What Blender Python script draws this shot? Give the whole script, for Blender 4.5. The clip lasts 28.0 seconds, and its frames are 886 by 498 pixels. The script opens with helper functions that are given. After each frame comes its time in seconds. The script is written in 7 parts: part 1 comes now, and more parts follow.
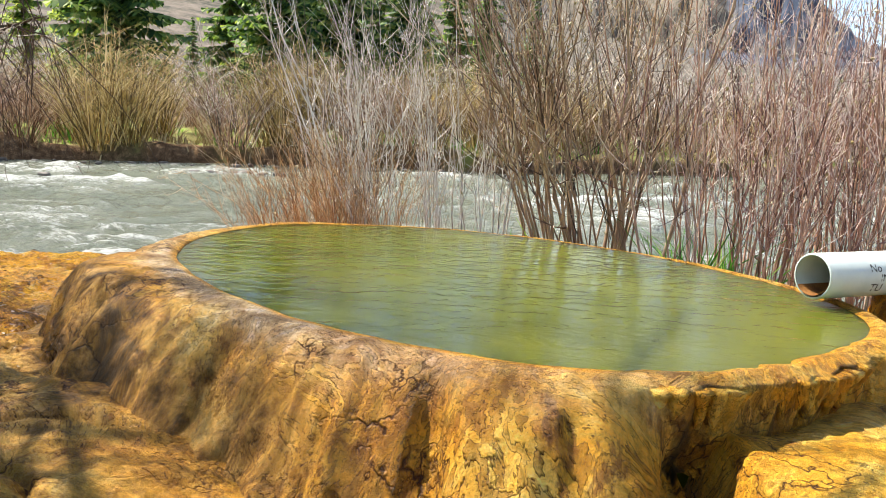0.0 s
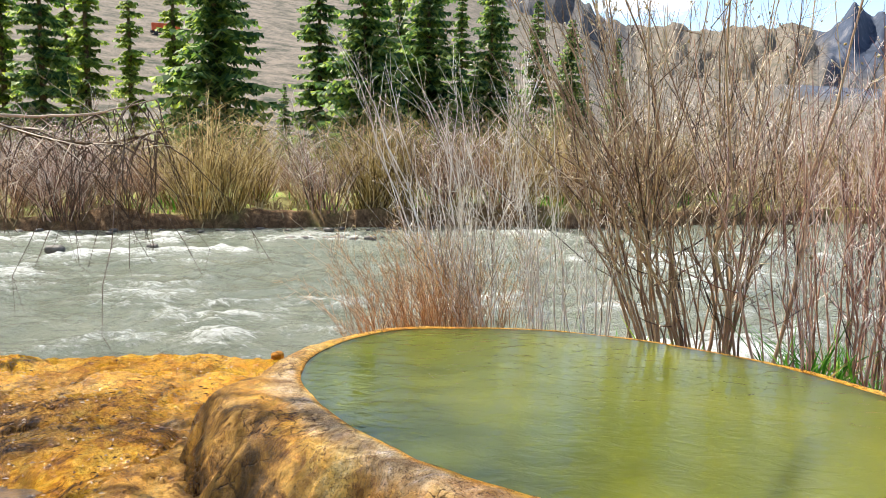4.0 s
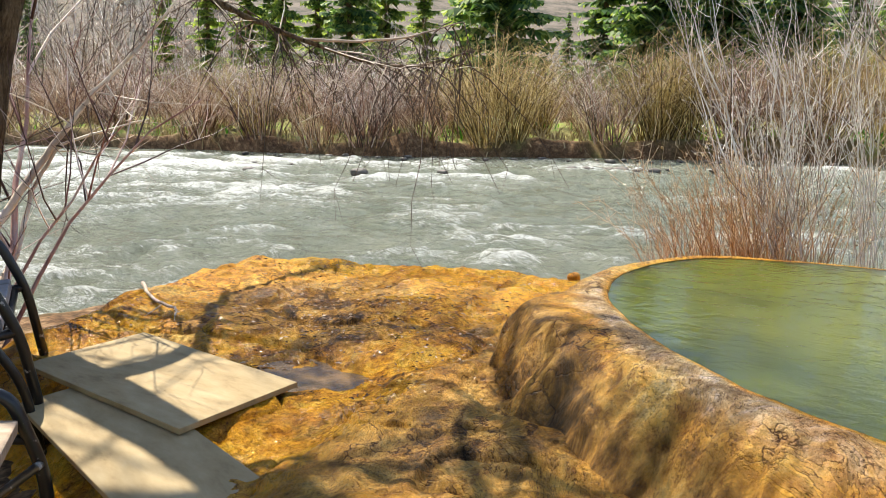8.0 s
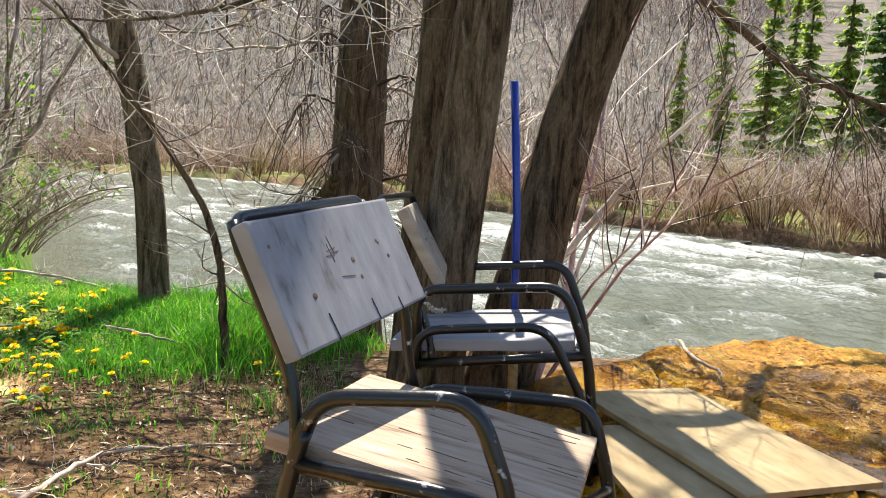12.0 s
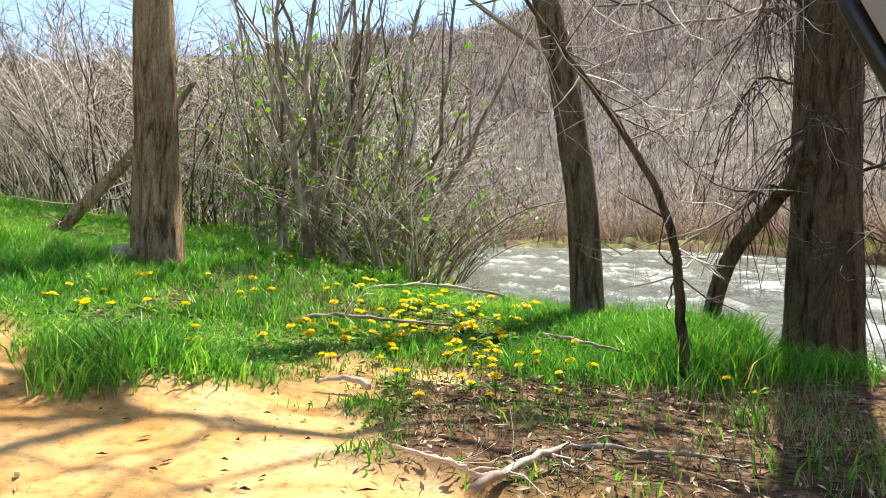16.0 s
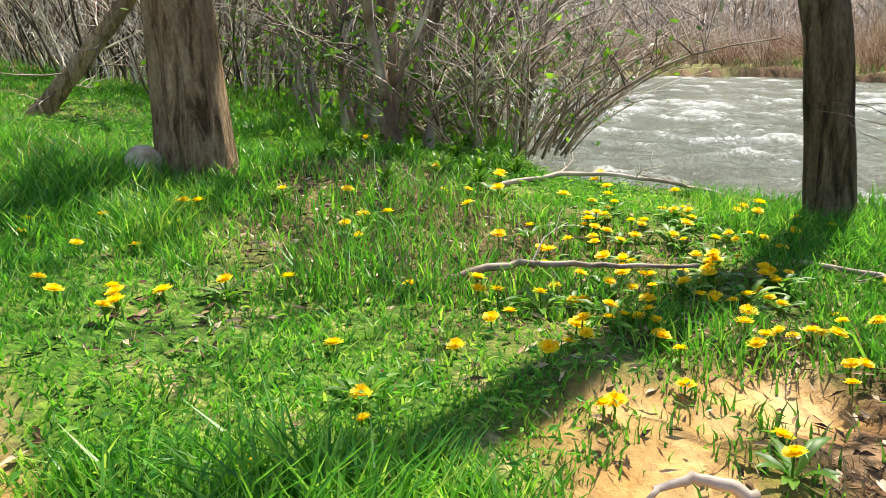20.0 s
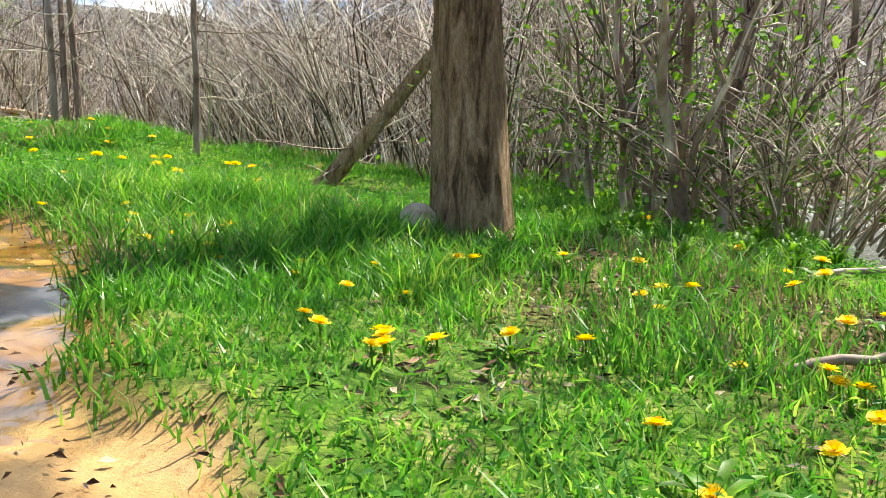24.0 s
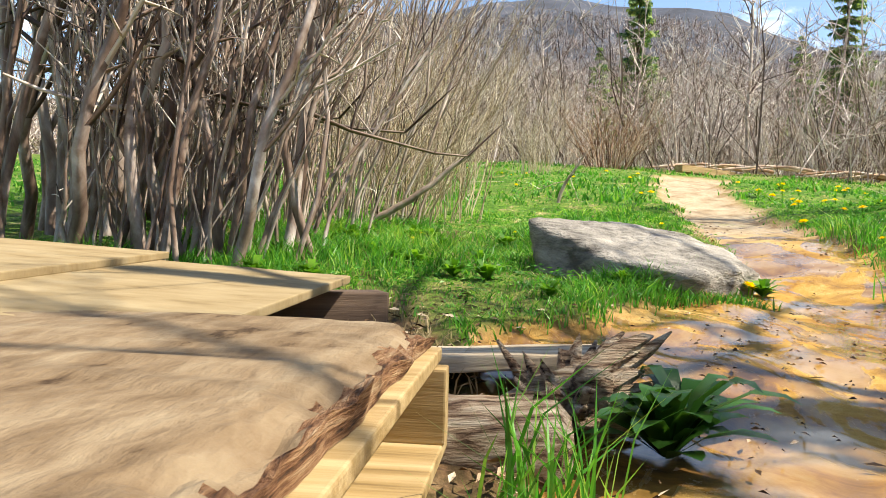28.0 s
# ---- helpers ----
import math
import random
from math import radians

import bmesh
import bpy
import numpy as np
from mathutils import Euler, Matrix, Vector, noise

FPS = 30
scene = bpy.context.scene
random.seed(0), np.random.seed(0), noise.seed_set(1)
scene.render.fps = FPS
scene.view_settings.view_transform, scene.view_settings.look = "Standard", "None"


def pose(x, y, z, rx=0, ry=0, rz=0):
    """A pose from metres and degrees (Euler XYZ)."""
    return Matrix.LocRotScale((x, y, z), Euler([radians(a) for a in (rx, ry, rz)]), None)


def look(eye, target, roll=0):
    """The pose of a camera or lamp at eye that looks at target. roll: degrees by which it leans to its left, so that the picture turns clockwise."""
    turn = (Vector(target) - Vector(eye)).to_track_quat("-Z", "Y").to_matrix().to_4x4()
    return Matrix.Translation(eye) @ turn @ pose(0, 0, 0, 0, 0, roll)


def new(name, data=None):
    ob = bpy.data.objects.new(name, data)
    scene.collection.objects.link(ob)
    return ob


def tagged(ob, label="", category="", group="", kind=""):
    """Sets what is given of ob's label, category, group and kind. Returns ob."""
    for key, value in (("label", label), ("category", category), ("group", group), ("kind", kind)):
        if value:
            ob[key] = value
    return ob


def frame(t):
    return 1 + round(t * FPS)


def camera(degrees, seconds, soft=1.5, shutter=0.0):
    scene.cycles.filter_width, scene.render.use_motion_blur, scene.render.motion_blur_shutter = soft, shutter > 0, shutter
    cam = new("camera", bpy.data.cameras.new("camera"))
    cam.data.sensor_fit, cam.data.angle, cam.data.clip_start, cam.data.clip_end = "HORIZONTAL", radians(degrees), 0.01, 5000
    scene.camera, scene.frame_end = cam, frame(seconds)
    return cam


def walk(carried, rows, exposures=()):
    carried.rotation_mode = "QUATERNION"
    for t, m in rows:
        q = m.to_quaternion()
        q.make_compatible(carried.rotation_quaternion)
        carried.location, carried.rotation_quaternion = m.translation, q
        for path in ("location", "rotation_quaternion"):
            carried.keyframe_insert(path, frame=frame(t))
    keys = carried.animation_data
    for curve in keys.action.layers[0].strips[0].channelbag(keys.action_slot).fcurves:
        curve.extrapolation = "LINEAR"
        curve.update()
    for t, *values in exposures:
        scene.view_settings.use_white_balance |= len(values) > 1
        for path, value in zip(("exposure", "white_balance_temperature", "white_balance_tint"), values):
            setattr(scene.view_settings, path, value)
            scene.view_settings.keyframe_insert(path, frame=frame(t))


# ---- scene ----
cam = camera(59.5, 28.0, 0.9)
PATH = [
    (0, (0.069, 0.554, 1.113), (-0.048, 2.52, 0.763), 2.9),
    (0.5, (0.061, 0.557, 1.153), (-0.037, 2.523, 0.796), 3.1),
    (1, (0.047, 0.558, 1.198), (-0.039, 2.533, 0.892), 2.6),
    (1.5, (0.039, 0.564, 1.234), (-0.04, 2.546, 0.979), 1.8),
    (2, (0.037, 0.573, 1.281), (-0.049, 2.556, 1.038), 0.8),
    (2.5, (0.014, 0.577, 1.341), (-0.083, 2.556, 1.071), -0.2),
    (4.5, (-0.03, 0.487, 1.36), (-0.472, 2.424, 1.129), 1.2),
    (5, (-0.046, 0.496, 1.347), (-0.576, 2.407, 1.09), 1.3),
    (5.5, (-0.061, 0.499, 1.337), (-0.672, 2.379, 1.035), 1.2),
    (6, (-0.082, 0.502, 1.325), (-0.77, 2.349, 0.983), 1.2),
    (6.5, (-0.09, 0.492, 1.322), (-0.852, 2.303, 0.947), 1.0),
    (7, (-0.108, 0.495, 1.315), (-0.941, 2.268, 0.916), 0.7),
    (7.5, (-0.129, 0.497, 1.308), (-1.034, 2.232, 0.896), 0.6),
    (8, (-0.159, 0.512, 1.29), (-1.138, 2.208, 0.882), 0.2),
    (8.5, (-0.187, 0.519, 1.278), (-1.239, 2.172, 0.876), -0.0),
    (9, (-0.209, 0.524, 1.268), (-1.339, 2.126, 0.873), -0.4),
    (9.5, (-0.232, 0.538, 1.248), (-1.484, 2.048, 0.861), -1.3),
    (10, (-0.271, 0.522, 1.23), (-1.697, 1.875, 0.866), -1.9),
    (10.5, (-0.324, 0.541, 1.2), (-1.93, 1.689, 0.881), -1.7),
    (11, (-0.347, 0.498, 1.183), (-2.046, 1.517, 0.909), -0.2),
    (11.5, (-0.4, 0.449, 1.157), (-2.149, 1.389, 0.917), 1.9),
    (12, (-0.458, 0.409, 1.129), (-2.258, 1.252, 0.914), 3.1),
    (12.5, (-0.546, 0.359, 1.100), (-2.393, 1.098, 0.898), 3.1),
    (13, (-0.538, 0.340, 1.060), (-2.457, 0.901, 1.134), 1.4),
    (13.5, (-0.560, 0.332, 1.022), (-2.511, 0.770, 0.986), 0.9),
    (15.5, (-0.899, 0.335, 0.758), (-2.894, 0.484, 0.759), -1.1),
    (16, (-1.04, 0.29, 0.753), (-3.036, 0.17, 0.703), 0.2),
    (16.5, (-1.154, 0.267, 0.821), (-3.12, -0.065, 0.67), 0.6),
    (17, (-1.307, 0.275, 0.867), (-3.239, -0.199, 0.666), 0.1),
    (17.5, (-1.456, 0.215, 0.891), (-3.366, -0.339, 0.687), -0.3),
    (18, (-1.604, 0.097, 0.918), (-3.497, -0.503, 0.688), -0.6),
    (18.5, (-1.723, -0.01, 0.973), (-3.598, -0.633, 0.666), -2.1),
    (19, (-1.914, -0.151, 0.955), (-3.829, -0.592, 0.581), -2.0),
    (19.5, (-2.046, -0.259, 0.922), (-3.984, -0.504, 0.492), -2.1),
    (20, (-2.175, -0.35, 0.884), (-4.116, -0.462, 0.415), -2.4),
    (20.5, (-2.314, -0.378, 0.806), (-4.272, -0.46, 0.407), -2.6),
    (22.5, (-2.403, -0.378, 0.708), (-4.388, -0.394, 0.468), -2.0),
    (23, (-2.409, -0.443, 0.709), (-4.383, -0.653, 0.463), -1.9),
    (23.5, (-2.419, -0.48, 0.726), (-4.35, -0.946, 0.493), -1.8),
    (24, (-2.421, -0.508, 0.74), (-4.28, -1.227, 0.57), -1.0),
    (24.5, (-2.398, -0.529, 0.754), (-4.147, -1.495, 0.66), -0.2),
    (25, (-2.336, -0.538, 0.784), (-3.909, -1.773, 0.744), 0.7),
    (25.5, (-2.299, -0.554, 0.793), (-3.605, -2.069, 0.801), 2.0),
    (26, (-2.268, -0.57, 0.792), (-3.257, -2.309, 0.82), 3.0),
    (26.5, (-2.257, -0.588, 0.77), (-2.991, -2.448, 0.808), 3.3),
    (27, (-2.256, -0.602, 0.77), (-2.873, -2.504, 0.797), 2.7),
    (27.5, (-2.254, -0.612, 0.777), (-2.802, -2.536, 0.782), 2.2),
    (28, (-2.217, -0.652, 0.861), (-2.636, -2.608, 0.829), 1.4),
]
walk(cam, [(t, look(eye, target, roll)) for t, eye, target, roll in PATH], [(t, stops, 7100, 8) for t, stops in ((0, 1.2), (3, 1.22), (6, 1.18), (9, 1.06), (12, 1.20), (16, 1.18), (19, 1.13), (24.5, 1.17), (26, 0.92), (28, 0.95))])

# ---- world and sun ----
SUN_YAW, SUN_EL = 67.0, 56.0
world = bpy.data.worlds.new("sky")
world.use_nodes = True
scene.world = world
wn, wl = world.node_tree.nodes, world.node_tree.links
sky = wn.new("ShaderNodeTexSky")
sky.sky_type, sky.sun_disc = "NISHITA", False
sky.sun_elevation, sky.sun_rotation = radians(SUN_EL), radians(-SUN_YAW)
sky.altitude, sky.dust_density, sky.ozone_density = 2600, 0.6, 1.5
tex = wn.new("ShaderNodeTexCoord")
flat = wn.new("ShaderNodeMapping")
flat.inputs["Scale"].default_value = (1.0, 1.0, 3.2)
cloud = wn.new("ShaderNodeTexNoise")
cloud.inputs["Scale"].default_value, cloud.inputs["Detail"].default_value, cloud.inputs["Roughness"].default_value = 2.6, 8, 0.58
puff = wn.new("ShaderNodeValToRGB")
puff.color_ramp.elements[0].position, puff.color_ramp.elements[1].position = 0.56, 0.70
blend = wn.new("ShaderNodeMix")
blend.data_type = "RGBA"
blend.inputs[7].default_value = (11.0, 11.2, 11.6, 1)
wl.new(tex.outputs["Generated"], flat.inputs[0])
wl.new(flat.outputs[0], cloud.inputs["Vector"])
wl.new(cloud.outputs["Fac"], puff.inputs[0])
wl.new(puff.outputs[0], blend.inputs[0])
wl.new(sky.outputs[0], blend.inputs[6])
wl.new(blend.outputs[2], wn["Background"].inputs[0])
wn["Background"].inputs[1].default_value = 0.15
sun = new("sun", bpy.data.lights.new("sun", "SUN"))
sun.data.energy, sun.data.angle, sun.data.color = 4.9, radians(0.53), (1.0, 0.95, 0.87)
sun_way = Vector((-math.sin(radians(SUN_YAW)) * math.cos(radians(SUN_EL)), math.cos(radians(SUN_YAW)) * math.cos(radians(SUN_EL)), math.sin(radians(SUN_EL))))
sun.matrix_world = look(sun_way * 50, (0, 0, 0))


# ---- numeric helpers ----
def sstep(a, b, x):
    t = np.clip((np.asarray(x, float) - a) / (b - a), 0, 1)
    return t * t * (3 - 2 * t)


def lattice(i, j, seed):
    h = (i.astype(np.int64) * 374761393 + j.astype(np.int64) * 668265263 + seed * 982451653) & 0xFFFFFFFF
    h = ((h ^ (h >> 13)) * 1274126177) & 0xFFFFFFFF
    return ((h ^ (h >> 16)) & 0xFFFF) / 65535.0


def vnoise(x, y, seed=0):
    x, y = np.asarray(x, float), np.asarray(y, float)
    i, j = np.floor(x), np.floor(y)
    u, v = x - i, y - j
    u, v = u * u * (3 - 2 * u), v * v * (3 - 2 * v)
    i, j = i.astype(np.int64), j.astype(np.int64)
    a, b = lattice(i, j, seed), lattice(i + 1, j, seed)
    c, d = lattice(i, j + 1, seed), lattice(i + 1, j + 1, seed)
    return (a * (1 - u) + b * u) * (1 - v) + (c * (1 - u) + d * u) * v - 0.5


def fbm(x, y, octaves=4, seed=0, gain=0.5):
    total, amp = 0.0, 1.0
    for n in range(octaves):
        total = total + amp * vnoise(np.asarray(x) * 2**n + 17 * n, np.asarray(y) * 2**n - 9 * n, seed + n)
        amp *= gain
    return total


def mesh_of(name, verts, faces, material, smooth=True, attrs=None):
    me = bpy.data.meshes.new(name)
    me.from_pydata(np.asarray(verts).tolist(), [], faces if isinstance(faces, list) else faces.tolist())
    for m in material if isinstance(material, (list, tuple)) else [material]:
        me.materials.append(m)
    for key, values in (attrs or {}).items():
        me.attributes.new(key, "FLOAT", "POINT").data.foreach_set("value", np.asarray(values, np.float32).ravel())
    if smooth:
        me.polygons.foreach_set("use_smooth", np.ones(len(me.polygons), bool))
    me.update()
    return me


def put(name, me, parent=None, label=""):
    ob = new(name, me)
    if parent is not None:
        ob.parent = parent
    if label:
        ob["label"] = label
    return ob


def part(name, bm, material, parent, label="", smooth=False):
    me = bpy.data.meshes.new(name)
    bm.to_mesh(me)
    bm.free()
    me.materials.append(material)
    if smooth:
        me.polygons.foreach_set("use_smooth", np.ones(len(me.polygons), bool))
    return put(name, me, parent, label)


def thing(name, m, label, category, group="", kind=""):
    ob = new(name)
    ob.empty_display_size = 0.1
    ob.matrix_world = m
    return tagged(ob, label, category, group, kind)


def grid_faces(nx, ny):
    i = np.arange(nx * ny).reshape(ny, nx)
    return np.stack([i[:-1, :-1], i[:-1, 1:], i[1:, 1:], i[1:, :-1]], -1).reshape(-1, 4)


def tube(pts, radii, sides=5, cap=True):
    """Vertices and faces of a bent tapering tube."""
    pts = np.asarray(pts, float)
    n = len(pts)
    radii = np.broadcast_to(np.asarray(radii, float), (n,))
    tan = np.gradient(pts, axis=0)
    tan /= np.linalg.norm(tan, axis=1, keepdims=True) + 1e-9
    ref = np.where(np.abs(tan[:, 2:3]) > 0.9, [[1.0, 0, 0]], [[0, 0, 1.0]])
    u = np.cross(tan, ref)
    u /= np.linalg.norm(u, axis=1, keepdims=True) + 1e-9
    for k in range(1, n):
        if u[k] @ u[k - 1] < 0.2:
            w = u[k - 1] - tan[k] * (u[k - 1] @ tan[k])
            u[k] = w / (np.linalg.norm(w) + 1e-9)
    v = np.cross(tan, u)
    a = np.arange(sides) * 2 * np.pi / sides
    ring = np.cos(a)[None, :, None] * u[:, None] + np.sin(a)[None, :, None] * v[:, None]
    verts = (pts[:, None] + ring * radii[:, None, None]).reshape(-1, 3)
    i = np.arange(n * sides).reshape(n, sides)
    j = np.roll(i, -1, 1)
    faces = np.stack([i[:-1], j[:-1], j[1:], i[1:]], -1).reshape(-1, 4).tolist()
    if cap:
        faces += [i[0][::-1].tolist(), i[-1].tolist()]
    return verts, faces


class Bag:
    """Collects pieces into one mesh."""

    def __init__(self):
        self.v, self.f, self.n = [], [], 0

    def add(self, verts, faces):
        self.v.append(np.asarray(verts, float))
        self.f += [[k + self.n for k in f] for f in faces]
        self.n += len(verts)
        return self

    def mesh(self, name, material, smooth=True):
        return mesh_of(name, np.concatenate(self.v), self.f, material, smooth)


def plank(sx, sy, sz, bevel=0.004, rough=0.0, cuts=0, seed=0):
    """A board centred on its own middle, with softened, slightly uneven edges."""
    bm = bmesh.new()
    bmesh.ops.create_cube(bm, size=1.0)
    bmesh.ops.scale(bm, vec=(sx, sy, sz), verts=bm.verts)
    if cuts:
        long_edges = [e for e in bm.edges if abs(abs((e.verts[0].co - e.verts[1].co).x) - sx) < 1e-5]
        bmesh.ops.subdivide_edges(bm, edges=long_edges, cuts=cuts, use_grid_fill=True)
    if bevel:
        bmesh.ops.bevel(bm, geom=[e for e in bm.edges if len(e.link_faces) == 2 and e.calc_face_angle(0) > 0.5], offset=bevel, segments=2, affect="EDGES", profile=0.6)
    if rough:
        for v in bm.verts:
            v.co += noise.noise_vector(v.co * 9 + Vector((seed * 7.3, 0, 0))) * rough
    return bm


def moved(bm, m):
    bmesh.ops.transform(bm, matrix=m, verts=bm.verts)
    return bm


# ---- materials ----
def material(name, rough=0.8, spec=0.3):
    m = bpy.data.materials.new(name)
    m.use_nodes = True
    b = m.node_tree.nodes["Principled BSDF"]
    b.inputs["Roughness"].default_value = rough
    b.inputs["Specular IOR Level"].default_value = spec
    return m, m.node_tree.nodes, m.node_tree.links, b


def ramp(nodes, links, source, stops):
    r = nodes.new("ShaderNodeValToRGB")
    while len(r.color_ramp.elements) < len(stops):
        r.color_ramp.elements.new(0.5)
    for e, (p, c) in zip(r.color_ramp.elements, stops):
        e.position, e.color = p, (*c, 1) if len(c) == 3 else c
    links.new(source, r.inputs[0])
    return r.outputs[0]


def noise_of(nodes, links, scale, detail=5, rough=0.55, stretch=None, warp=0.0, coord="Object"):
    tc = nodes.new("ShaderNodeTexCoord")
    out = tc.outputs[coord]
    if stretch:
        mp = nodes.new("ShaderNodeMapping")
        mp.inputs["Scale"].default_value = stretch
        links.new(out, mp.inputs[0])
        out = mp.outputs[0]
    n = nodes.new("ShaderNodeTexNoise")
    n.inputs["Scale"].default_value, n.inputs["Detail"].default_value = scale, detail
    n.inputs["Roughness"].default_value, n.inputs["Distortion"].default_value = rough, warp
    links.new(out, n.inputs["Vector"])
    return n.outputs["Fac"]


def mixed(nodes, links, fac, a, b, blend="MIX"):
    m = nodes.new("ShaderNodeMix")
    m.data_type, m.blend_type = "RGBA", blend
    for sock, value in ((m.inputs[0], fac), (m.inputs[6], a), (m.inputs[7], b)):
        if isinstance(value, (int, float)):
            sock.default_value = value
        elif isinstance(value, tuple):
            sock.default_value = (*value, 1)
        else:
            links.new(value, sock)
    return m.outputs[2]


def math_of(nodes, links, op, a, b=0.0, clamp=False):
    m = nodes.new("ShaderNodeMath")
    m.operation, m.use_clamp = op, clamp
    for sock, value in ((m.inputs[0], a), (m.inputs[1], b)):
        if isinstance(value, (int, float)):
            sock.default_value = value
        else:
            links.new(value, sock)
    return m.outputs[0]


def bump_of(nodes, links, bsdf, height, strength=0.5, distance=0.01, before=None):
    b = nodes.new("ShaderNodeBump")
    b.inputs["Strength"].default_value, b.inputs["Distance"].default_value = strength, distance
    links.new(height, b.inputs["Height"])
    if before is not None:
        links.new(before, b.inputs["Normal"])
    links.new(b.outputs[0], bsdf.inputs["Normal"])
    return b.outputs[0]


def simple(name, stops, scale=8, rough=0.8, stretch=None, bump=0.4, dist=0.005, spec=0.3, per_object=0.0, per_island=0.0, warp=0.0):
    m, n, l, b = material(name, rough, spec)
    f = noise_of(n, l, scale, 6, 0.6, stretch, warp)
    if per_object:
        oi = n.new("ShaderNodeObjectInfo")
        f = math_of(n, l, "ADD", f, math_of(n, l, "MULTIPLY", math_of(n, l, "SUBTRACT", oi.outputs["Random"], 0.5), per_object))
    if per_island:
        ge = n.new("ShaderNodeNewGeometry")
        f = math_of(n, l, "ADD", f, math_of(n, l, "MULTIPLY", math_of(n, l, "SUBTRACT", ge.outputs["Random Per Island"], 0.5), per_island))
    l.new(ramp(n, l, f, stops), b.inputs["Base Color"])
    if bump:
        bump_of(n, l, b, noise_of(n, l, scale * 4, 6, 0.6, stretch, warp), bump, dist)
    return m


def leafy(name, stops, scale=5, rough=0.45, glow=0.45, per_island=0.6):
    """Thin leaf: gloss and colour above, light passing through from behind."""
    m, n, l, b = material(name, rough, 0.35)
    ge = n.new("ShaderNodeNewGeometry")
    f = math_of(n, l, "ADD", noise_of(n, l, scale, 4), math_of(n, l, "MULTIPLY", math_of(n, l, "SUBTRACT", ge.outputs["Random Per Island"], 0.5), per_island))
    col = ramp(n, l, f, stops)
    l.new(col, b.inputs["Base Color"])
    tr = n.new("ShaderNodeBsdfTranslucent")
    l.new(mixed(n, l, 1.0, col, (1.5, 1.45, 0.8), "MULTIPLY"), tr.inputs["Color"])
    mx = n.new("ShaderNodeMixShader")
    mx.inputs[0].default_value = glow
    l.new(b.outputs[0], mx.inputs[1])
    l.new(tr.outputs[0], mx.inputs[2])
    l.new(mx.outputs[0], n["Material Output"].inputs[0])
    return m


def attr_of(nodes, name):
    a = nodes.new("ShaderNodeAttribute")
    a.attribute_name = name
    return a.outputs["Fac"]


def cracks_of(n, l, scale, width, warp=0.35, wscale=5):
    tc = n.new("ShaderNodeTexCoord")
    wn_ = n.new("ShaderNodeTexNoise")
    wn_.inputs["Scale"].default_value, wn_.inputs["Detail"].default_value = wscale, 6
    sc, ad = n.new("ShaderNodeVectorMath"), n.new("ShaderNodeVectorMath")
    sc.operation, ad.operation = "SCALE", "ADD"
    sc.inputs["Scale"].default_value = warp
    vo = n.new("ShaderNodeTexVoronoi")
    vo.feature = "DISTANCE_TO_EDGE"
    vo.inputs["Scale"].default_value = scale
    l.new(tc.outputs["Object"], wn_.inputs["Vector"])
    l.new(wn_.outputs["Color"], sc.inputs[0])
    l.new(tc.outputs["Object"], ad.inputs[0])
    l.new(sc.outputs[0], ad.inputs[1])
    l.new(ad.outputs[0], vo.inputs["Vector"])
    return ramp(n, l, vo.outputs["Distance"], [(0.0, (0, 0, 0)), (width, (1, 1, 1))])


def flakes_of(n, l, scale, step, warp=0.8, stretch=None):
    """Layered crust: the level of each flake and a tone of its own."""
    f = noise_of(n, l, scale, 7, 0.62, stretch, warp)
    level = math_of(n, l, "SNAP", f, step)
    wn_ = n.new("ShaderNodeTexWhiteNoise")
    wn_.noise_dimensions = "1D"
    l.new(level, wn_.inputs["W"])
    return level, wn_.outputs["Value"], math_of(n, l, "SUBTRACT", f, level)


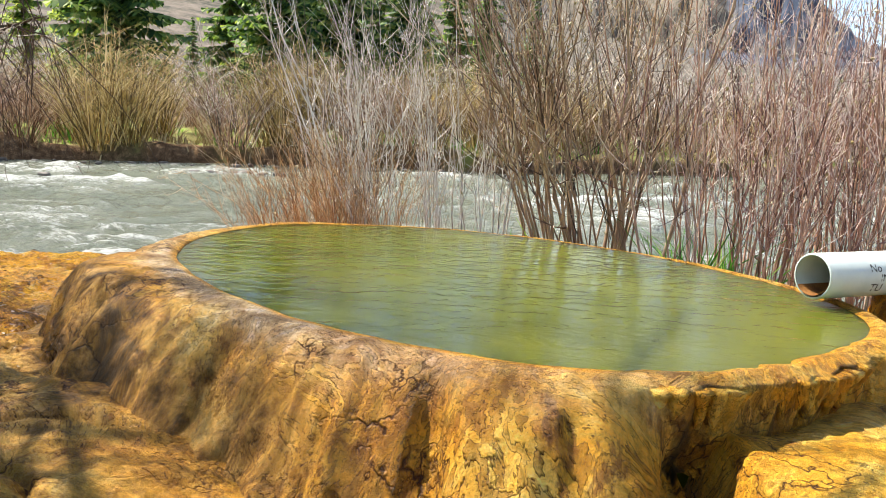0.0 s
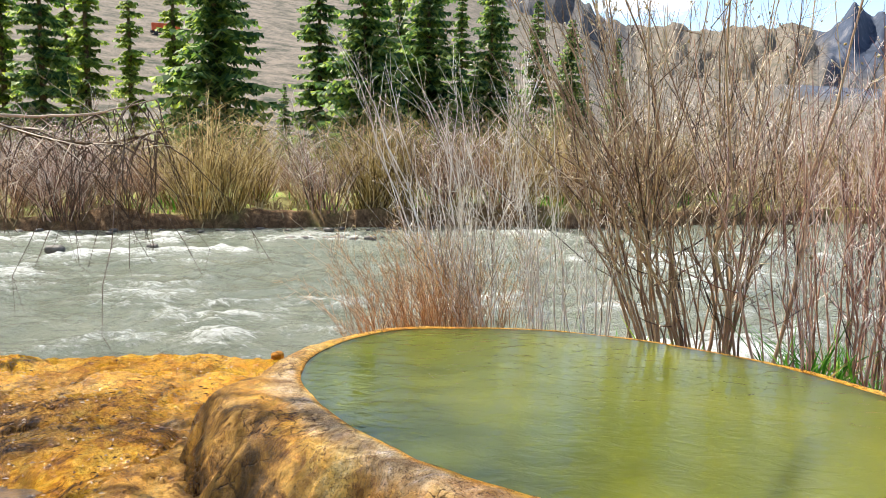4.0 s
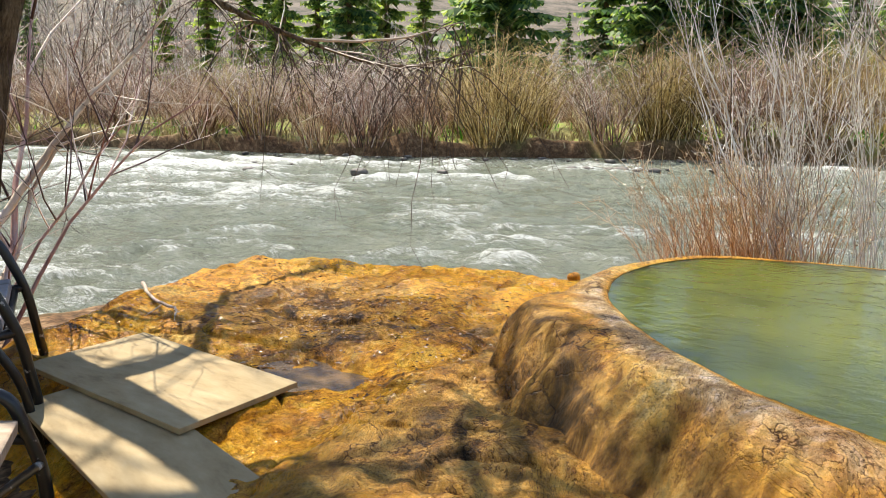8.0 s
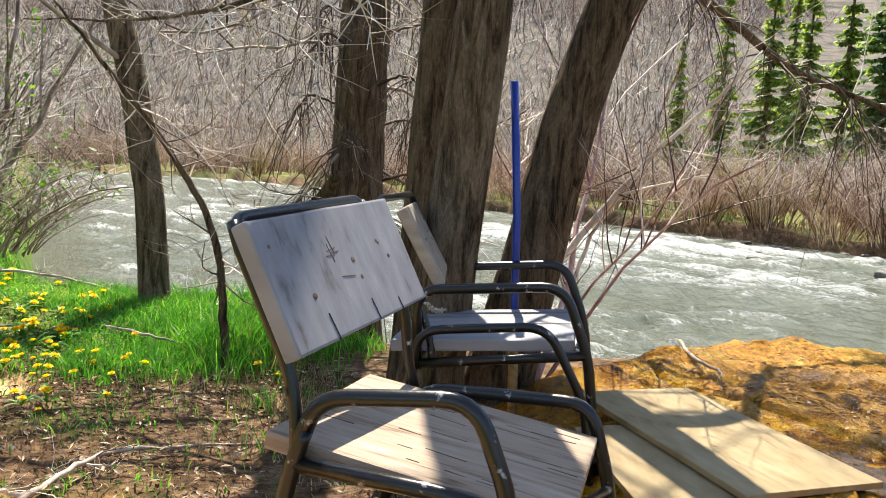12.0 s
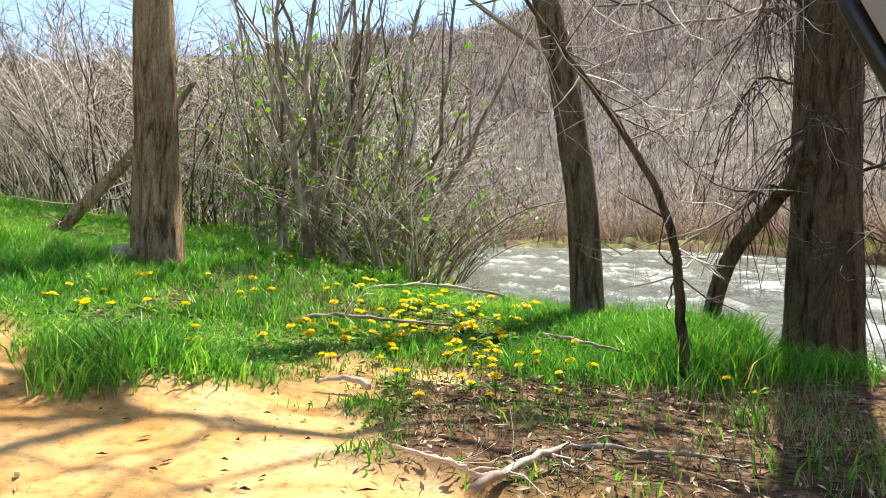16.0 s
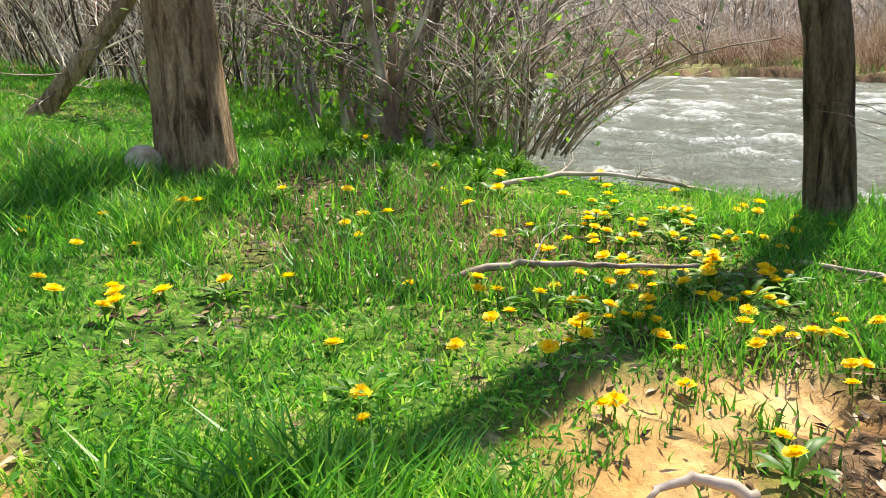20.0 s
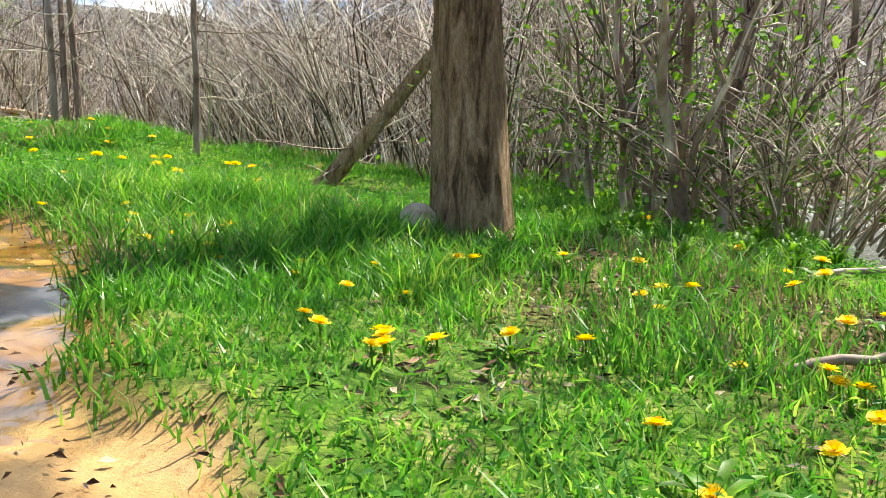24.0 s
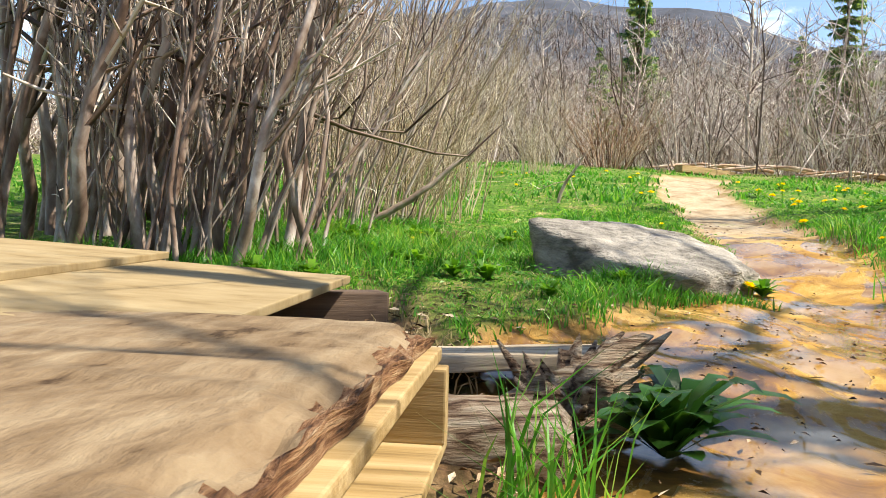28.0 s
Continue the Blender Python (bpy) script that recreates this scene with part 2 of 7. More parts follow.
def travertine():
    """Mineral crust: orange to cream, dark algae drips on walls, brown where wet."""
    m, n, l, b = material("travertine", 0.6, 0.35)
    wall, damp, crest, ochre = attr_of(n, "wall"), attr_of(n, "damp"), attr_of(n, "crest"), attr_of(n, "ochre")
    level, tone, inner = flakes_of(n, l, 2.6, 0.035, 0.9, (1, 1, 0.55))
    big = noise_of(n, l, 2.4, 12, 0.74, (1, 1, 0.55), 1.0)
    col = ramp(n, l, big, [(0.29, (0.26, 0.090, 0.010)), (0.37, (0.58, 0.24, 0.018)), (0.45, (0.74, 0.33, 0.020)), (0.53, (0.80, 0.43, 0.045)), (0.60, (0.86, 0.58, 0.13)), (0.66, (0.90, 0.73, 0.34)), (0.74, (0.66, 0.31, 0.025))])
    col = mixed(n, l, 0.8, col, mixed(n, l, tone, (0.70, 0.56, 0.42), (1.28, 1.26, 1.20)), "MULTIPLY")
    red = ramp(n, l, noise_of(n, l, 3.4, 12, 0.74, (1, 1, 0.35), 1.4), [(0.56, (0, 0, 0)), (0.61, (0.75, 0.75, 0.75))])
    col = mixed(n, l, red, col, (0.22, 0.065, 0.014))
    streak = noise_of(n, l, 9.0, 10, 0.70, (1, 1, 0.10), 0.5)
    drip = ramp(n, l, streak, [(0.35, (0.06, 0.05, 0.022)), (0.42, (0.38, 0.29, 0.14)), (0.47, (0.95, 0.90, 0.80)), (0.60, (1.12, 1.08, 0.98))])
    col = mixed(n, l, wall, col, mixed(n, l, 1.0, col, drip, "MULTIPLY"))
    olive = ramp(n, l, noise_of(n, l, 5.0, 10, 0.72, (1, 1, 0.25), 0.8), [(0.55, (0, 0, 0)), (0.61, (0.8, 0.8, 0.8))])
    col = mixed(n, l, math_of(n, l, "MULTIPLY", wall, olive), col, (0.062, 0.052, 0.012))
    wetcol = ramp(n, l, noise_of(n, l, 4.2, 13, 0.80, None, 0.8), [(0.35, (0.018, 0.013, 0.007)), (0.42, (0.095, 0.042, 0.008)), (0.47, (0.42, 0.17, 0.012)), (0.53, (0.72, 0.35, 0.020)), (0.59, (0.70, 0.43, 0.05)), (0.66, (0.20, 0.17, 0.035))])
    col = mixed(n, l, damp, col, wetcol)
    pale = ramp(n, l, noise_of(n, l, 8, 10, 0.74, None, 0.6), [(0.34, (0.14, 0.080, 0.044)), (0.44, (0.34, 0.225, 0.125)), (0.52, (0.54, 0.40, 0.24)), (0.61, (0.70, 0.59, 0.41))])
    col = mixed(n, l, crest, col, pale)
    bright = ramp(n, l, noise_of(n, l, 9, 10, 0.74), [(0.33, (0.36, 0.11, 0.006)), (0.45, (0.76, 0.34, 0.014)), (0.58, (0.88, 0.53, 0.045)), (0.70, (0.50, 0.18, 0.01))])
    col = mixed(n, l, ochre, col, bright)
    # Dark algae staining, with the flank's shade put into the same brown.
    stain_shade = ramp(n, l, noise_of(n, l, 6.0, 12, 0.76, (1, 1, 0.24), 0.8), [(0.36, (0.020, 0.014, 0.006)), (0.43, (0.095, 0.050, 0.014)), (0.49, (0.30, 0.145, 0.028)), (0.55, (0.58, 0.32, 0.07)), (0.62, (0.42, 0.27, 0.08)), (0.70, (0.14, 0.095, 0.030))])
    col = mixed(n, l, attr_of(n, "stain_shade"), col, stain_shade)
    patch = ramp(n, l, noise_of(n, l, 12, 13, 0.80, (1, 1, 0.6), 0.9), [(0.38, (0.45, 0.28, 0.20)), (0.44, (0.92, 0.88, 0.82)), (0.52, (1.04, 1.04, 1.04)), (0.58, (1.12, 1.22, 1.7)), (0.66, (1.2, 1.36, 2.4))])
    col = mixed(n, l, 0.75, col, patch, "MULTIPLY")
    grain = noise_of(n, l, 30, 12, 0.80, None, 0.5)
    col = mixed(n, l, 0.9, col, ramp(n, l, grain, [(0.34, (0.34, 0.27, 0.20)), (0.42, (0.86, 0.84, 0.80)), (0.50, (1.05, 1.05, 1.05)), (0.64, (1.35, 1.35, 1.35))]), "MULTIPLY")
    some = ramp(n, l, noise_of(n, l, 1.9, 4), [(0.40, (0, 0, 0)), (0.46, (1, 1, 1))])
    crack = mixed(n, l, some, cracks_of(n, l, 2.6, 0.012, 0.5, 3), (1.0, 1.0, 1.0))
    fewer = ramp(n, l, noise_of(n, l, 2.7, 4), [(0.42, (0, 0, 0)), (0.50, (1, 1, 1))])
    crack = mixed(n, l, 1.0, crack, mixed(n, l, fewer, cracks_of(n, l, 7.0, 0.034, 0.4, 8), (1.0, 1.0, 1.0)), "MULTIPLY")
    peel = ramp(n, l, noise_of(n, l, 1.7, 5), [(0.52, (1, 1, 1)), (0.58, (0, 0, 0))])
    rim_line = ramp(n, l, inner, [(0.0, (0, 0, 0)), (0.0055, (1, 1, 1))])
    crack = mixed(n, l, 1.0, crack, mixed(n, l, peel, (1.0, 1.0, 1.0), rim_line), "MULTIPLY")
    col = mixed(n, l, 1.0, col, mixed(n, l, crack, (0.11, 0.042, 0.02), (1.0, 1.0, 1.0)), "MULTIPLY")
    l.new(col, b.inputs["Base Color"])
    pooled = noise_of(n, l, 5, 8, 0.7)
    gloss = ramp(n, l, math_of(n, l, "MULTIPLY", damp, pooled), [(0.28, (0.62, 0.62, 0.62)), (0.42, (0.16, 0.16, 0.16)), (0.50, (0.05, 0.05, 0.05))])
    l.new(gloss, b.inputs["Roughness"])
    first = bump_of(n, l, b, noise_of(n, l, 11, 13, 0.78, None, 0.5), 1.0, 0.065)
    first = bump_of(n, l, b, level, 0.9, 0.10, first)
    first = bump_of(n, l, b, noise_of(n, l, 70, 8, 0.75), 0.9, 0.012, first)
    bump_of(n, l, b, crack, 0.9, 0.012, first)
    return m


def ground_material():
    m, n, l, b = material("ground", 0.9, 0.15)
    soil = ramp(n, l, noise_of(n, l, 9, 7, 0.65), [(0.3, (0.065, 0.036, 0.018)), (0.5, (0.165, 0.093, 0.048)), (0.66, (0.30, 0.195, 0.11))])
    litter = ramp(n, l, noise_of(n, l, 60, 4, 0.6, (1, 0.35, 1)), [(0.42, (0.25, 0.25, 0.25)), (0.6, (1.2, 1.2, 1.2))])
    soil = mixed(n, l, 0.7, soil, litter, "MULTIPLY")
    sand = ramp(n, l, noise_of(n, l, 3.0, 7, 0.6, None, 0.4), [(0.28, (0.40, 0.18, 0.05)), (0.42, (0.57, 0.30, 0.095)), (0.55, (0.68, 0.42, 0.18)), (0.70, (0.74, 0.53, 0.30))])
    sand = mixed(n, l, 0.75, sand, ramp(n, l, noise_of(n, l, 38, 9, 0.75), [(0.34, (0.35, 0.30, 0.25)), (0.46, (0.92, 0.92, 0.92)), (0.66, (1.15, 1.15, 1.15))]), "MULTIPLY")
    turf = ramp(n, l, noise_of(n, l, 7, 9, 0.72), [(0.34, (0.032, 0.080, 0.010)), (0.48, (0.070, 0.18, 0.016)), (0.58, (0.15, 0.21, 0.045)), (0.68, (0.38, 0.31, 0.17))])
    turf = mixed(n, l, 0.85, turf, ramp(n, l, noise_of(n, l, 75, 8, 0.75, (1, 0.5, 1)), [(0.38, (0.25, 0.25, 0.25)), (0.50, (0.9, 0.9, 0.9)), (0.62, (2.2, 1.7, 1.5))]), "MULTIPLY")
    dusty = ramp(n, l, noise_of(n, l, 6, 9, 0.72), [(0.34, (0.15, 0.11, 0.07)), (0.46, (0.34, 0.27, 0.18)), (0.58, (0.44, 0.38, 0.28)), (0.7, (0.20, 0.22, 0.07))])
    far = ramp(n, l, noise_of(n, l, 2.2, 9, 0.72), [(0.34, (0.05, 0.045, 0.016)), (0.45, (0.15, 0.135, 0.045)), (0.52, (0.25, 0.22, 0.09)), (0.60, (0.20, 0.29, 0.05)), (0.7, (0.30, 0.30, 0.10))])
    hills = ramp(n, l, noise_of(n, l, 0.20, 12, 0.85), [(0.40, (0.035, 0.042, 0.028)), (0.48, (0.11, 0.095, 0.075)), (0.58, (0.20, 0.165, 0.135)), (0.68, (0.12, 0.115, 0.05))])
    # Far rock: the blue of distance haze is mixed into its base colour.
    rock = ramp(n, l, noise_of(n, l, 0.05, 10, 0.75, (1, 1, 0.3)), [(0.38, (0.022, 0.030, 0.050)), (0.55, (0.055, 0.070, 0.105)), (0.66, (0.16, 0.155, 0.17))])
    col = soil
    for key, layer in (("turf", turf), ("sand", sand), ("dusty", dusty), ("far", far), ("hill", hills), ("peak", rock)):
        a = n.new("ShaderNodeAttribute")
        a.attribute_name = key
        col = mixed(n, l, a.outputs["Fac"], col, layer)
    ochre = ramp(n, l, noise_of(n, l, 5, 9, 0.7, None, 0.8), [(0.36, (0.10, 0.05, 0.016)), (0.45, (0.30, 0.15, 0.028)), (0.54, (0.44, 0.26, 0.055)), (0.66, (0.54, 0.37, 0.14))])
    col = mixed(n, l, attr_of(n, "seep"), col, ochre)
    wa = n.new("ShaderNodeAttribute")
    wa.attribute_name = "wet"
    wet = ramp(n, l, math_of(n, l, "ADD", wa.outputs["Fac"], math_of(n, l, "MULTIPLY", math_of(n, l, "SUBTRACT", noise_of(n, l, 3.4, 9, 0.66, (1.5, 0.8, 1), 1.2), 0.5), 2.4)), [(0.38, (0, 0, 0)), (0.47, (1, 1, 1))])
    col = mixed(n, l, math_of(n, l, "MULTIPLY", wet, 0.75), col, mixed(n, l, 1.0, col, (0.60, 0.52, 0.47), "MULTIPLY"))
    l.new(col, b.inputs["Base Color"])
    l.new(math_of(n, l, "SUBTRACT", 0.9, math_of(n, l, "MULTIPLY", wet, 0.79)), b.inputs["Roughness"])
    l.new(math_of(n, l, "ADD", 0.15, math_of(n, l, "MULTIPLY", wet, 0.33)), b.inputs["Specular IOR Level"])
    bp = n.new("ShaderNodeBump")
    bp.inputs["Distance"].default_value = 0.022
    l.new(math_of(n, l, "SUBTRACT", 0.6, math_of(n, l, "MULTIPLY", wet, 0.57)), bp.inputs["Strength"])
    l.new(noise_of(n, l, 30, 10, 0.72), bp.inputs["Height"])
    l.new(bp.outputs[0], b.inputs["Normal"])
    return m


def pool_water():
    m, n, l, b = material("pool_water", 0.02, 0.5)
    b.inputs["IOR"].default_value = 1.33
    l.new(ramp(n, l, noise_of(n, l, 1.1, 3), [(0.3, (0.060, 0.076, 0.008)), (0.7, (0.126, 0.134, 0.014))]), b.inputs["Base Color"])
    b.inputs["Subsurface Weight"].default_value = 1.0
    b.inputs["Subsurface Radius"].default_value = (0.45, 0.5, 0.2)
    b.inputs["Subsurface Scale"].default_value = 1.4
    first = bump_of(n, l, b, noise_of(n, l, 2.6, 2, 0.5), 0.10, 0.012)
    first = bump_of(n, l, b, noise_of(n, l, 12, 3, 0.55, (0.8, 1.6, 1), 1.0), 0.42, 0.008, first)
    bump_of(n, l, b, noise_of(n, l, 34, 3, 0.55, (0.8, 1.6, 1)), 0.26, 0.002, first)
    return m


def river_water():
    m, n, l, b = material("river_water", 0.12, 0.5)
    b.inputs["IOR"].default_value = 1.33
    body = ramp(n, l, noise_of(n, l, 0.9, 6, 0.65), [(0.3, (0.185, 0.205, 0.145)), (0.7, (0.320, 0.335, 0.260))])
    br = noise_of(n, l, 6.5, 12, 0.80, (1, 1.8, 1), 1.2)
    fm = math_of(n, l, "ADD", attr_of(n, "foam"), math_of(n, l, "MULTIPLY", math_of(n, l, "SUBTRACT", br, 0.5), 1.9))
    fr = ramp(n, l, fm, [(0.36, (0, 0, 0)), (0.54, (0.34, 0.34, 0.34)), (0.78, (1, 1, 1))])
    l.new(mixed(n, l, fr, body, (0.74, 0.76, 0.73)), b.inputs["Base Color"])
    l.new(math_of(n, l, "ADD", 0.08, math_of(n, l, "MULTIPLY", fr, 0.5)), b.inputs["Roughness"])
    first = bump_of(n, l, b, noise_of(n, l, 3.2, 9, 0.72, (0.8, 1.9, 1)), 1.0, 0.20)
    bump_of(n, l, b, noise_of(n, l, 18, 6, 0.65, (0.8, 1.6, 1)), 0.7, 0.035, first)
    return m


def bark_of(name, dark, mid, light, scale=26):
    """Furrowed bark: grey ridges over dark fissures, at two sizes."""
    m, n, l, b = material(name, 0.92, 0.15)
    f = noise_of(n, l, scale, 9, 0.68, (1, 1, 0.16), 0.7)
    col = ramp(n, l, f, [(0.36, dark), (0.46, mid), (0.56, light), (0.72, mid)])
    col = mixed(n, l, 0.8, col, ramp(n, l, noise_of(n, l, 5, 6, 0.65, (1, 1, 0.5)), [(0.35, (0.62, 0.58, 0.52)), (0.55, (1.0, 1.0, 1.0)), (0.7, (1.2, 1.17, 1.1))]), "MULTIPLY")
    col = mixed(n, l, 0.6, col, ramp(n, l, noise_of(n, l, 120, 5, 0.7, (1, 1, 0.4)), [(0.4, (0.55, 0.55, 0.55)), (0.6, (1.15, 1.15, 1.15))]), "MULTIPLY")
    l.new(col, b.inputs["Base Color"])
    first = bump_of(n, l, b, f, 1.0, 0.05)
    bump_of(n, l, b, noise_of(n, l, 90, 6, 0.7, (1, 1, 0.35)), 0.8, 0.01, first)
    return m


TRAVERTINE, GROUND, POOL, RIVER = travertine(), ground_material(), pool_water(), river_water()
SEEP = simple("seep_water", [(0.4, (0.045, 0.028, 0.014)), (0.6, (0.14, 0.085, 0.035))], 9, 0.10, None, 0.7, 0.008, 0.45)
BARK = bark_of("furrowed_bark", (0.040, 0.026, 0.015), (0.135, 0.094, 0.057), (0.245, 0.180, 0.115))
# Same bark lightened: sunlight on the brighter trunks is put into the colour.
BARK_LIT = bark_of("lit_bark", (0.050, 0.034, 0.020), (0.170, 0.122, 0.074), (0.300, 0.228, 0.150))
BARK_PALE = bark_of("brown_bark", (0.130, 0.080, 0.044), (0.400, 0.265, 0.150), (0.600, 0.435, 0.270))
# Next three: near-black to near-white stems paint sun and shadow contrast by chance.
WOODS = simple("pinkish_twigs", [(0.15, (0.08, 0.05, 0.036)), (0.40, (0.34, 0.245, 0.19)), (0.60, (0.62, 0.50, 0.425)), (0.85, (0.92, 0.85, 0.79))], 0.4, 0.7, None, 0.0, 0.003, 0.3, 0.0, 1.1)
STEM_RED = simple("reddish_stem", [(0.15, (0.035, 0.015, 0.010)), (0.36, (0.165, 0.075, 0.050)), (0.56, (0.440, 0.245, 0.175)), (0.75, (0.620, 0.446, 0.353)), (0.95, (0.850, 0.716, 0.611))], 5, 0.55, None, 0.2, 0.003, 0.4, 0.1, 1.0)
STEM_GREY = simple("grey_stem", [(0.15, (0.049, 0.033, 0.022)), (0.40, (0.216, 0.157, 0.113)), (0.60, (0.539, 0.437, 0.348)), (0.85, (0.882, 0.807, 0.705))], 5, 0.55, None, 0.2, 0.003, 0.4, 0.1, 1.0)
STEM_DARK = simple("dark_stem", [(0.2, (0.039, 0.026, 0.018)), (0.45, (0.156, 0.109, 0.078)), (0.65, (0.416, 0.326, 0.258)), (0.85, (0.780, 0.678, 0.592))], 6, 0.65, None, 0.2, 0.003, 0.4, 0.1, 0.9)
STEM_GOLD = simple("golden_stem", [(0.15, (0.08, 0.05, 0.014)), (0.42, (0.28, 0.185, 0.05)), (0.62, (0.54, 0.39, 0.13)), (0.85, (0.76, 0.62, 0.32))], 3, 0.65, None, 0.0, 0.003, 0.3, 0.3, 0.9)
STEM_RUST = simple("rust_stem", [(0.15, (0.08, 0.035, 0.016)), (0.42, (0.30, 0.155, 0.08)), (0.62, (0.54, 0.34, 0.21)), (0.85, (0.80, 0.66, 0.52))], 3, 0.65, None, 0.0, 0.003, 0.3, 0.3, 0.9)
STEM_BROWN = simple("brown_stem", [(0.12, (0.035, 0.019, 0.012)), (0.32, (0.13, 0.068, 0.042)), (0.52, (0.30, 0.185, 0.115)), (0.72, (0.52, 0.38, 0.25)), (0.95, (0.74, 0.62, 0.48))], 5, 0.55, None, 0.2, 0.003, 0.4, 0.1, 1.0)
STEM_PALE = simple("pale_willow_stem", [(0.15, (0.15, 0.115, 0.095)), (0.36, (0.42, 0.35, 0.30)), (0.54, (0.68, 0.62, 0.57)), (0.76, (0.90, 0.87, 0.84))], 5, 0.5, None, 0.0, 0.003, 0.45, 0.1, 0.9)
STEM_ORANGE = simple("orange_twig", [(0.15, (0.12, 0.05, 0.018)), (0.40, (0.36, 0.18, 0.07)), (0.62, (0.60, 0.36, 0.18)), (0.85, (0.82, 0.66, 0.46))], 3, 0.6, None, 0.0, 0.003, 0.35, 0.3, 0.9)
STEM_TWIG = simple("grey_brown_shoot", [(0.15, (0.06, 0.035, 0.026)), (0.38, (0.20, 0.135, 0.10)), (0.58, (0.40, 0.31, 0.25)), (0.82, (0.72, 0.63, 0.55))], 5, 0.6, None, 0.0, 0.003, 0.35, 0.1, 0.9)
STEM_STRAW = simple("straw_stem", [(0.15, (0.13, 0.085, 0.05)), (0.38, (0.34, 0.25, 0.15)), (0.58, (0.56, 0.45, 0.30)), (0.82, (0.80, 0.71, 0.55))], 5, 0.6, None, 0.0, 0.003, 0.35, 0.1, 0.9)
DARK_TWIG = simple("dark_twig", [(0.3, (0.030, 0.018, 0.012)), (0.7, (0.12, 0.078, 0.055))], 6, 0.7, None, 0.0)
STEM_PINK = simple("pinkish_shoot", [(0.15, (0.05, 0.018, 0.016)), (0.40, (0.22, 0.085, 0.075)), (0.60, (0.45, 0.27, 0.24)), (0.82, (0.78, 0.66, 0.62))], 5, 0.5, None, 0.0, 0.003, 0.45, 0.1, 1.1)
BUD = simple("pale_bud", [(0.3, (0.30, 0.22, 0.10)), (0.6, (0.55, 0.47, 0.30)), (0.8, (0.72, 0.66, 0.52))], 30, 0.7, None, 0.0, 0.003, 0.2, 0.0, 0.6)
STEM_ALDER = simple("alder_stem", [(0.2, (0.030, 0.017, 0.012)), (0.40, (0.115, 0.070, 0.050)), (0.54, (0.25, 0.175, 0.135)), (0.66, (0.42, 0.34, 0.29)), (0.85, (0.74, 0.68, 0.62))], 9, 0.6, (1, 1, 0.5), 0.5, 0.006, 0.35, 0.15, 0.7, 0.6)
# Tone range widened so that single twigs look sunlit or shadowed.
TWIG = simple("bare_twig", [(0.15, (0.069, 0.043, 0.030)), (0.42, (0.294, 0.209, 0.157)), (0.62, (0.608, 0.503, 0.409)), (0.85, (0.882, 0.807, 0.696))], 4, 0.6, None, 0.0, 0.003, 0.35, 0.2, 1.0)
NEEDLE = leafy("fir_needles", [(0.2, (0.030, 0.080, 0.030)), (0.5, (0.105, 0.205, 0.060)), (0.85, (0.30, 0.40, 0.12))], 1.2, 0.6, 0.36, 0.9)
NEEDLE_LIGHT = leafy("light_needles", [(0.2, (0.07, 0.13, 0.030)), (0.5, (0.19, 0.29, 0.065)), (0.85, (0.40, 0.48, 0.13))], 1.2, 0.6, 0.42, 0.9)
LEAF = leafy("young_leaf", [(0.3, (0.05, 0.15, 0.012)), (0.6, (0.11, 0.27, 0.02)), (0.8, (0.18, 0.36, 0.03))])
GRASS = leafy("grass_blade", [(0.05, (0.52, 0.36, 0.22)), (0.14, (0.034, 0.122, 0.018)), (0.42, (0.064, 0.255, 0.029)), (0.66, (0.124, 0.365, 0.045)), (0.88, (0.360, 0.520, 0.11))], 1.6, 0.4, 0.45, 0.62)
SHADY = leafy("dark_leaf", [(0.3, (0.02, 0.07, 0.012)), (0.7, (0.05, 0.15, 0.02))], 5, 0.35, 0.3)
DRY = simple("dry_blade", [(0.3, (0.28, 0.20, 0.10)), (0.6, (0.45, 0.36, 0.20))], 5, 0.8, None, 0.0, 0.003, 0.2, 0.0, 0.5)
YELLOW = leafy("dandelion_yellow", [(0.3, (0.80, 0.52, 0.004)), (0.6, (0.92, 0.72, 0.01))], 60, 0.6, 0.35, 0.3)
WOOD_GREY = simple("weathered_board", [(0.28, (0.10, 0.09, 0.088)), (0.39, (0.215, 0.21, 0.222)), (0.60, (0.275, 0.272, 0.288)), (0.75, (0.34, 0.335, 0.345))], 4, 0.6, (0.4, 5.0, 2), 0.30, 0.002, 0.4, 0.1)
WOOD_SEAT = simple("worn_seat_board", [(0.30, (0.070, 0.040, 0.024)), (0.37, (0.21, 0.138, 0.090)), (0.46, (0.33, 0.243, 0.172)), (0.60, (0.39, 0.305, 0.232)), (0.74, (0.46, 0.39, 0.32))], 9, 0.7, (0.35, 3.4, 2), 0.6, 0.005, 0.3, 0.1, 0.0, 0.9)
WOOD_BROWN = simple("brown_grey_board", [(0.28, (0.12, 0.09, 0.06)), (0.40, (0.24, 0.195, 0.15)), (0.60, (0.33, 0.285, 0.23)), (0.75, (0.42, 0.37, 0.31))], 6, 0.7, (0.5, 4.0, 2), 0.4, 0.003, 0.3, 0.1)
PLY = simple("plywood", [(0.28, (0.17, 0.115, 0.05)), (0.42, (0.275, 0.20, 0.10)), (0.58, (0.33, 0.25, 0.135)), (0.75, (0.38, 0.30, 0.175))], 9, 0.75, (0.6, 1.6, 1), 0.35, 0.003)
PLY_OLD = simple("flaking_plywood", [(0.31, (0.055, 0.032, 0.016)), (0.37, (0.155, 0.102, 0.056)), (0.50, (0.215, 0.150, 0.088)), (0.66, (0.28, 0.21, 0.13))], 15, 0.88, (1.5, 0.55, 1), 0.6, 0.008, 0.2, 0.0, 0.0, 0.15)
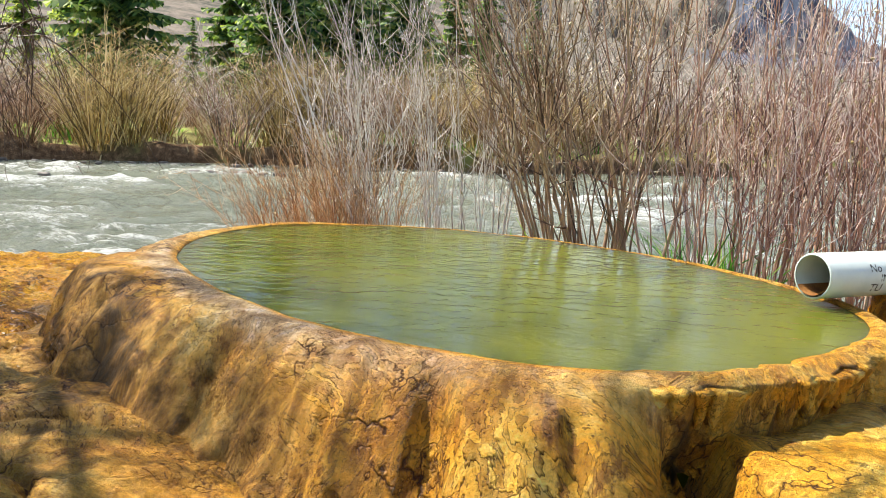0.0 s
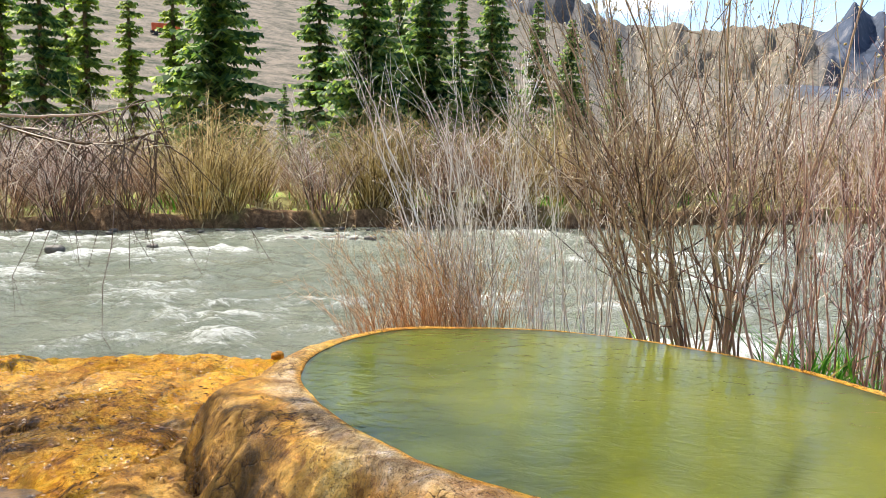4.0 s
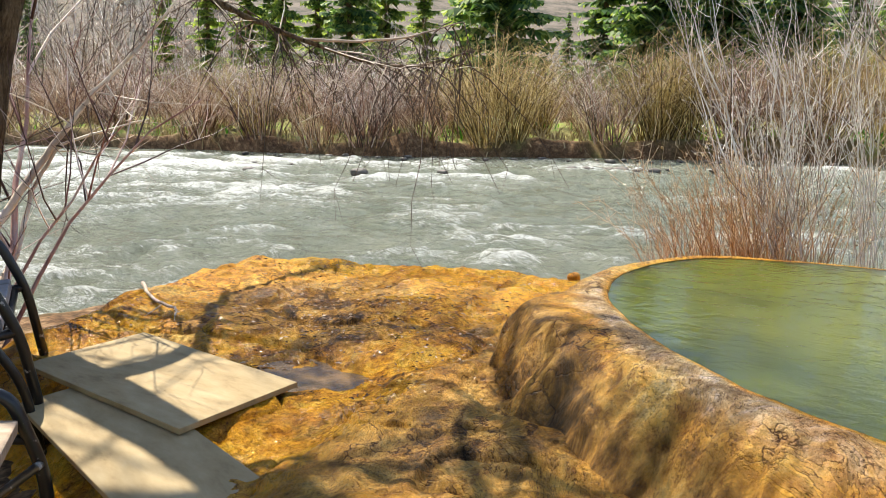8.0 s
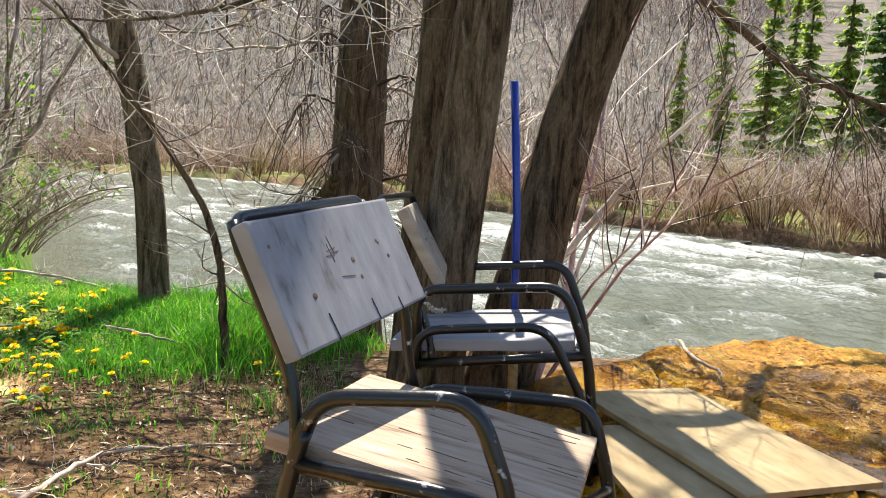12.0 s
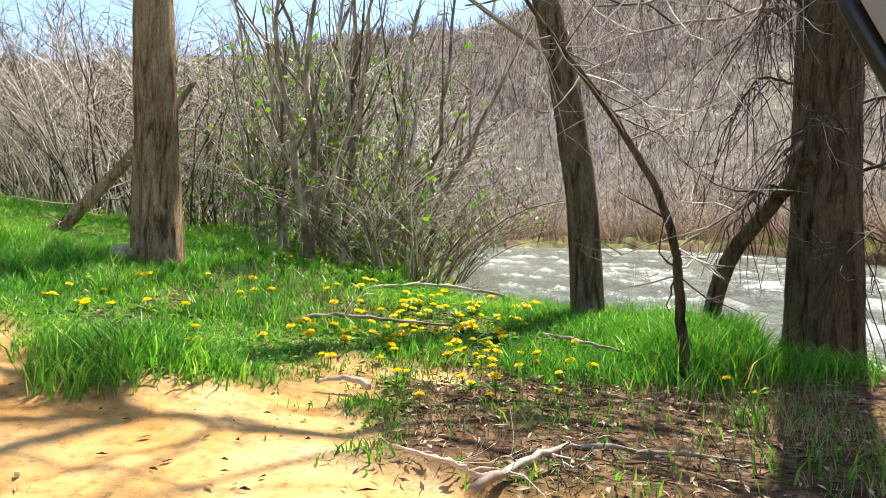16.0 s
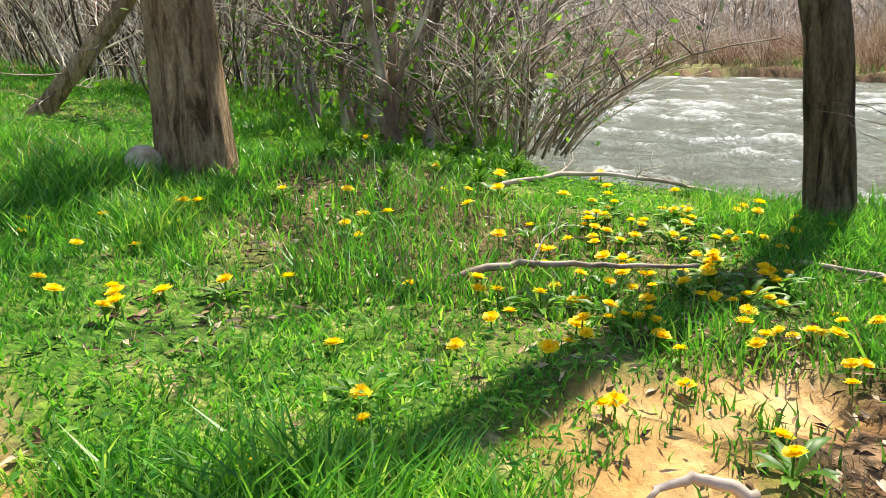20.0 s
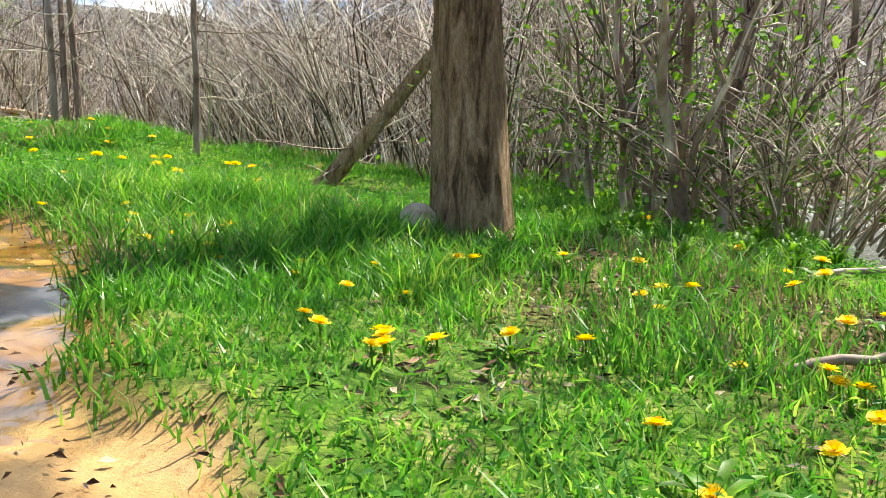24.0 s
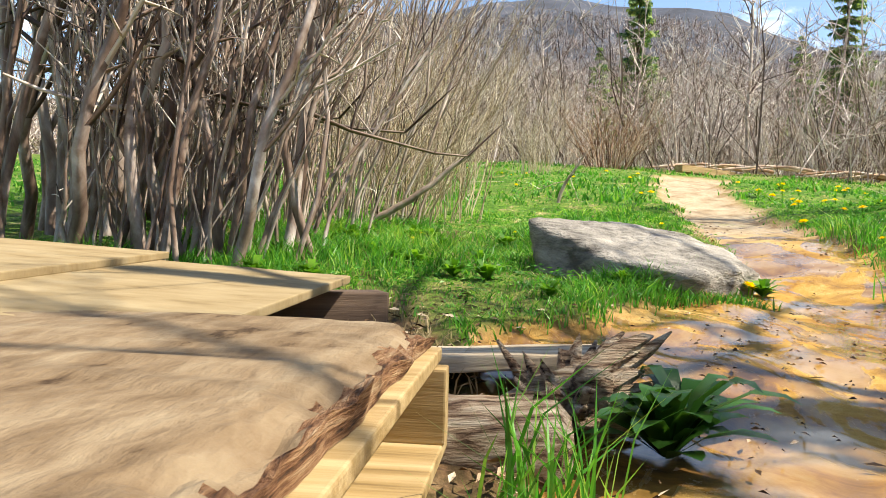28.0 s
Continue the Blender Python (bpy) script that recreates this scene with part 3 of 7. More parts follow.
LITTER = simple("dead_leaves", [(0.15, (0.035, 0.02, 0.012)), (0.42, (0.15, 0.085, 0.045)), (0.62, (0.32, 0.205, 0.12)), (0.85, (0.56, 0.44, 0.31))], 20, 0.85, None, 0.0, 0.003, 0.2, 0.0, 0.9)
TORN = simple("torn_layers", [(0.36, (0.06, 0.026, 0.011)), (0.44, (0.22, 0.10, 0.045)), (0.53, (0.42, 0.23, 0.115)), (0.66, (0.58, 0.40, 0.24))], 34, 0.9, (2.2, 0.35, 4), 1.0, 0.02)
PINE = simple("raw_pine", [(0.3, (0.17, 0.105, 0.04)), (0.42, (0.32, 0.215, 0.09)), (0.56, (0.41, 0.29, 0.14)), (0.7, (0.48, 0.36, 0.19))], 7, 0.75, (0.25, 5, 5), 0.5, 0.004)
BEAM = simple("dark_timber", [(0.3, (0.07, 0.045, 0.032)), (0.6, (0.17, 0.115, 0.08))], 5, 0.8, (0.3, 5, 5), 0.5, 0.004)
ROT = simple("rotten_wood", [(0.35, (0.055, 0.030, 0.017)), (0.43, (0.24, 0.145, 0.090)), (0.52, (0.50, 0.36, 0.24)), (0.64, (0.72, 0.59, 0.44))], 22, 0.95, (0.25, 2.5, 3.5), 1.0, 0.03)
PALE_SLAB = simple("weathered_slab", [(0.32, (0.14, 0.10, 0.065)), (0.44, (0.36, 0.28, 0.19)), (0.58, (0.50, 0.41, 0.29)), (0.72, (0.60, 0.52, 0.40))], 9, 0.85, (0.3, 2.6, 2), 0.6, 0.006)
TAN_STONE = simple("tan_stone", [(0.34, (0.28, 0.19, 0.11)), (0.5, (0.52, 0.40, 0.27)), (0.66, (0.68, 0.57, 0.43))], 14, 0.85, None, 0.8, 0.012)
STONE = simple("grey_boulder", [(0.34, (0.11, 0.098, 0.084)), (0.46, (0.27, 0.245, 0.21)), (0.58, (0.385, 0.35, 0.30)), (0.7, (0.50, 0.46, 0.395))], 7, 0.85, (1, 1, 2.6), 1.0, 0.03)
PEBBLE = simple("river_stone", [(0.3, (0.05, 0.045, 0.04)), (0.7, (0.22, 0.19, 0.16))], 5, 0.6, None, 0.6, 0.02, 0.4, 0.2)
BLACK = simple("chipped_black_paint", [(0.62, (0.010, 0.009, 0.009)), (0.70, (0.45, 0.43, 0.41))], 26, 0.28, None, 0.25, 0.003, 0.5)
BLUE = simple("blue_paint", [(0.3, (0.008, 0.03, 0.22)), (0.7, (0.02, 0.06, 0.36))], 12, 0.35, None, 0.1, 0.002, 0.5)
PVC = simple("white_plastic_pipe", [(0.3, (0.44, 0.52, 0.52)), (0.7, (0.64, 0.71, 0.70))], 6, 0.4, None, 0.1, 0.002, 0.4)
RUST = simple("mineral_crust", [(0.3, (0.10, 0.035, 0.01)), (0.7, (0.33, 0.15, 0.04))], 30, 0.8, None, 0.8, 0.006)
INK = simple("marker_ink", [(0.3, (0.02, 0.02, 0.02)), (0.7, (0.05, 0.05, 0.05))], 30, 0.6, None, 0.0)


# ---- ground, banks and hills ----
WATER_Z = -0.32


def near_bank(x):
    return 0.3 + 4.3 * sstep(-4.9, -3.0, x) + 0.12 * np.maximum(0, x + 1) - 0.06 * np.maximum(0, -6 - x) + 0.25 * vnoise(x * 0.9, x * 0, 5) + 1.5 * np.exp(-(((x + 4.72) / 0.34) ** 2))


def far_bank(x):
    return 11 + 4.5 * np.log1p(np.exp(np.clip((x + 18) / 10, -30, 30))) + 0.8 * vnoise(x * 0.35, x * 0, 6) - 16 * sstep(-36, -62, x)


SKYLINE = ((-180, 9), (-60, 6), (-34, 4.2), (-20, 4.6), (-10, 5.5), (-3, 6.2), (0, 9), (12, 13), (30, 16), (55, 18), (70, 21), (78, 20.5), (82, 18.3), (86, 16.2), (91, 14.8), (104, 12.8), (112, 11.6), (120, 10.5), (132, 11.6), (139, 12.2), (144, 13.4), (150, 16.5), (160, 17.5), (180, 16))


def land(x, y):
    x, y = np.asarray(x, float), np.asarray(y, float)
    home = 0.40 - 0.13 * (np.clip(y, -12, 1) + 0.4) - 0.02 * (np.clip(x, -8, 0) + 3.5)
    home = home + 0.06 * sstep(-3.7, -4.5, x) * sstep(-8, -6.5, x)
    d1, d2 = y - near_bank(x), far_bank(x) - y
    home = home + 0.14 * np.exp(-((x + 6.0) ** 2 + (y + 4.1) ** 2) / 0.5)
    home = home + 0.05 * fbm(x * 0.9, y * 0.9, 3, 3) + 0.018 * fbm(x * 6, y * 6, 3, 9)
    away = 0.05 + 0.30 * fbm(x * 0.5, y * 0.5, 4, 4, 0.6) + 0.02 * np.clip(-d2, 0, 60)
    bed = -0.85 + 0.1 * fbm(x, y, 3, 8)
    z = np.where(d1 < d2, home + (bed - home) * sstep(-0.55, 0.25, d1), away + (bed - away) * sstep(-0.22, 0.12, d2 + 0.5 * vnoise(x * 1.3, y * 1.3, 47) + 0.22 * vnoise(x * 4.1, y * 4.1, 48)))
    r = np.hypot(x + 1, y)
    az = np.degrees(np.arctan2(-(x + 1), y))
    el = np.interp(az, [a for a, _ in SKYLINE], [e for _, e in SKYLINE])
    ridge = np.tan(np.radians(el)) * 420 * (1 + 0.10 * fbm(x * 0.012, y * 0.012, 4, 11))
    rise = np.clip((r - 58) / 362, 0, 1.6)
    return z + np.where(r > 58, ridge * np.minimum(rise, 1) ** 1.2 - 30 * np.maximum(rise - 1, 0), 0)


TRACK = ((-1.65, 0.05, 0.98), (-2.30, -0.80, 0.42), (-2.75, -1.75, 0.66), (-3.45, -2.2, 0.42), (-4.1, -3.15, 0.26), (-4.7, -4.6, 0.20), (-5.9, -7.2, 0.30), (-7.0, -9.0, 0.4))


def sandy(x, y):
    best = np.full(np.shape(x), -9.0)
    for (x0, y0, w0), (x1, y1, w1) in zip(TRACK, TRACK[1:]):
        dx, dy = x1 - x0, y1 - y0
        t = np.clip(((x - x0) * dx + (y - y0) * dy) / (dx * dx + dy * dy), 0, 1)
        best = np.maximum(best, (w0 + (w1 - w0) * t) - np.hypot(x - x0 - t * dx, y - y0 - t * dy))
    t = np.clip(((x + 2.55) * -0.91 + (y + 0.50) * 0.62) / 1.2125, 0, 1)
    best = np.maximum(best, 0.13 - 0.03 * t - np.hypot(x + 2.55 + 0.91 * t, y + 0.50 - 0.62 * t) + 0.14 * fbm(x * 5, y * 5, 3, 22))
    best = np.maximum(best, 0.30 - np.hypot(x + 2.56, y + 0.26) + 0.10 * fbm(x * 5, y * 5, 3, 23))
    best = best - 0.06 * np.exp(-((x + 3.02) ** 2 + (y + 0.98) ** 2) / 0.05)
    best = best - 0.6 * sstep(-2.72, -2.5, x) * sstep(-1.2, -1.45, y)
    return sstep(-0.08, 0.05, best + 0.15 * fbm(x * 3, y * 3, 4, 21, 0.6))


def earthy(x, y):
    e = np.minimum(sstep(-3.75, -3.45, x + 0.5 * (y - 0.5)), sstep(0.0, 0.2, y + 0.05)) * (0.45 + 0.55 * sstep(1.4, -0.8, x + 1.6 * fbm(x * 0.8, y * 0.8, 3, 33)))
    e = np.maximum(e, 0.80 * sstep(0.85, 0.3, np.hypot((x + 4.12) * 1.3, (y + 0.55) * 1.2)))
    e = np.maximum(e, 0.35 * sstep(0.75, 0.3, np.hypot(x + 2.75, y + 2.9)))
    e = np.maximum(e, 0.85 * sstep(0.55, 0.2, np.hypot((x + 4.55) * 0.9, (y + 0.70) * 1.1)))
    e = np.maximum(e, 0.9 * sstep(-2.72, -2.5, x) * sstep(-0.6, -1.3, x + 0.5 * fbm(x * 2, y * 2, 3, 35)) * sstep(-1.2, -1.45, y) * sstep(-3.2, -2.7, y))
    e = np.maximum(e, 0.55 * sstep(0.7, 0.3, np.hypot((x + 3.9) * 0.8, y + 0.05)))
    return np.clip(e + 0.25 * fbm(x * 4, y * 4, 3, 31), 0, 1)


def graded(lo, hi, step, far, growth=1.13, cap=None, until=0.0):
    """Even steps between lo and hi, then growing ones; no step over cap within until of the core."""
    core = np.arange(lo, hi + step / 2, step)
    out, d = [], step
    at = 0.0
    while at < far:
        d *= growth
        if cap and at < until:
            d = min(d, cap)
        at += d
        out.append(at)
    out = np.array(out)
    return np.concatenate([lo - out[::-1], core, core[-1] + out])


def build_ground():
    xs, ys = graded(-7.0, 2.2, 0.035, 1500, 1.13, 0.24, 22), graded(-5.0, 2.6, 0.035, 1500, 1.13, 0.12, 20)
    x, y = np.meshgrid(xs, ys)
    z = land(x, y)
    sand, soil = sandy(x, y), earthy(x, y)
    z = z - 0.035 * sand - 0.02 * sstep(0.4, 0.8, soil) + 0.01 * fbm(x * 12, y * 12, 3, 41) * (1 - sand * 0.6)
    across = sstep(-0.5, 0.5, y - 0.5 * (near_bank(x) + far_bank(x)))
    r = np.hypot(x, y)
    flow = np.exp(-((x + 3.0 + 0.55 * (y + 1.75)) ** 2) / 0.16) * sstep(-5.2, -3.4, y) * sstep(-0.9, -1.35, y)
    flow = np.maximum(flow, np.exp(-(((x + 2.95) / 0.45) ** 2 + ((y + 1.62) / 0.30) ** 2)))
    z = z - 0.012 * flow * sand
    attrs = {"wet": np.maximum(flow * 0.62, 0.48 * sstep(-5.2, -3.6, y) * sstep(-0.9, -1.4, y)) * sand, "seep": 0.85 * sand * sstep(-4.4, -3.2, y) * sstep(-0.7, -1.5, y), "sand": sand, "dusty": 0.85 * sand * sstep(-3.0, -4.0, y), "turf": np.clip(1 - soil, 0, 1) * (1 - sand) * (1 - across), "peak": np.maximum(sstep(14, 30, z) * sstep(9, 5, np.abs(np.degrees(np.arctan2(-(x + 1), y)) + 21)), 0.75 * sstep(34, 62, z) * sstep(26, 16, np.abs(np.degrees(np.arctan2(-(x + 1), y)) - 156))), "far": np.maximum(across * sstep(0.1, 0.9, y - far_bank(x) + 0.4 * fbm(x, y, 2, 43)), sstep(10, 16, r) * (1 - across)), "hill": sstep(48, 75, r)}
    me = mesh_of("ground", np.stack([x, y, z], -1).reshape(-1, 3), grid_faces(len(xs), len(ys)), GROUND, True, attrs)
    return tagged(put("ground", me), "grassy sloping ground with a sandy orange track", "ground", kind="structure")


ground = build_ground()
PEAKS = ((-36, 3.8), (-30, 4.3), (-26.4, 4.8), (-23.8, 6.0), (-21.7, 7.5), (-20.2, 9.0), (-19.4, 9.5), (-18.9, 9.7), (-18.3, 9.1), (-17.7, 9.6), (-17.3, 9.9), (-16.6, 9.0), (-15.4, 8.4), (-14.3, 9.1), (-13.7, 9.4), (-12.6, 8.9), (-11, 8.7), (-9, 9.1), (-6.5, 9.6), (-4, 9.4), (-1.6, 10.0), (0.5, 11.6), (4, 12.6), (10, 12.0))


def build_range():
    """Jagged mountains at the valley's head."""
    az, t = np.meshgrid(np.arange(-36, 10.01, 0.12), np.linspace(0, 1.25, 34))
    el = np.interp(az, [a for a, _ in PEAKS], [e for _, e in PEAKS])
    r = 560 + 240 * t + 60 * fbm(az * 0.35, t * 2, 3, 131)
    crest = np.tan(np.radians(el)) * 800
    gully = fbm(az * 0.9, t * 1.6, 5, 132, 0.6)
    z = crest * np.minimum(t, 1) ** 0.9 * (1 + 0.30 * gully * (1 - np.minimum(t, 1))) + 5 * fbm(az * 2.2, t * 8, 4, 133) * np.minimum(t, 1) - 160 * np.maximum(t - 1, 0)
    x, y = -1 - r * np.sin(np.radians(az)), r * np.cos(np.radians(az))
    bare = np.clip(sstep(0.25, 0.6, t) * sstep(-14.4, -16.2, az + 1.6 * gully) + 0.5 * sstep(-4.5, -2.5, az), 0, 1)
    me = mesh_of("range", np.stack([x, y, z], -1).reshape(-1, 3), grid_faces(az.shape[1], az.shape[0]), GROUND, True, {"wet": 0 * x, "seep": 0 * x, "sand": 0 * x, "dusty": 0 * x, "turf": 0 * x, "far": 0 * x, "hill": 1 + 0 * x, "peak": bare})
    return tagged(put("mountain_range", me), "dark blue-grey rocky peaks above brushy foothills", "mountains", kind="structure")


build_range()


def build_river():
    xs, ys = graded(-14, 4, 0.075, 110, 1.10), graded(0.0, 17, 0.075, 60, 1.12)
    x, y = np.meshgrid(xs, ys)
    u, v = x * 0.8 + y * 0.35, y - 0.35 * x
    u = u + 0.9 * fbm(u * 0.5, v * 0.5, 3, 66)
    v = v + 0.8 * fbm(u * 0.6 + 7, v * 0.6, 3, 67)
    a = fbm(u * 0.8, v * 1.1, 4, 51, 0.6)
    b = fbm(u * 2.1, v * 2.9, 4, 53, 0.65)
    w = np.abs(fbm(u * 0.6 + 2, v * 0.9, 4, 57, 0.6))
    d = np.minimum(y - near_bank(x), far_bank(x) - y)
    calm = sstep(0.0, 1.2, d)
    swell = a + 0.55 * b + 0.5 * (0.2 - w)
    z = WATER_Z + calm * (0.11 * swell + 0.05 * np.abs(b))
    run = fbm(u * 0.16, v * 0.30, 3, 61)
    foam = np.clip(0.30 + 0.55 * np.maximum(swell - 0.06, -0.16) + 0.7 * np.maximum(0.07 - w, 0) + 0.22 * run + 0.05 * sstep(-5, -9, x), 0, 1) * (0.40 + 0.60 * calm)
    me = mesh_of("river", np.stack([x, y, z], -1).reshape(-1, 3), grid_faces(len(xs), len(ys)), RIVER, True, {"foam": foam})
    return tagged(put("river", me), "fast grey-green river with white rapids", "river", kind="structure")


build_river()

# ---- hot spring basin ----
POOL_AT = Vector((0.08, 2.93, 0))
POOL_Z = 0.615
RADII = (0.98, 0.86, 0.81, 0.79, 0.83, 0.91, 1.02, 1.16, 1.12, 1.0, 0.87, 0.79, 0.78, 0.80, 0.88, 0.94, 0.99, 1.05)


def pool_radius(th):
    k = (np.asarray(th) / (2 * np.pi) * len(RADII)) % len(RADII)
    i = np.floor(k).astype(int)
    t = k - i
    p = [np.array(RADII)[(i + o) % len(RADII)] for o in (-1, 0, 1, 2)]
    return p[1] + 0.5 * t * (p[2] - p[0] + t * (2 * p[0] - 5 * p[1] + 4 * p[2] - p[3] + t * (3 * (p[1] - p[2]) + p[3] - p[0])))


def bell(th, at, width):
    d = (th - radians(at) + np.pi) % (2 * np.pi) - np.pi
    return np.exp(-((d / radians(width)) ** 2))


def build_basin():
    nt = 900
    th = np.arange(nt) * 2 * np.pi / nt
    ins = [(0.0, -0.15), (0.35, -0.12), (0.7, 0.02), (0.9, 0.26), (0.965, 0.46), (0.99, 0.56)]
    outs = np.concatenate([np.linspace(0, 0.16, 14), np.linspace(0.175, 0.62, 34), [0.68, 0.78, 0.9]])
    R = pool_radius(th) + 0.012 * fbm(np.cos(th) * 5, np.sin(th) * 5, 3, 71)
    front, shelf, back, left = bell(th, 258, 42), bell(th, 308, 24), bell(th, 75, 70), bell(th, 196, 28)
    rim = 0.016 + 0.010 * fbm(np.cos(th) * 3, np.sin(th) * 3, 2, 72) - 0.012 * back
    rings, damp, crest, ochre, wall, stain_shade = [], [], [], [], [], []
    for f, z in ins:
        rings.append(np.stack([R * f * np.cos(th), R * f * np.sin(th), np.full(nt, z)], -1))
        stain_shade.append(np.zeros(nt)), wall.append(np.zeros(nt)), damp.append(np.full(nt, 0.6)), crest.append(np.zeros(nt)), ochre.append(np.zeros(nt))
    drop = 0.15 + 0.27 * front + 0.35 * back + 0.08 * left
    width = 0.34 + 0.10 * front - 0.12 * back + 0.20 * bell(th, 203, 20)
    for d in outs:
        s = d / width
        flat = 0.04 + 0.42 * left + 0.10 * front
        fall = sstep(flat, 1.0, s) * (1 - 0.25 * front) + 0.25 * front * np.clip(s, 0, 2)
        z = POOL_Z + rim * sstep(-0.02, 0.05, d + 0 * th) - drop * fall - 0.12 * np.maximum(s - 1.0, 0)
        under = sstep(0.35, 0.75, shelf)
        z = z + ((POOL_Z + rim * sstep(-0.02, 0.05, d + 0 * th) - 0.02 * sstep(0.03, 0.07, d) - 0.20 * sstep(0.06, 0.22, d)) - z) * under
        flute = sstep(0.1, 0.5, s) * (0.075 * fbm(th * 8, d * 1.6 + 0 * th, 3, 75) + 0.03 * vnoise(th * 24, d * 2 + 0 * th, 76))
        knob = 0.035 * fbm(np.cos(th) * (R + d) * 5 + 9, np.sin(th) * (R + d) * 5, 4, 77) * sstep(0.02, 0.2, d)
        r = R + d + flute * (0.6 + 0.8 * front + 0.8 * left) - 0.03 * left * sstep(0.55, 1.0, s) * sstep(1.5, 1.0, s)
        r = r + ((R + np.minimum(d, 0.075) - 0.45 * np.clip(d - 0.075, 0, 0.12) + 0.025 * vnoise(th * 30, d * 9 + 0 * th, 78)) - r) * under
        drape = 0.5 - np.abs(vnoise(th * 17 + 0.8 * vnoise(th * 4, d * 3 + 0 * th, 80), d * 1.2 + 0 * th, 79))
        r = r + sstep(0.35, 0.8, s) * (0.085 * (drape - 0.3) * np.clip(1.2 * left + 0.7 * front, 0, 1.2) + 0.016 * fbm(th * 40, d * 9 + 0 * th, 3, 86))
        pit = 0.020 * np.maximum(fbm(np.cos(th) * (R + d) * 13, np.sin(th) * (R + d) * 13 + z * 9, 4, 87, 0.65), -0.1) * sstep(0.03, 0.12, d)
        lip = 0.018 * (vnoise(th * 26, d * 6 + 0 * th, 88)) * sstep(0.015, 0.08, d)
        rings.append(np.stack([r * np.cos(th), r * np.sin(th), z + knob * 0.8 + pit + lip], -1))
        wall.append(np.clip(sstep(0.3, 0.75, s) * (0.22 * front + left + 0.6 * under) + 0.8 * under * sstep(0.05, 0.08, d), 0, 1))
        # Left flank darkened: real staining plus the fold's shade, both as colour.
        stain_shade.append(np.clip(0.95 * sstep(0.2, 0.55, s) * np.clip(1.5 * bell(th, 203, 34) + 0.55 * bell(th, 240, 16), 0, 1) + 0.5 * vnoise(th * 9, d * 5 + 0 * th, 64) * sstep(0.2, 0.5, s) * left, 0, 0.95))
        damp.append(np.clip(0.08 + 0.35 * back + 0.75 * sstep(0.35, 0.8, s) * left, 0, 1))
        crest.append(0.85 * sstep(0.0, 0.03, d + 0 * th) * sstep(0.19, 0.07, d + 0 * th) * np.clip(left + 0.5 * front + 0.5 * bell(th, 225, 30) + 0.45 * back, 0, 1))
        ochre.append(np.clip((0.40 + 0.4 * bell(th, 285, 45)) * sstep(0.035, 0.005, d + 0 * th), 0, 1) * (1 - 0.6 * left))
    verts = np.concatenate(rings)
    i = np.arange(len(rings) * nt).reshape(len(rings), nt)
    j = np.roll(i, -1, 1)
    faces = np.stack([i[:-1], j[:-1], j[1:], i[1:]], -1).reshape(-1, 4)
    me = mesh_of("basin", verts, faces, TRAVERTINE, True, {"damp": np.concatenate(damp), "crest": np.concatenate(crest), "ochre": np.concatenate(ochre), "wall": np.concatenate(wall), "stain_shade": np.concatenate(stain_shade)})
    ob = tagged(put("travertine_basin", me), "raised orange travertine basin with fluted mineral flanks", "hot spring")
    ob.location = POOL_AT
    ring = np.stack([np.cos(th) * R * 1.004, np.sin(th) * R * 1.004, np.full(nt, POOL_Z)], -1)
    low = ring * [0.9, 0.9, 0] + [0, 0, 0.0]
    rounds = [[0, k + 1, (k + 1) % nt + 1] for k in range(nt)]
    rounds += [[k + 1, nt + k + 1, nt + (k + 1) % nt + 1, (k + 1) % nt + 1] for k in range(nt)] + [list(range(2 * nt, nt, -1))]
    water = mesh_of("pool_water", np.concatenate([[[0, 0, POOL_Z]], ring, low]), rounds, POOL, False)
    pool = tagged(put("pool_water", water), "still murky green hot spring water", "water", kind="structure")
    pool.location = POOL_AT
    return ob



basin = build_basin()
drng0 = np.random.default_rng(63)
for k in range(46):
    ang = radians(290 + 46 * (k + drng0.uniform(-0.3, 0.3)) / 45)
    rr = float(pool_radius(ang)) + 0.066 + drng0.uniform(-0.012, 0.01)
    x, y, long_, r0 = rr * math.cos(ang), rr * math.sin(ang), drng0.uniform(0.03, 0.095), drng0.uniform(0.012, 0.022)
    pts = [(x * (1 - 0.01 * q), y * (1 - 0.01 * q), POOL_Z - 0.010 - long_ * q) for q in (0, 0.35, 0.7, 1.0)]
    put("drip", Bag().add(*tube(pts, [r0 * 1.3, r0, r0 * 0.75, r0 * 0.3], 8)).mesh("drip", TRAVERTINE), basin)


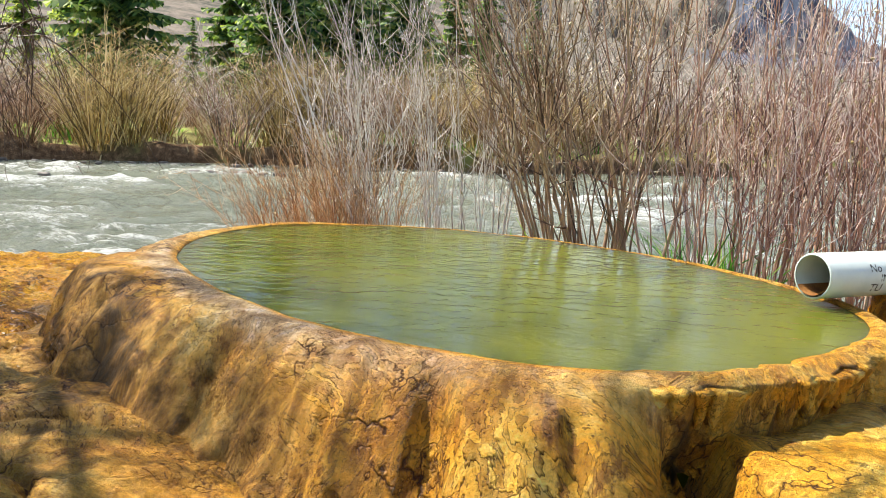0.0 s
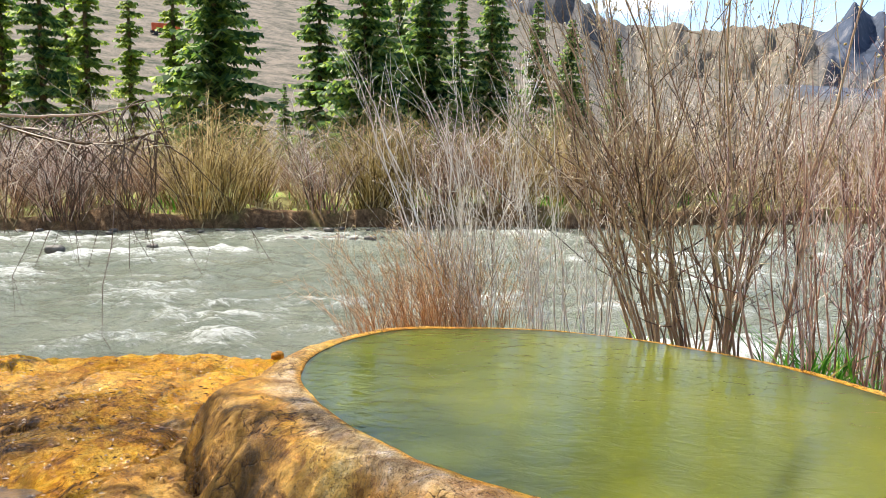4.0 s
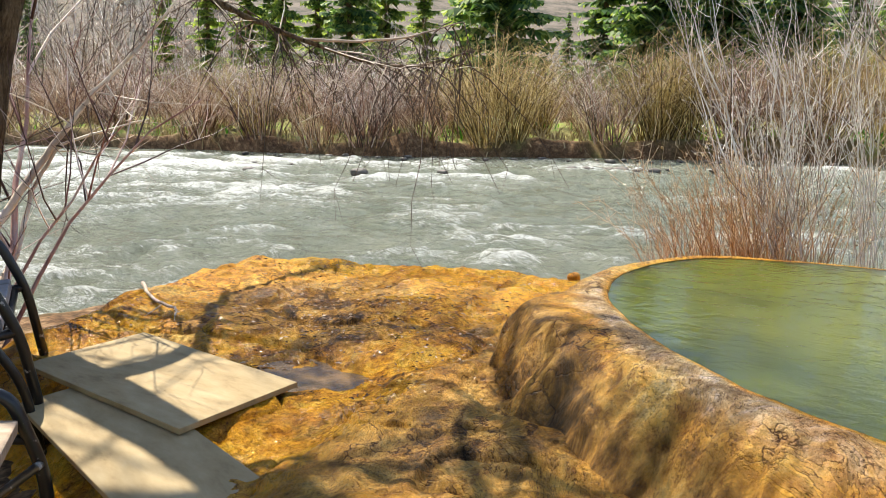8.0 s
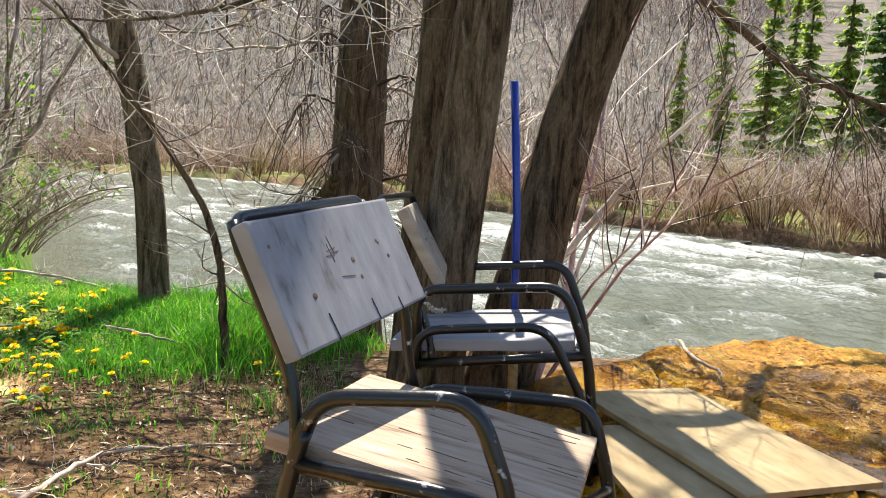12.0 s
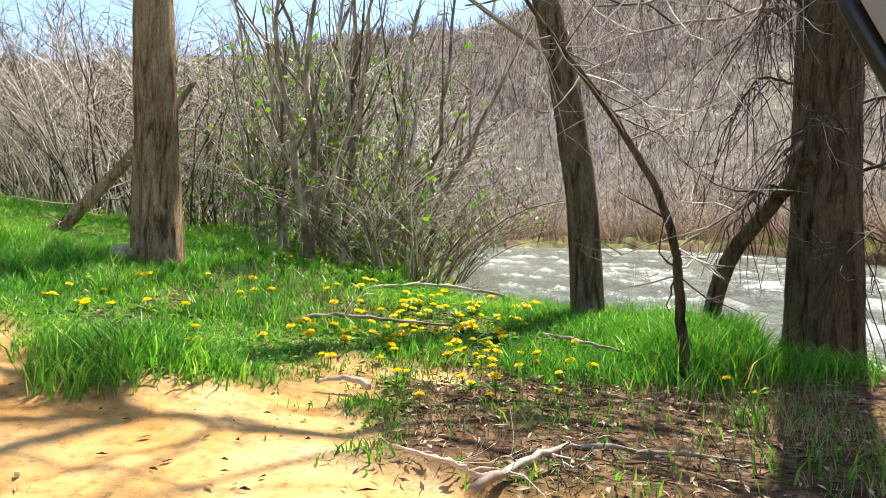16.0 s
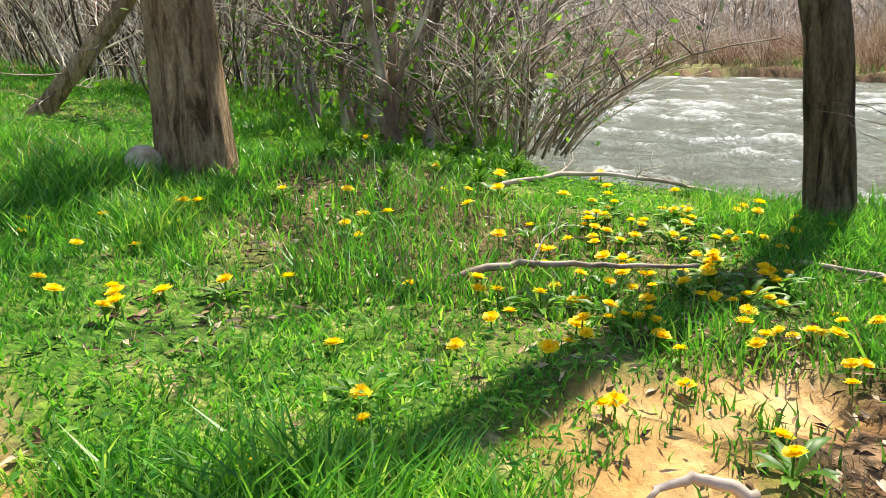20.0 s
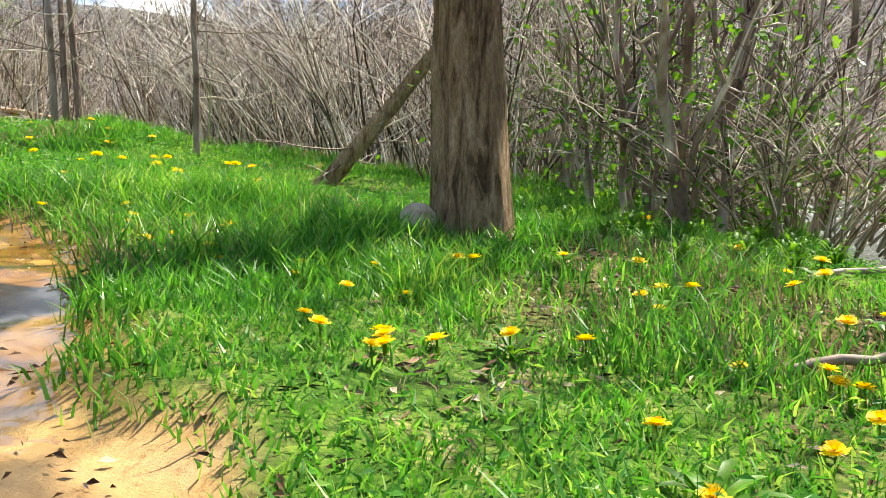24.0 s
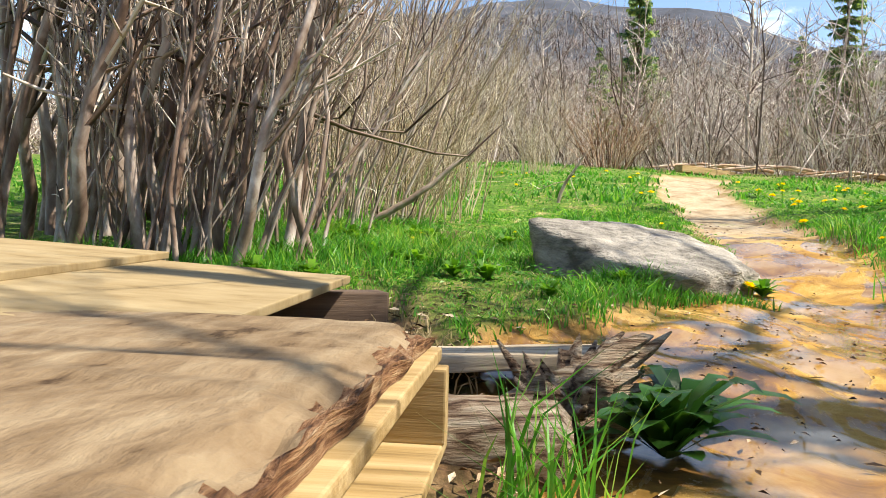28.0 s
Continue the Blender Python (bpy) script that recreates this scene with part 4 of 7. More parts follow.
def mound(x, y):
    z = 0.40 - 0.04 * sstep(2.7, 2.2, y) * sstep(-1.2, -1.6, x) - 0.10 * sstep(2.3, 3.4, y) * sstep(-1.2, -2.6, x) * 0.4 + 0.05 * sstep(2.6, 2.0, y) * sstep(-1.7, -1.1, x)
    edge = -np.log(np.exp(-4 * np.clip(x + 3.75 + 0.25 * np.sin(y * 2), -3, 9)) + np.exp(-4 * np.clip(4.50 + 0.10 * (x + 2.0) - y, -3, 9))) / 4
    z = z - 0.95 * sstep(0.65, -0.25, edge) ** 1.3
    z = z - 0.35 * sstep(2.0, 1.15, y + 0.25 * (x + 1.9))
    z = z + 0.05 * fbm(x * 1.6, y * 1.6, 4, 81) + 0.026 * fbm(x * 6, y * 6, 5, 82, 0.62)
    step = fbm(x * 2.2, y * 2.2, 3, 83)
    z = z + 0.030 * (np.floor(step * 9) / 9 + sstep(0.6, 1.0, (step * 9) % 1.0) / 9 - step)
    z = z - 0.030 * sstep(0.05, 0.0, np.abs(fbm(x * 2.6 + 0.3 * vnoise(x * 9, y * 9, 89), y * 2.6, 2, 84)))
    z = z - 0.05 * np.exp(-(((x + 1.70 - 0.5 * (y - 2.45)) / 0.24) ** 2 + ((y - 2.46) / 0.13) ** 2))
    return z + 0.012 * fbm(x * 17, y * 17, 4, 90, 0.65)


def build_mound():
    xs, ys = np.arange(-4.3, 0.75, 0.015), np.arange(1.0, 5.3, 0.015)
    x, y = np.meshgrid(xs, ys)
    z = mound(x, y) - 0.5 * sstep(-0.75, 0.1, x) * sstep(2.6, 3.4, y) - 0.12 * sstep(-0.9, -0.2, x) - 0.6 * sstep(0.2, 0.62, x + 0.3 * fbm(x * 3, y * 3, 3, 99))
    wet = sstep(-0.05, 0.18, fbm(x * 0.9, y * 0.9, 3, 85) + 0.10 + 0.30 * bell(np.hypot(x + 1.9, (y - 2.9) * 0.8), 0, 40)) * sstep(-1.0, -1.5, x)
    rimglow = np.maximum(sstep(1.3, 0.3, 4.45 + 0.10 * (x + 2.0) - y), sstep(0.75, 0.35, np.hypot((x + 1.25) * 1.2, y - 3.75)))
    bog = np.exp(-(((x + 1.95 - 0.25 * (y - 2.85)) / 0.48) ** 2 + ((y - 2.85) / 0.30) ** 2) + 1.2 * fbm(x * 5, y * 5, 4, 66, 0.65))
    # Dark stains on the mound; the band at the fold's foot includes painted shade.
    stain_shade = np.clip(0.55 * sstep(-0.05, 0.25, fbm(x * 1.3, y * 1.3, 4, 65, 0.6)) + 0.85 * np.exp(-(((x + 1.05) / 0.28) ** 2 + ((y - 2.45) / 0.6) ** 2)) + 0.9 * np.clip(bog, 0, 1), 0, 0.95) * (1 - 0.8 * rimglow)
    me = mesh_of("mound", np.stack([x, y, z], -1).reshape(-1, 3), grid_faces(len(xs), len(ys)), TRAVERTINE, True, {"stain_shade": stain_shade, "wall": 0 * x, "damp": wet, "crest": 0 * x, "ochre": np.clip(rimglow * 0.95 + 0.35 * sstep(2.5, 1.9, y), 0, 1)})
    return tagged(put("travertine_mound", me), "wet orange and brown travertine mound beside the pool", "mineral mound", kind="structure")


build_mound()


def build_puddle():
    """Spring water standing in the mound's hollow; the crust round it hides its rim."""
    a = np.linspace(0, 2 * np.pi, 40, endpoint=False)
    level = float(mound(np.array(-1.70), np.array(2.46))) + 0.020
    ring = np.stack([-1.70 + 0.30 * np.cos(a) + 0.08 * np.sin(a), 2.46 + 0.17 * np.sin(a), np.full(40, level)], -1)
    low = ring - [0, 0, 0.04]
    faces = [list(range(40)), list(range(79, 39, -1))] + [[k, k + 40, (k + 1) % 40 + 40, (k + 1) % 40] for k in range(40)]
    me = mesh_of("puddle", np.concatenate([ring, low]), faces, SEEP, False)
    return tagged(put("puddle", me), "shallow spring water standing on the mound", "water", kind="structure")


build_puddle()


def build_shelf():
    xs, ys = np.arange(0.42, 2.4, 0.02), np.arange(1.15, 2.75, 0.02)
    x, y = np.meshgrid(xs, ys)
    edge = np.minimum(np.minimum(x - 0.52 - 0.10 * fbm(y * 4, x * 0, 3, 92), y - 1.35 - 0.3 * fbm(x * 2.2, y * 0, 3, 95)), 2.2 - x - 0.4 * fbm(y * 2, x * 0, 3, 96))
    z = 0.505 - 0.05 * (2.1 - y) + 0.03 * fbm(x * 4, y * 4, 4, 93) + 0.008 * fbm(x * 16, y * 16, 3, 94) - 0.35 * sstep(0.06, -0.05, edge)
    z = z - 0.05 * np.exp(-(((x - 0.62) / 0.16) ** 2 + ((y - 2.16) / 0.07) ** 2)) - 0.04 * np.exp(-(((x - 0.78) / 0.10) ** 2 + ((y - 2.24) / 0.07) ** 2))
    pale = 0.65 * sstep(-0.1, 0.25, fbm(x * 2.5, y * 2.5, 3, 96) + 0.1)
    me = mesh_of("shelf", np.stack([x, y, z], -1).reshape(-1, 3), grid_faces(len(xs), len(ys)), TRAVERTINE, True, {"damp": 0 * x, "crest": pale, "ochre": 0.35 + 0 * x, "wall": 0 * x})
    return tagged(put("travertine_shelf", me), "pale orange travertine shelf below the pool's rim", "mineral shelf", kind="structure")


build_shelf()


def floor_z(x, y):
    return float(land(x, y)) - 0.035 * float(sandy(np.array(x), np.array(y)))


# ---- shrubs and trees ----
def stem_path(rng, base, lean, height, bend=0.25, n=7, wob=0.03):
    t = np.linspace(0, 1, n)
    d = np.array([math.cos(lean[0]), math.sin(lean[0]), 0.0])
    out = lean[1] * height * (t + bend * t * t)
    pts = base + d * out[:, None] + np.array([0, 0, 1.0]) * (height * (t - 0.5 * min(lean[1], 0.9) * t * t))[:, None]
    pts[1:] += np.cumsum(rng.normal(0, wob * height / n, (n - 1, 3)), 0)
    return pts


def shrub_meshes(name, seed, stems, height, spread, radius, twigs, stem_mat, twig_mat, base=0.15, sides=4, twig_len=0.3, tip=0.25, steps=7, split=False, fork=0.0, low=0.55, start=0.25, leaves=0, crook=0.06):
    """Stem meshes (one each, or all joined), the joined fine twigs, and the joined young leaves."""
    rng = np.random.default_rng(seed)
    single, a, b, c = [], Bag(), Bag(), Bag()
    for _ in range(stems):
        az = rng.uniform(0, 2 * np.pi)
        lean = spread * rng.uniform(0.05, 1) ** 0.8
        h = height * rng.uniform(low, 1.05)
        p0 = np.array([math.cos(az), math.sin(az), 0]) * base * rng.uniform(0, 1) ** 0.5
        pts = stem_path(rng, p0 - [0, 0, 0.05], (az + rng.normal(0, 0.4), lean), h, rng.uniform(0.0, 0.6), steps, crook)
        r0 = radius * rng.uniform(0.4, 1.2)
        one = Bag().add(*tube(pts, r0 * np.linspace(1, tip, steps), sides, False))
        lines = [(pts, r0)]
        if rng.random() < fork:
            i = rng.integers(1, steps - 3)
            p2 = stem_path(rng, pts[i], (az + rng.normal(0, 0.9), lean + rng.uniform(0.1, 0.35)), (h - pts[i][2]) * rng.uniform(0.6, 1), 0.2, steps, 0.05)
            one.add(*tube(p2, r0 * 0.62 * np.linspace(1, tip, steps), sides, False))
            lines.append((p2, r0 * 0.62))
        if split:
            single.append(one.mesh(name + "_stem", stem_mat))
        else:
            a.add(np.concatenate(one.v), one.f)
        for line, rr in lines:
            for _ in range(rng.poisson(twigs)):
                k = rng.uniform(start, 0.98) * (steps - 1)
                i = int(k)
                q = line[i] + (line[min(i + 1, steps - 1)] - line[i]) * (k - i)
                L = twig_len * rng.uniform(0.4, 1.3)
                tw = stem_path(rng, q, (rng.uniform(0, 2 * np.pi), rng.uniform(0.25, 1.3)), L, 0.2, 4, 0.16)
                b.add(*tube(tw, max(rr * 0.40, radius * 0.22) * np.linspace(1, 0.35, 4), 3, False))
                if leaves and q[2] < height * 0.42:
                    for _ in range(rng.poisson(leaves)):
                        o = tw[rng.integers(1, 4)]
                        w, u = rng.normal(0, 1, 3) * 0.013, rng.normal(0, 1, 3) * 0.010
                        c.add([o, o + w + u, o + 1.9 * w, o + w - u], [[0, 1, 2, 3]])
    first = single if split else [a.mesh(name + "_stems", stem_mat)]
    return first, b.mesh(name + "_twigs", twig_mat), c.mesh(name + "_leaves", LEAF) if c.n else None


def shrub(name, meshes, x, y, z, turn, scale, label, category, group=""):
    ob = thing(name, pose(x, y, z, 0, 0, turn), label, category, group)
    ob.scale = (scale, scale, scale)
    joined = len(meshes[0]) == 1
    for me in meshes[0]:
        st = put("branchwork" if joined else "stem", me, ob)
        if joined:
            st["kind"] = "stuff"
    put("twig_haze", meshes[1], ob)["kind"] = "stuff"
    if meshes[2]:
        put("young_foliage", meshes[2], ob)["kind"] = "stuff"
    return ob


def conifer_meshes(name, seed, height=9.0, girth=2.2, whorls=44, needle=None, ragged=0.0, dense=1.0):
    rng = np.random.default_rng(seed)
    trunk = Bag().add(*tube([(0, 0, -0.2), (0, 0, height * 0.5), (0.02, 0, height)], [height * 0.014, height * 0.009, 0.01], 7))
    v, f = [], []
    for k in range(whorls):
        t = (k + 0.4) / whorls
        z0 = height * (0.04 + 0.95 * t)
        z0 += rng.normal(0, 0.5 * ragged) * height / whorls
        L0 = girth * (1 - t) ** 0.8 * (0.8 - 0.5 * ragged * rng.random() + 0.4 * rng.random()) + 0.10
        for _ in range(int(dense * (13 - 5 * t))):
            az, L = rng.uniform(0, 2 * np.pi), L0 * rng.uniform(0.55, 1.1)
            d, s = np.array([math.cos(az), math.sin(az), 0]), np.array([-math.sin(az), math.cos(az), 0])
            m = max(5, int(13 * (1 - 0.5 * t)))
            for q in range(m):
                u = (q + 0.6 * rng.random()) / m
                c = d * L * u + np.array([0, 0, z0 - 0.30 * L * u + 0.14 * L * u * u])
                for side in (-1, 1):
                    w = L * 0.20 * (1.15 - u) * rng.uniform(0.6, 1.3) + 0.11
                    e = c + side * s * w * 0.9 + d * w * 0.6 - np.array([0, 0, w * rng.uniform(0.2, 0.9)])
                    g = c + d * (0.08 * L + 0.07) + np.array([0, 0, rng.uniform(-0.06, 0.08)])
                    n0 = len(v)
                    v += [c - d * 0.05 + np.array([0, 0, 0.05]), e, g]
                    f.append([n0, n0 + 1, n0 + 2])
    return trunk.mesh(name + "_trunk", BARK), mesh_of(name + "_crown", np.array(v), f, needle or NEEDLE, False)


def conifer(meshes, x, y, z, turn, scale, label="tall dark green conifer on the far bank", group="conifers"):
    ob = thing("conifer", pose(x, y, z, 0, 0, turn), label, "tree", group)
    ob.scale = (scale, scale, scale)
    put("trunk", meshes[0], ob)
    put("crown", meshes[1], ob)
    return ob


def grow(rng, bag, start, way, length, radius, depth, fine=None, kids=5, sag=0.0, sides=5):
    n = 7 if depth > 1 else 5
    pts = [np.array(start, float)]
    d = np.array(way, float) / np.linalg.norm(way)
    for _ in range(n - 1):
        d = d + rng.normal(0, 0.17, 3) + np.array([0, 0, -sag])
        d /= np.linalg.norm(d)
        pts.append(pts[-1] + d * length / (n - 1))
    rad = radius * np.linspace(1, 0.3, n)
    (bag if depth > 0 or fine is None else fine).add(*tube(pts, rad, sides if depth > 1 else 3, False))
    if depth > 0:
        for _ in range(kids):
            k = rng.uniform(0.3, 1.0) * (n - 1)
            i = min(int(k), n - 2)
            q = pts[i] + (pts[i + 1] - pts[i]) * (k - i)
            t = (pts[i + 1] - pts[i]) / np.linalg.norm(pts[i + 1] - pts[i])
            side = np.cross(t, rng.normal(0, 1, 3))
            side /= np.linalg.norm(side) + 1e-9
            if side[2] < -0.05:
                side = -side
            grow(rng, bag, q, t * rng.uniform(0.4, 1.0) + side * rng.uniform(0.5, 1.0), length * rng.uniform(0.35, 0.6), radius * 0.42, depth - 1, fine, kids, sag, sides)


def trunk_mesh(name, pts, radii, flare=0.0, sides=72, seed=0, bark=None):
    """Trunk with deep, broken vertical furrows."""
    pts = np.asarray(pts, float)
    n = 150
    t = np.linspace(0, len(pts) - 1, n)
    P = np.stack([np.interp(t, np.arange(len(pts)), pts[:, k]) for k in range(3)], -1)
    for _ in range(6):
        P[1:-1] = (P[:-2] + 2 * P[1:-1] + P[2:]) / 4
    R = np.interp(t, np.arange(len(pts)), radii)
    R = R * (1 + flare * np.exp(-np.linspace(0, 22, n)))
    v, f = tube(P, R, sides)
    c = np.repeat(P, sides, 0)
    a = np.tile(np.arange(sides) * 2 * np.pi / sides, n)
    h = c[:, 2]
    slip = 0.35 * vnoise(a * 2, h * 2.5, seed + 5)
    furrow = np.abs(vnoise((a + slip) * 20 / (2 * np.pi), h * 3.2, seed + 3)) * 2
    small = np.abs(vnoise((a + slip) * 34 / (2 * np.pi), h * 7.0, seed + 4)) * 2
    k = 0.955 + 0.09 * fbm(np.cos(a) * 1.2 + seed, np.sin(a) * 1.2 + h * 0.8, 2, seed) + 0.085 * np.minimum(furrow, 0.6) + 0.05 * np.minimum(small, 0.5)
    return mesh_of(name, c + (v - c) * k[:, None], f, bark or BARK)


def tree(name, pts, radii, label, limbs, seed, flare=0.35, twig=TWIG, category="tree", group="", bark=None):
    base = Vector(pts[0])
    ob = thing(name, Matrix.Translation(base), label, category, group)
    rel = [tuple(Vector(p) - base) for p in pts]
    put("trunk", trunk_mesh("trunk", rel, radii, flare, seed=seed, bark=bark), ob)
    rng = np.random.default_rng(seed)
    for start, way, length, radius, depth in limbs:
        bag, fine = Bag(), Bag()
        grow(rng, bag, Vector(start) - base, way, length, radius, depth, fine, 5, 0.03)
        limb = put("limb", bag.mesh("limb", BARK if radius > 0.02 else twig), ob)
        if fine.n:
            put("twig_haze", fine.mesh("twigs", twig), limb)["kind"] = "stuff"
    return ob


def bough(name, pts, radii, material, parent=None, twigs=0, seed=0, length=0.3, droop=0.4, sides=6):
    """A bent branch along given points, with fine side twigs."""
    rng = np.random.default_rng(seed)
    pts = np.asarray(pts, float)
    t = np.linspace(0, len(pts) - 1, 5 * len(pts))
    P = np.stack([np.interp(t, np.arange(len(pts)), pts[:, k]) for k in range(3)], -1)
    for _ in range(2):
        P[1:-1] = (P[:-2] + 2 * P[1:-1] + P[2:]) / 4
    P[1:-1] += rng.normal(0, 0.0025, P[1:-1].shape)
    R = np.interp(t, np.arange(len(pts)), radii)
    ob = put(name, Bag().add(*tube(P, R, sides)).mesh(name, material), parent)
    if twigs and droop > 0.6:
        hang = Bag()
        for _ in range(twigs * 2):
            i = rng.integers(len(P) // 4, len(P))
            L = length * rng.uniform(0.6, 2.0)
            t = np.linspace(0, 1, 7)[:, None]
            side = rng.normal(0, 0.45, 3) * [1, 1, 0.3]
            line = P[i] + L * (side * t + np.array([0, 0, -1.0]) * (0.25 * t + 0.75 * t * t)) + np.cumsum(rng.normal(0, 0.018 * L, (7, 3)), 0)
            hang.add(*tube(line, 0.0042 * np.linspace(1, 0.4, 7), 4, False))
            for _ in range(3):
                j = rng.integers(2, 7)
                e = line[j] + rng.normal(0, 0.10, 3) * L - [0, 0, 0.12 * L]
                hang.add(*tube([line[j], (line[j] + e) / 2, e], [0.0018, 0.0015, 0.0009], 3, False))
        put("twig_haze", hang.mesh("hanging_twigs", DARK_TWIG), ob)["kind"] = "stuff"
    if twigs:
        bag = Bag()
        for _ in range(twigs):
            i = rng.integers(len(P) // 5, len(P) - 1)
            w = rng.normal(0, 1, 3) + [0, 0, -droop]
            grow(rng, bag, P[i], w, length * rng.uniform(0.5, 1.4), min(max(R[i] * 0.35, 0.0018), 0.005), 1, None, 4, 0.05 * droop, 4)
        put("twig_haze", bag.mesh("twigs", TWIG), ob)["kind"] = "stuff"
    return ob


def branch_thing(name, pts, radii, material, label, category, twigs=0, seed=0, length=0.2):
    ob = thing(name, Matrix.Translation(pts[0]), label, category)
    rel = [tuple(Vector(p) - Vector(pts[0])) for p in pts]
    bough("branch", rel, radii, material, ob, twigs, seed, length, 0.0)
    return ob


# ---- willows behind the pool ----
def wands(name, seed, stems, height, base, lean, bias, radius, shoots, stem_mat, twig_mat, low=0.55, buds=0.0, reach=0.30, crook=0.011):
    """Upright whippy stems, one mesh each; their joined side twigs; the joined buds."""
    rg = np.random.default_rng(seed)
    single, fine, bud = [], Bag(), Bag()
    for _ in range(stems):
        q = rg.uniform(-1, 1, 2)
        p0 = np.array([q[0] * base[0], q[1] * base[1], -0.05])
        out = np.array([q[0] * lean + rg.normal(0, 0.35 * lean) + bias * rg.random() ** 2, q[1] * lean * 0.6 + rg.normal(0, 0.3 * lean)])
        h = height * rg.uniform(low, 1.05)
        t = np.linspace(0, 1, 10)
        pts = p0 + np.stack([out[0] * h * t ** 1.2, out[1] * h * t ** 1.2, h * t * (1 - 0.2 * (out @ out) * t)], -1)
        pts[1:] += np.cumsum(rg.normal(0, crook * h, (9, 3)) * [1, 1, 0.3], 0)
        r0 = radius * (0.4 + 0.9 * rg.random() ** 1.4)
        single.append(Bag().add(*tube(pts, r0 * np.linspace(1, 0.22, 10), 5, False)).mesh(name, stem_mat))
        for _ in range(rg.poisson(shoots)):
            k = rg.uniform(0.18, 0.97) ** 0.8 * 9
            i = min(int(k), 8)
            o = pts[i] + (pts[i + 1] - pts[i]) * (k - i)
            way = (pts[i + 1] - pts[i]) / np.linalg.norm(pts[i + 1] - pts[i])
            L = h * reach * rg.uniform(0.3, 1.2) * (1.2 - k / 9)
            side = rg.normal(0, 0.5, 3)
            s = np.linspace(0, 1, 5)[:, None]
            line = o + L * (s * (way + side) + 0.25 * s * s * np.array([0, 0, 1.0])) + np.cumsum(rg.normal(0, 0.02 * L, (5, 3)), 0)
            rr = max(r0 * (1.1 - k / 9) * 0.55, 0.0014)
            fine.add(*tube(line, rr * np.linspace(1, 0.45, 5), 3, False))
            for _ in range(rg.poisson(2.2)):
                j = rg.integers(1, 5)
                e = line[j] + L * rg.uniform(0.12, 0.4) * (way + rg.normal(0, 0.6, 3))
                fine.add(*tube([line[j], (line[j] + e) / 2 + rg.normal(0, 0.03 * L, 3), e], [rr * 0.6, rr * 0.5, 0.0009], 3, False))
                if rg.random() < buds:
                    g, c = rg.uniform(0.005, 0.011), line[j] + (e - line[j]) * rg.uniform(0.3, 1.0)
                    u, w = rg.normal(0, 1, 3) * g * 0.35, (e - line[j]) / (np.linalg.norm(e - line[j]) + 1e-9) * g
                    v = np.cross(u, w) / (g + 1e-9)
                    bud.add([c - w, c + u, c + v, c - u, c - v, c + w], [[0, 1, 2], [0, 2, 3], [0, 3, 4], [0, 4, 1], [5, 2, 1], [5, 3, 2], [5, 4, 3], [5, 1, 4]])
    return single, fine.mesh(name + "_twigs", twig_mat), bud.mesh(name + "_buds", BUD, False) if bud.n else None


def wand_shrub(meshes, x, y, z, turn, scale, label, group):
    ob = thing("willow_shrub", pose(x, y, z, 0, 0, turn), label, "shrub", group)
    ob.scale = (scale, scale, scale)
    for me in meshes[0]:
        put("stem", me, ob)
    put("twig_haze", meshes[1], ob)["kind"] = "stuff"
    if meshes[2]:
        put("bud_scatter", meshes[2], ob)["kind"] = "stuff"
    return ob


BANK_GROUP = "bare willows behind the pool"
PALE_A = wands("pale_willow", 1, 30, 1.75, (0.14, 0.10), 0.18, -0.42, 0.0056, 15, STEM_PALE, STEM_PALE, 0.5, 0.3, 0.30, 0.016)
PALE_B = wands("pale_willow", 2, 34, 1.62, (0.19, 0.12), 0.10, -0.10, 0.0044, 9, STEM_PALE, STEM_PALE, 0.45, 0.3, 0.26)
DARK_C = wands("dark_willow", 3, 44, 2.45, (0.26, 0.16), 0.22, -0.50, 0.0082, 19, STEM_BROWN, STEM_BROWN, 0.45, 0.9, 0.26, 0.014)
RED_D = wands("red_willow", 4, 30, 1.75, (0.32, 0.16), 0.12, -0.10, 0.0060, 12, STEM_RED, STEM_PINK, 0.5, 0.25)
RED_E = wands("red_willow", 5, 26, 1.55, (0.30, 0.18), 0.14, 0.15, 0.0054, 12, STEM_RED, STEM_PINK, 0.5, 0.25)
RUSTY = wands("rusty_clump", 6, 46, 0.78, (0.17, 0.10), 0.42, -0.18, 0.0034, 6, STEM_ORANGE, STEM_ORANGE, 0.4, 0.3, 0.4)
wand_shrub(PALE_A, -0.52, 4.22, 0.30, 0, 1.0, "leafless pale grey willow leaning over the river", BANK_GROUP)
wand_shrub(PALE_B, -0.06, 4.28, 0.30, 0, 1.0, "upright pale grey leafless willow behind the pool", BANK_GROUP)
wand_shrub(DARK_C, 0.50, 4.12, 0.30, 0, 1.0, "tall dark brown budding willow behind the pool", BANK_GROUP)
for meshes, x, y, turn, s in ((RED_D, 1.05, 3.86, 0, 1.0), (RED_E, 1.42, 3.72, 0, 1.0), (RED_D, 1.78, 3.66, 170, 0.95), (RED_E, 2.15, 3.8, 200, 1.1), (RED_D, 2.55, 3.7, 20, 1.05), (RED_E, 1.30, 4.35, 90, 1.15), (RED_D, 1.85, 4.6, 260, 1.2), (RED_E, 2.6, 4.6, 10, 1.2)):
    wand_shrub(meshes, x, y, float(land(x, y)) if y < 3.5 else 0.30, turn, s, "leafless reddish willow with pale twig tips", BANK_GROUP)
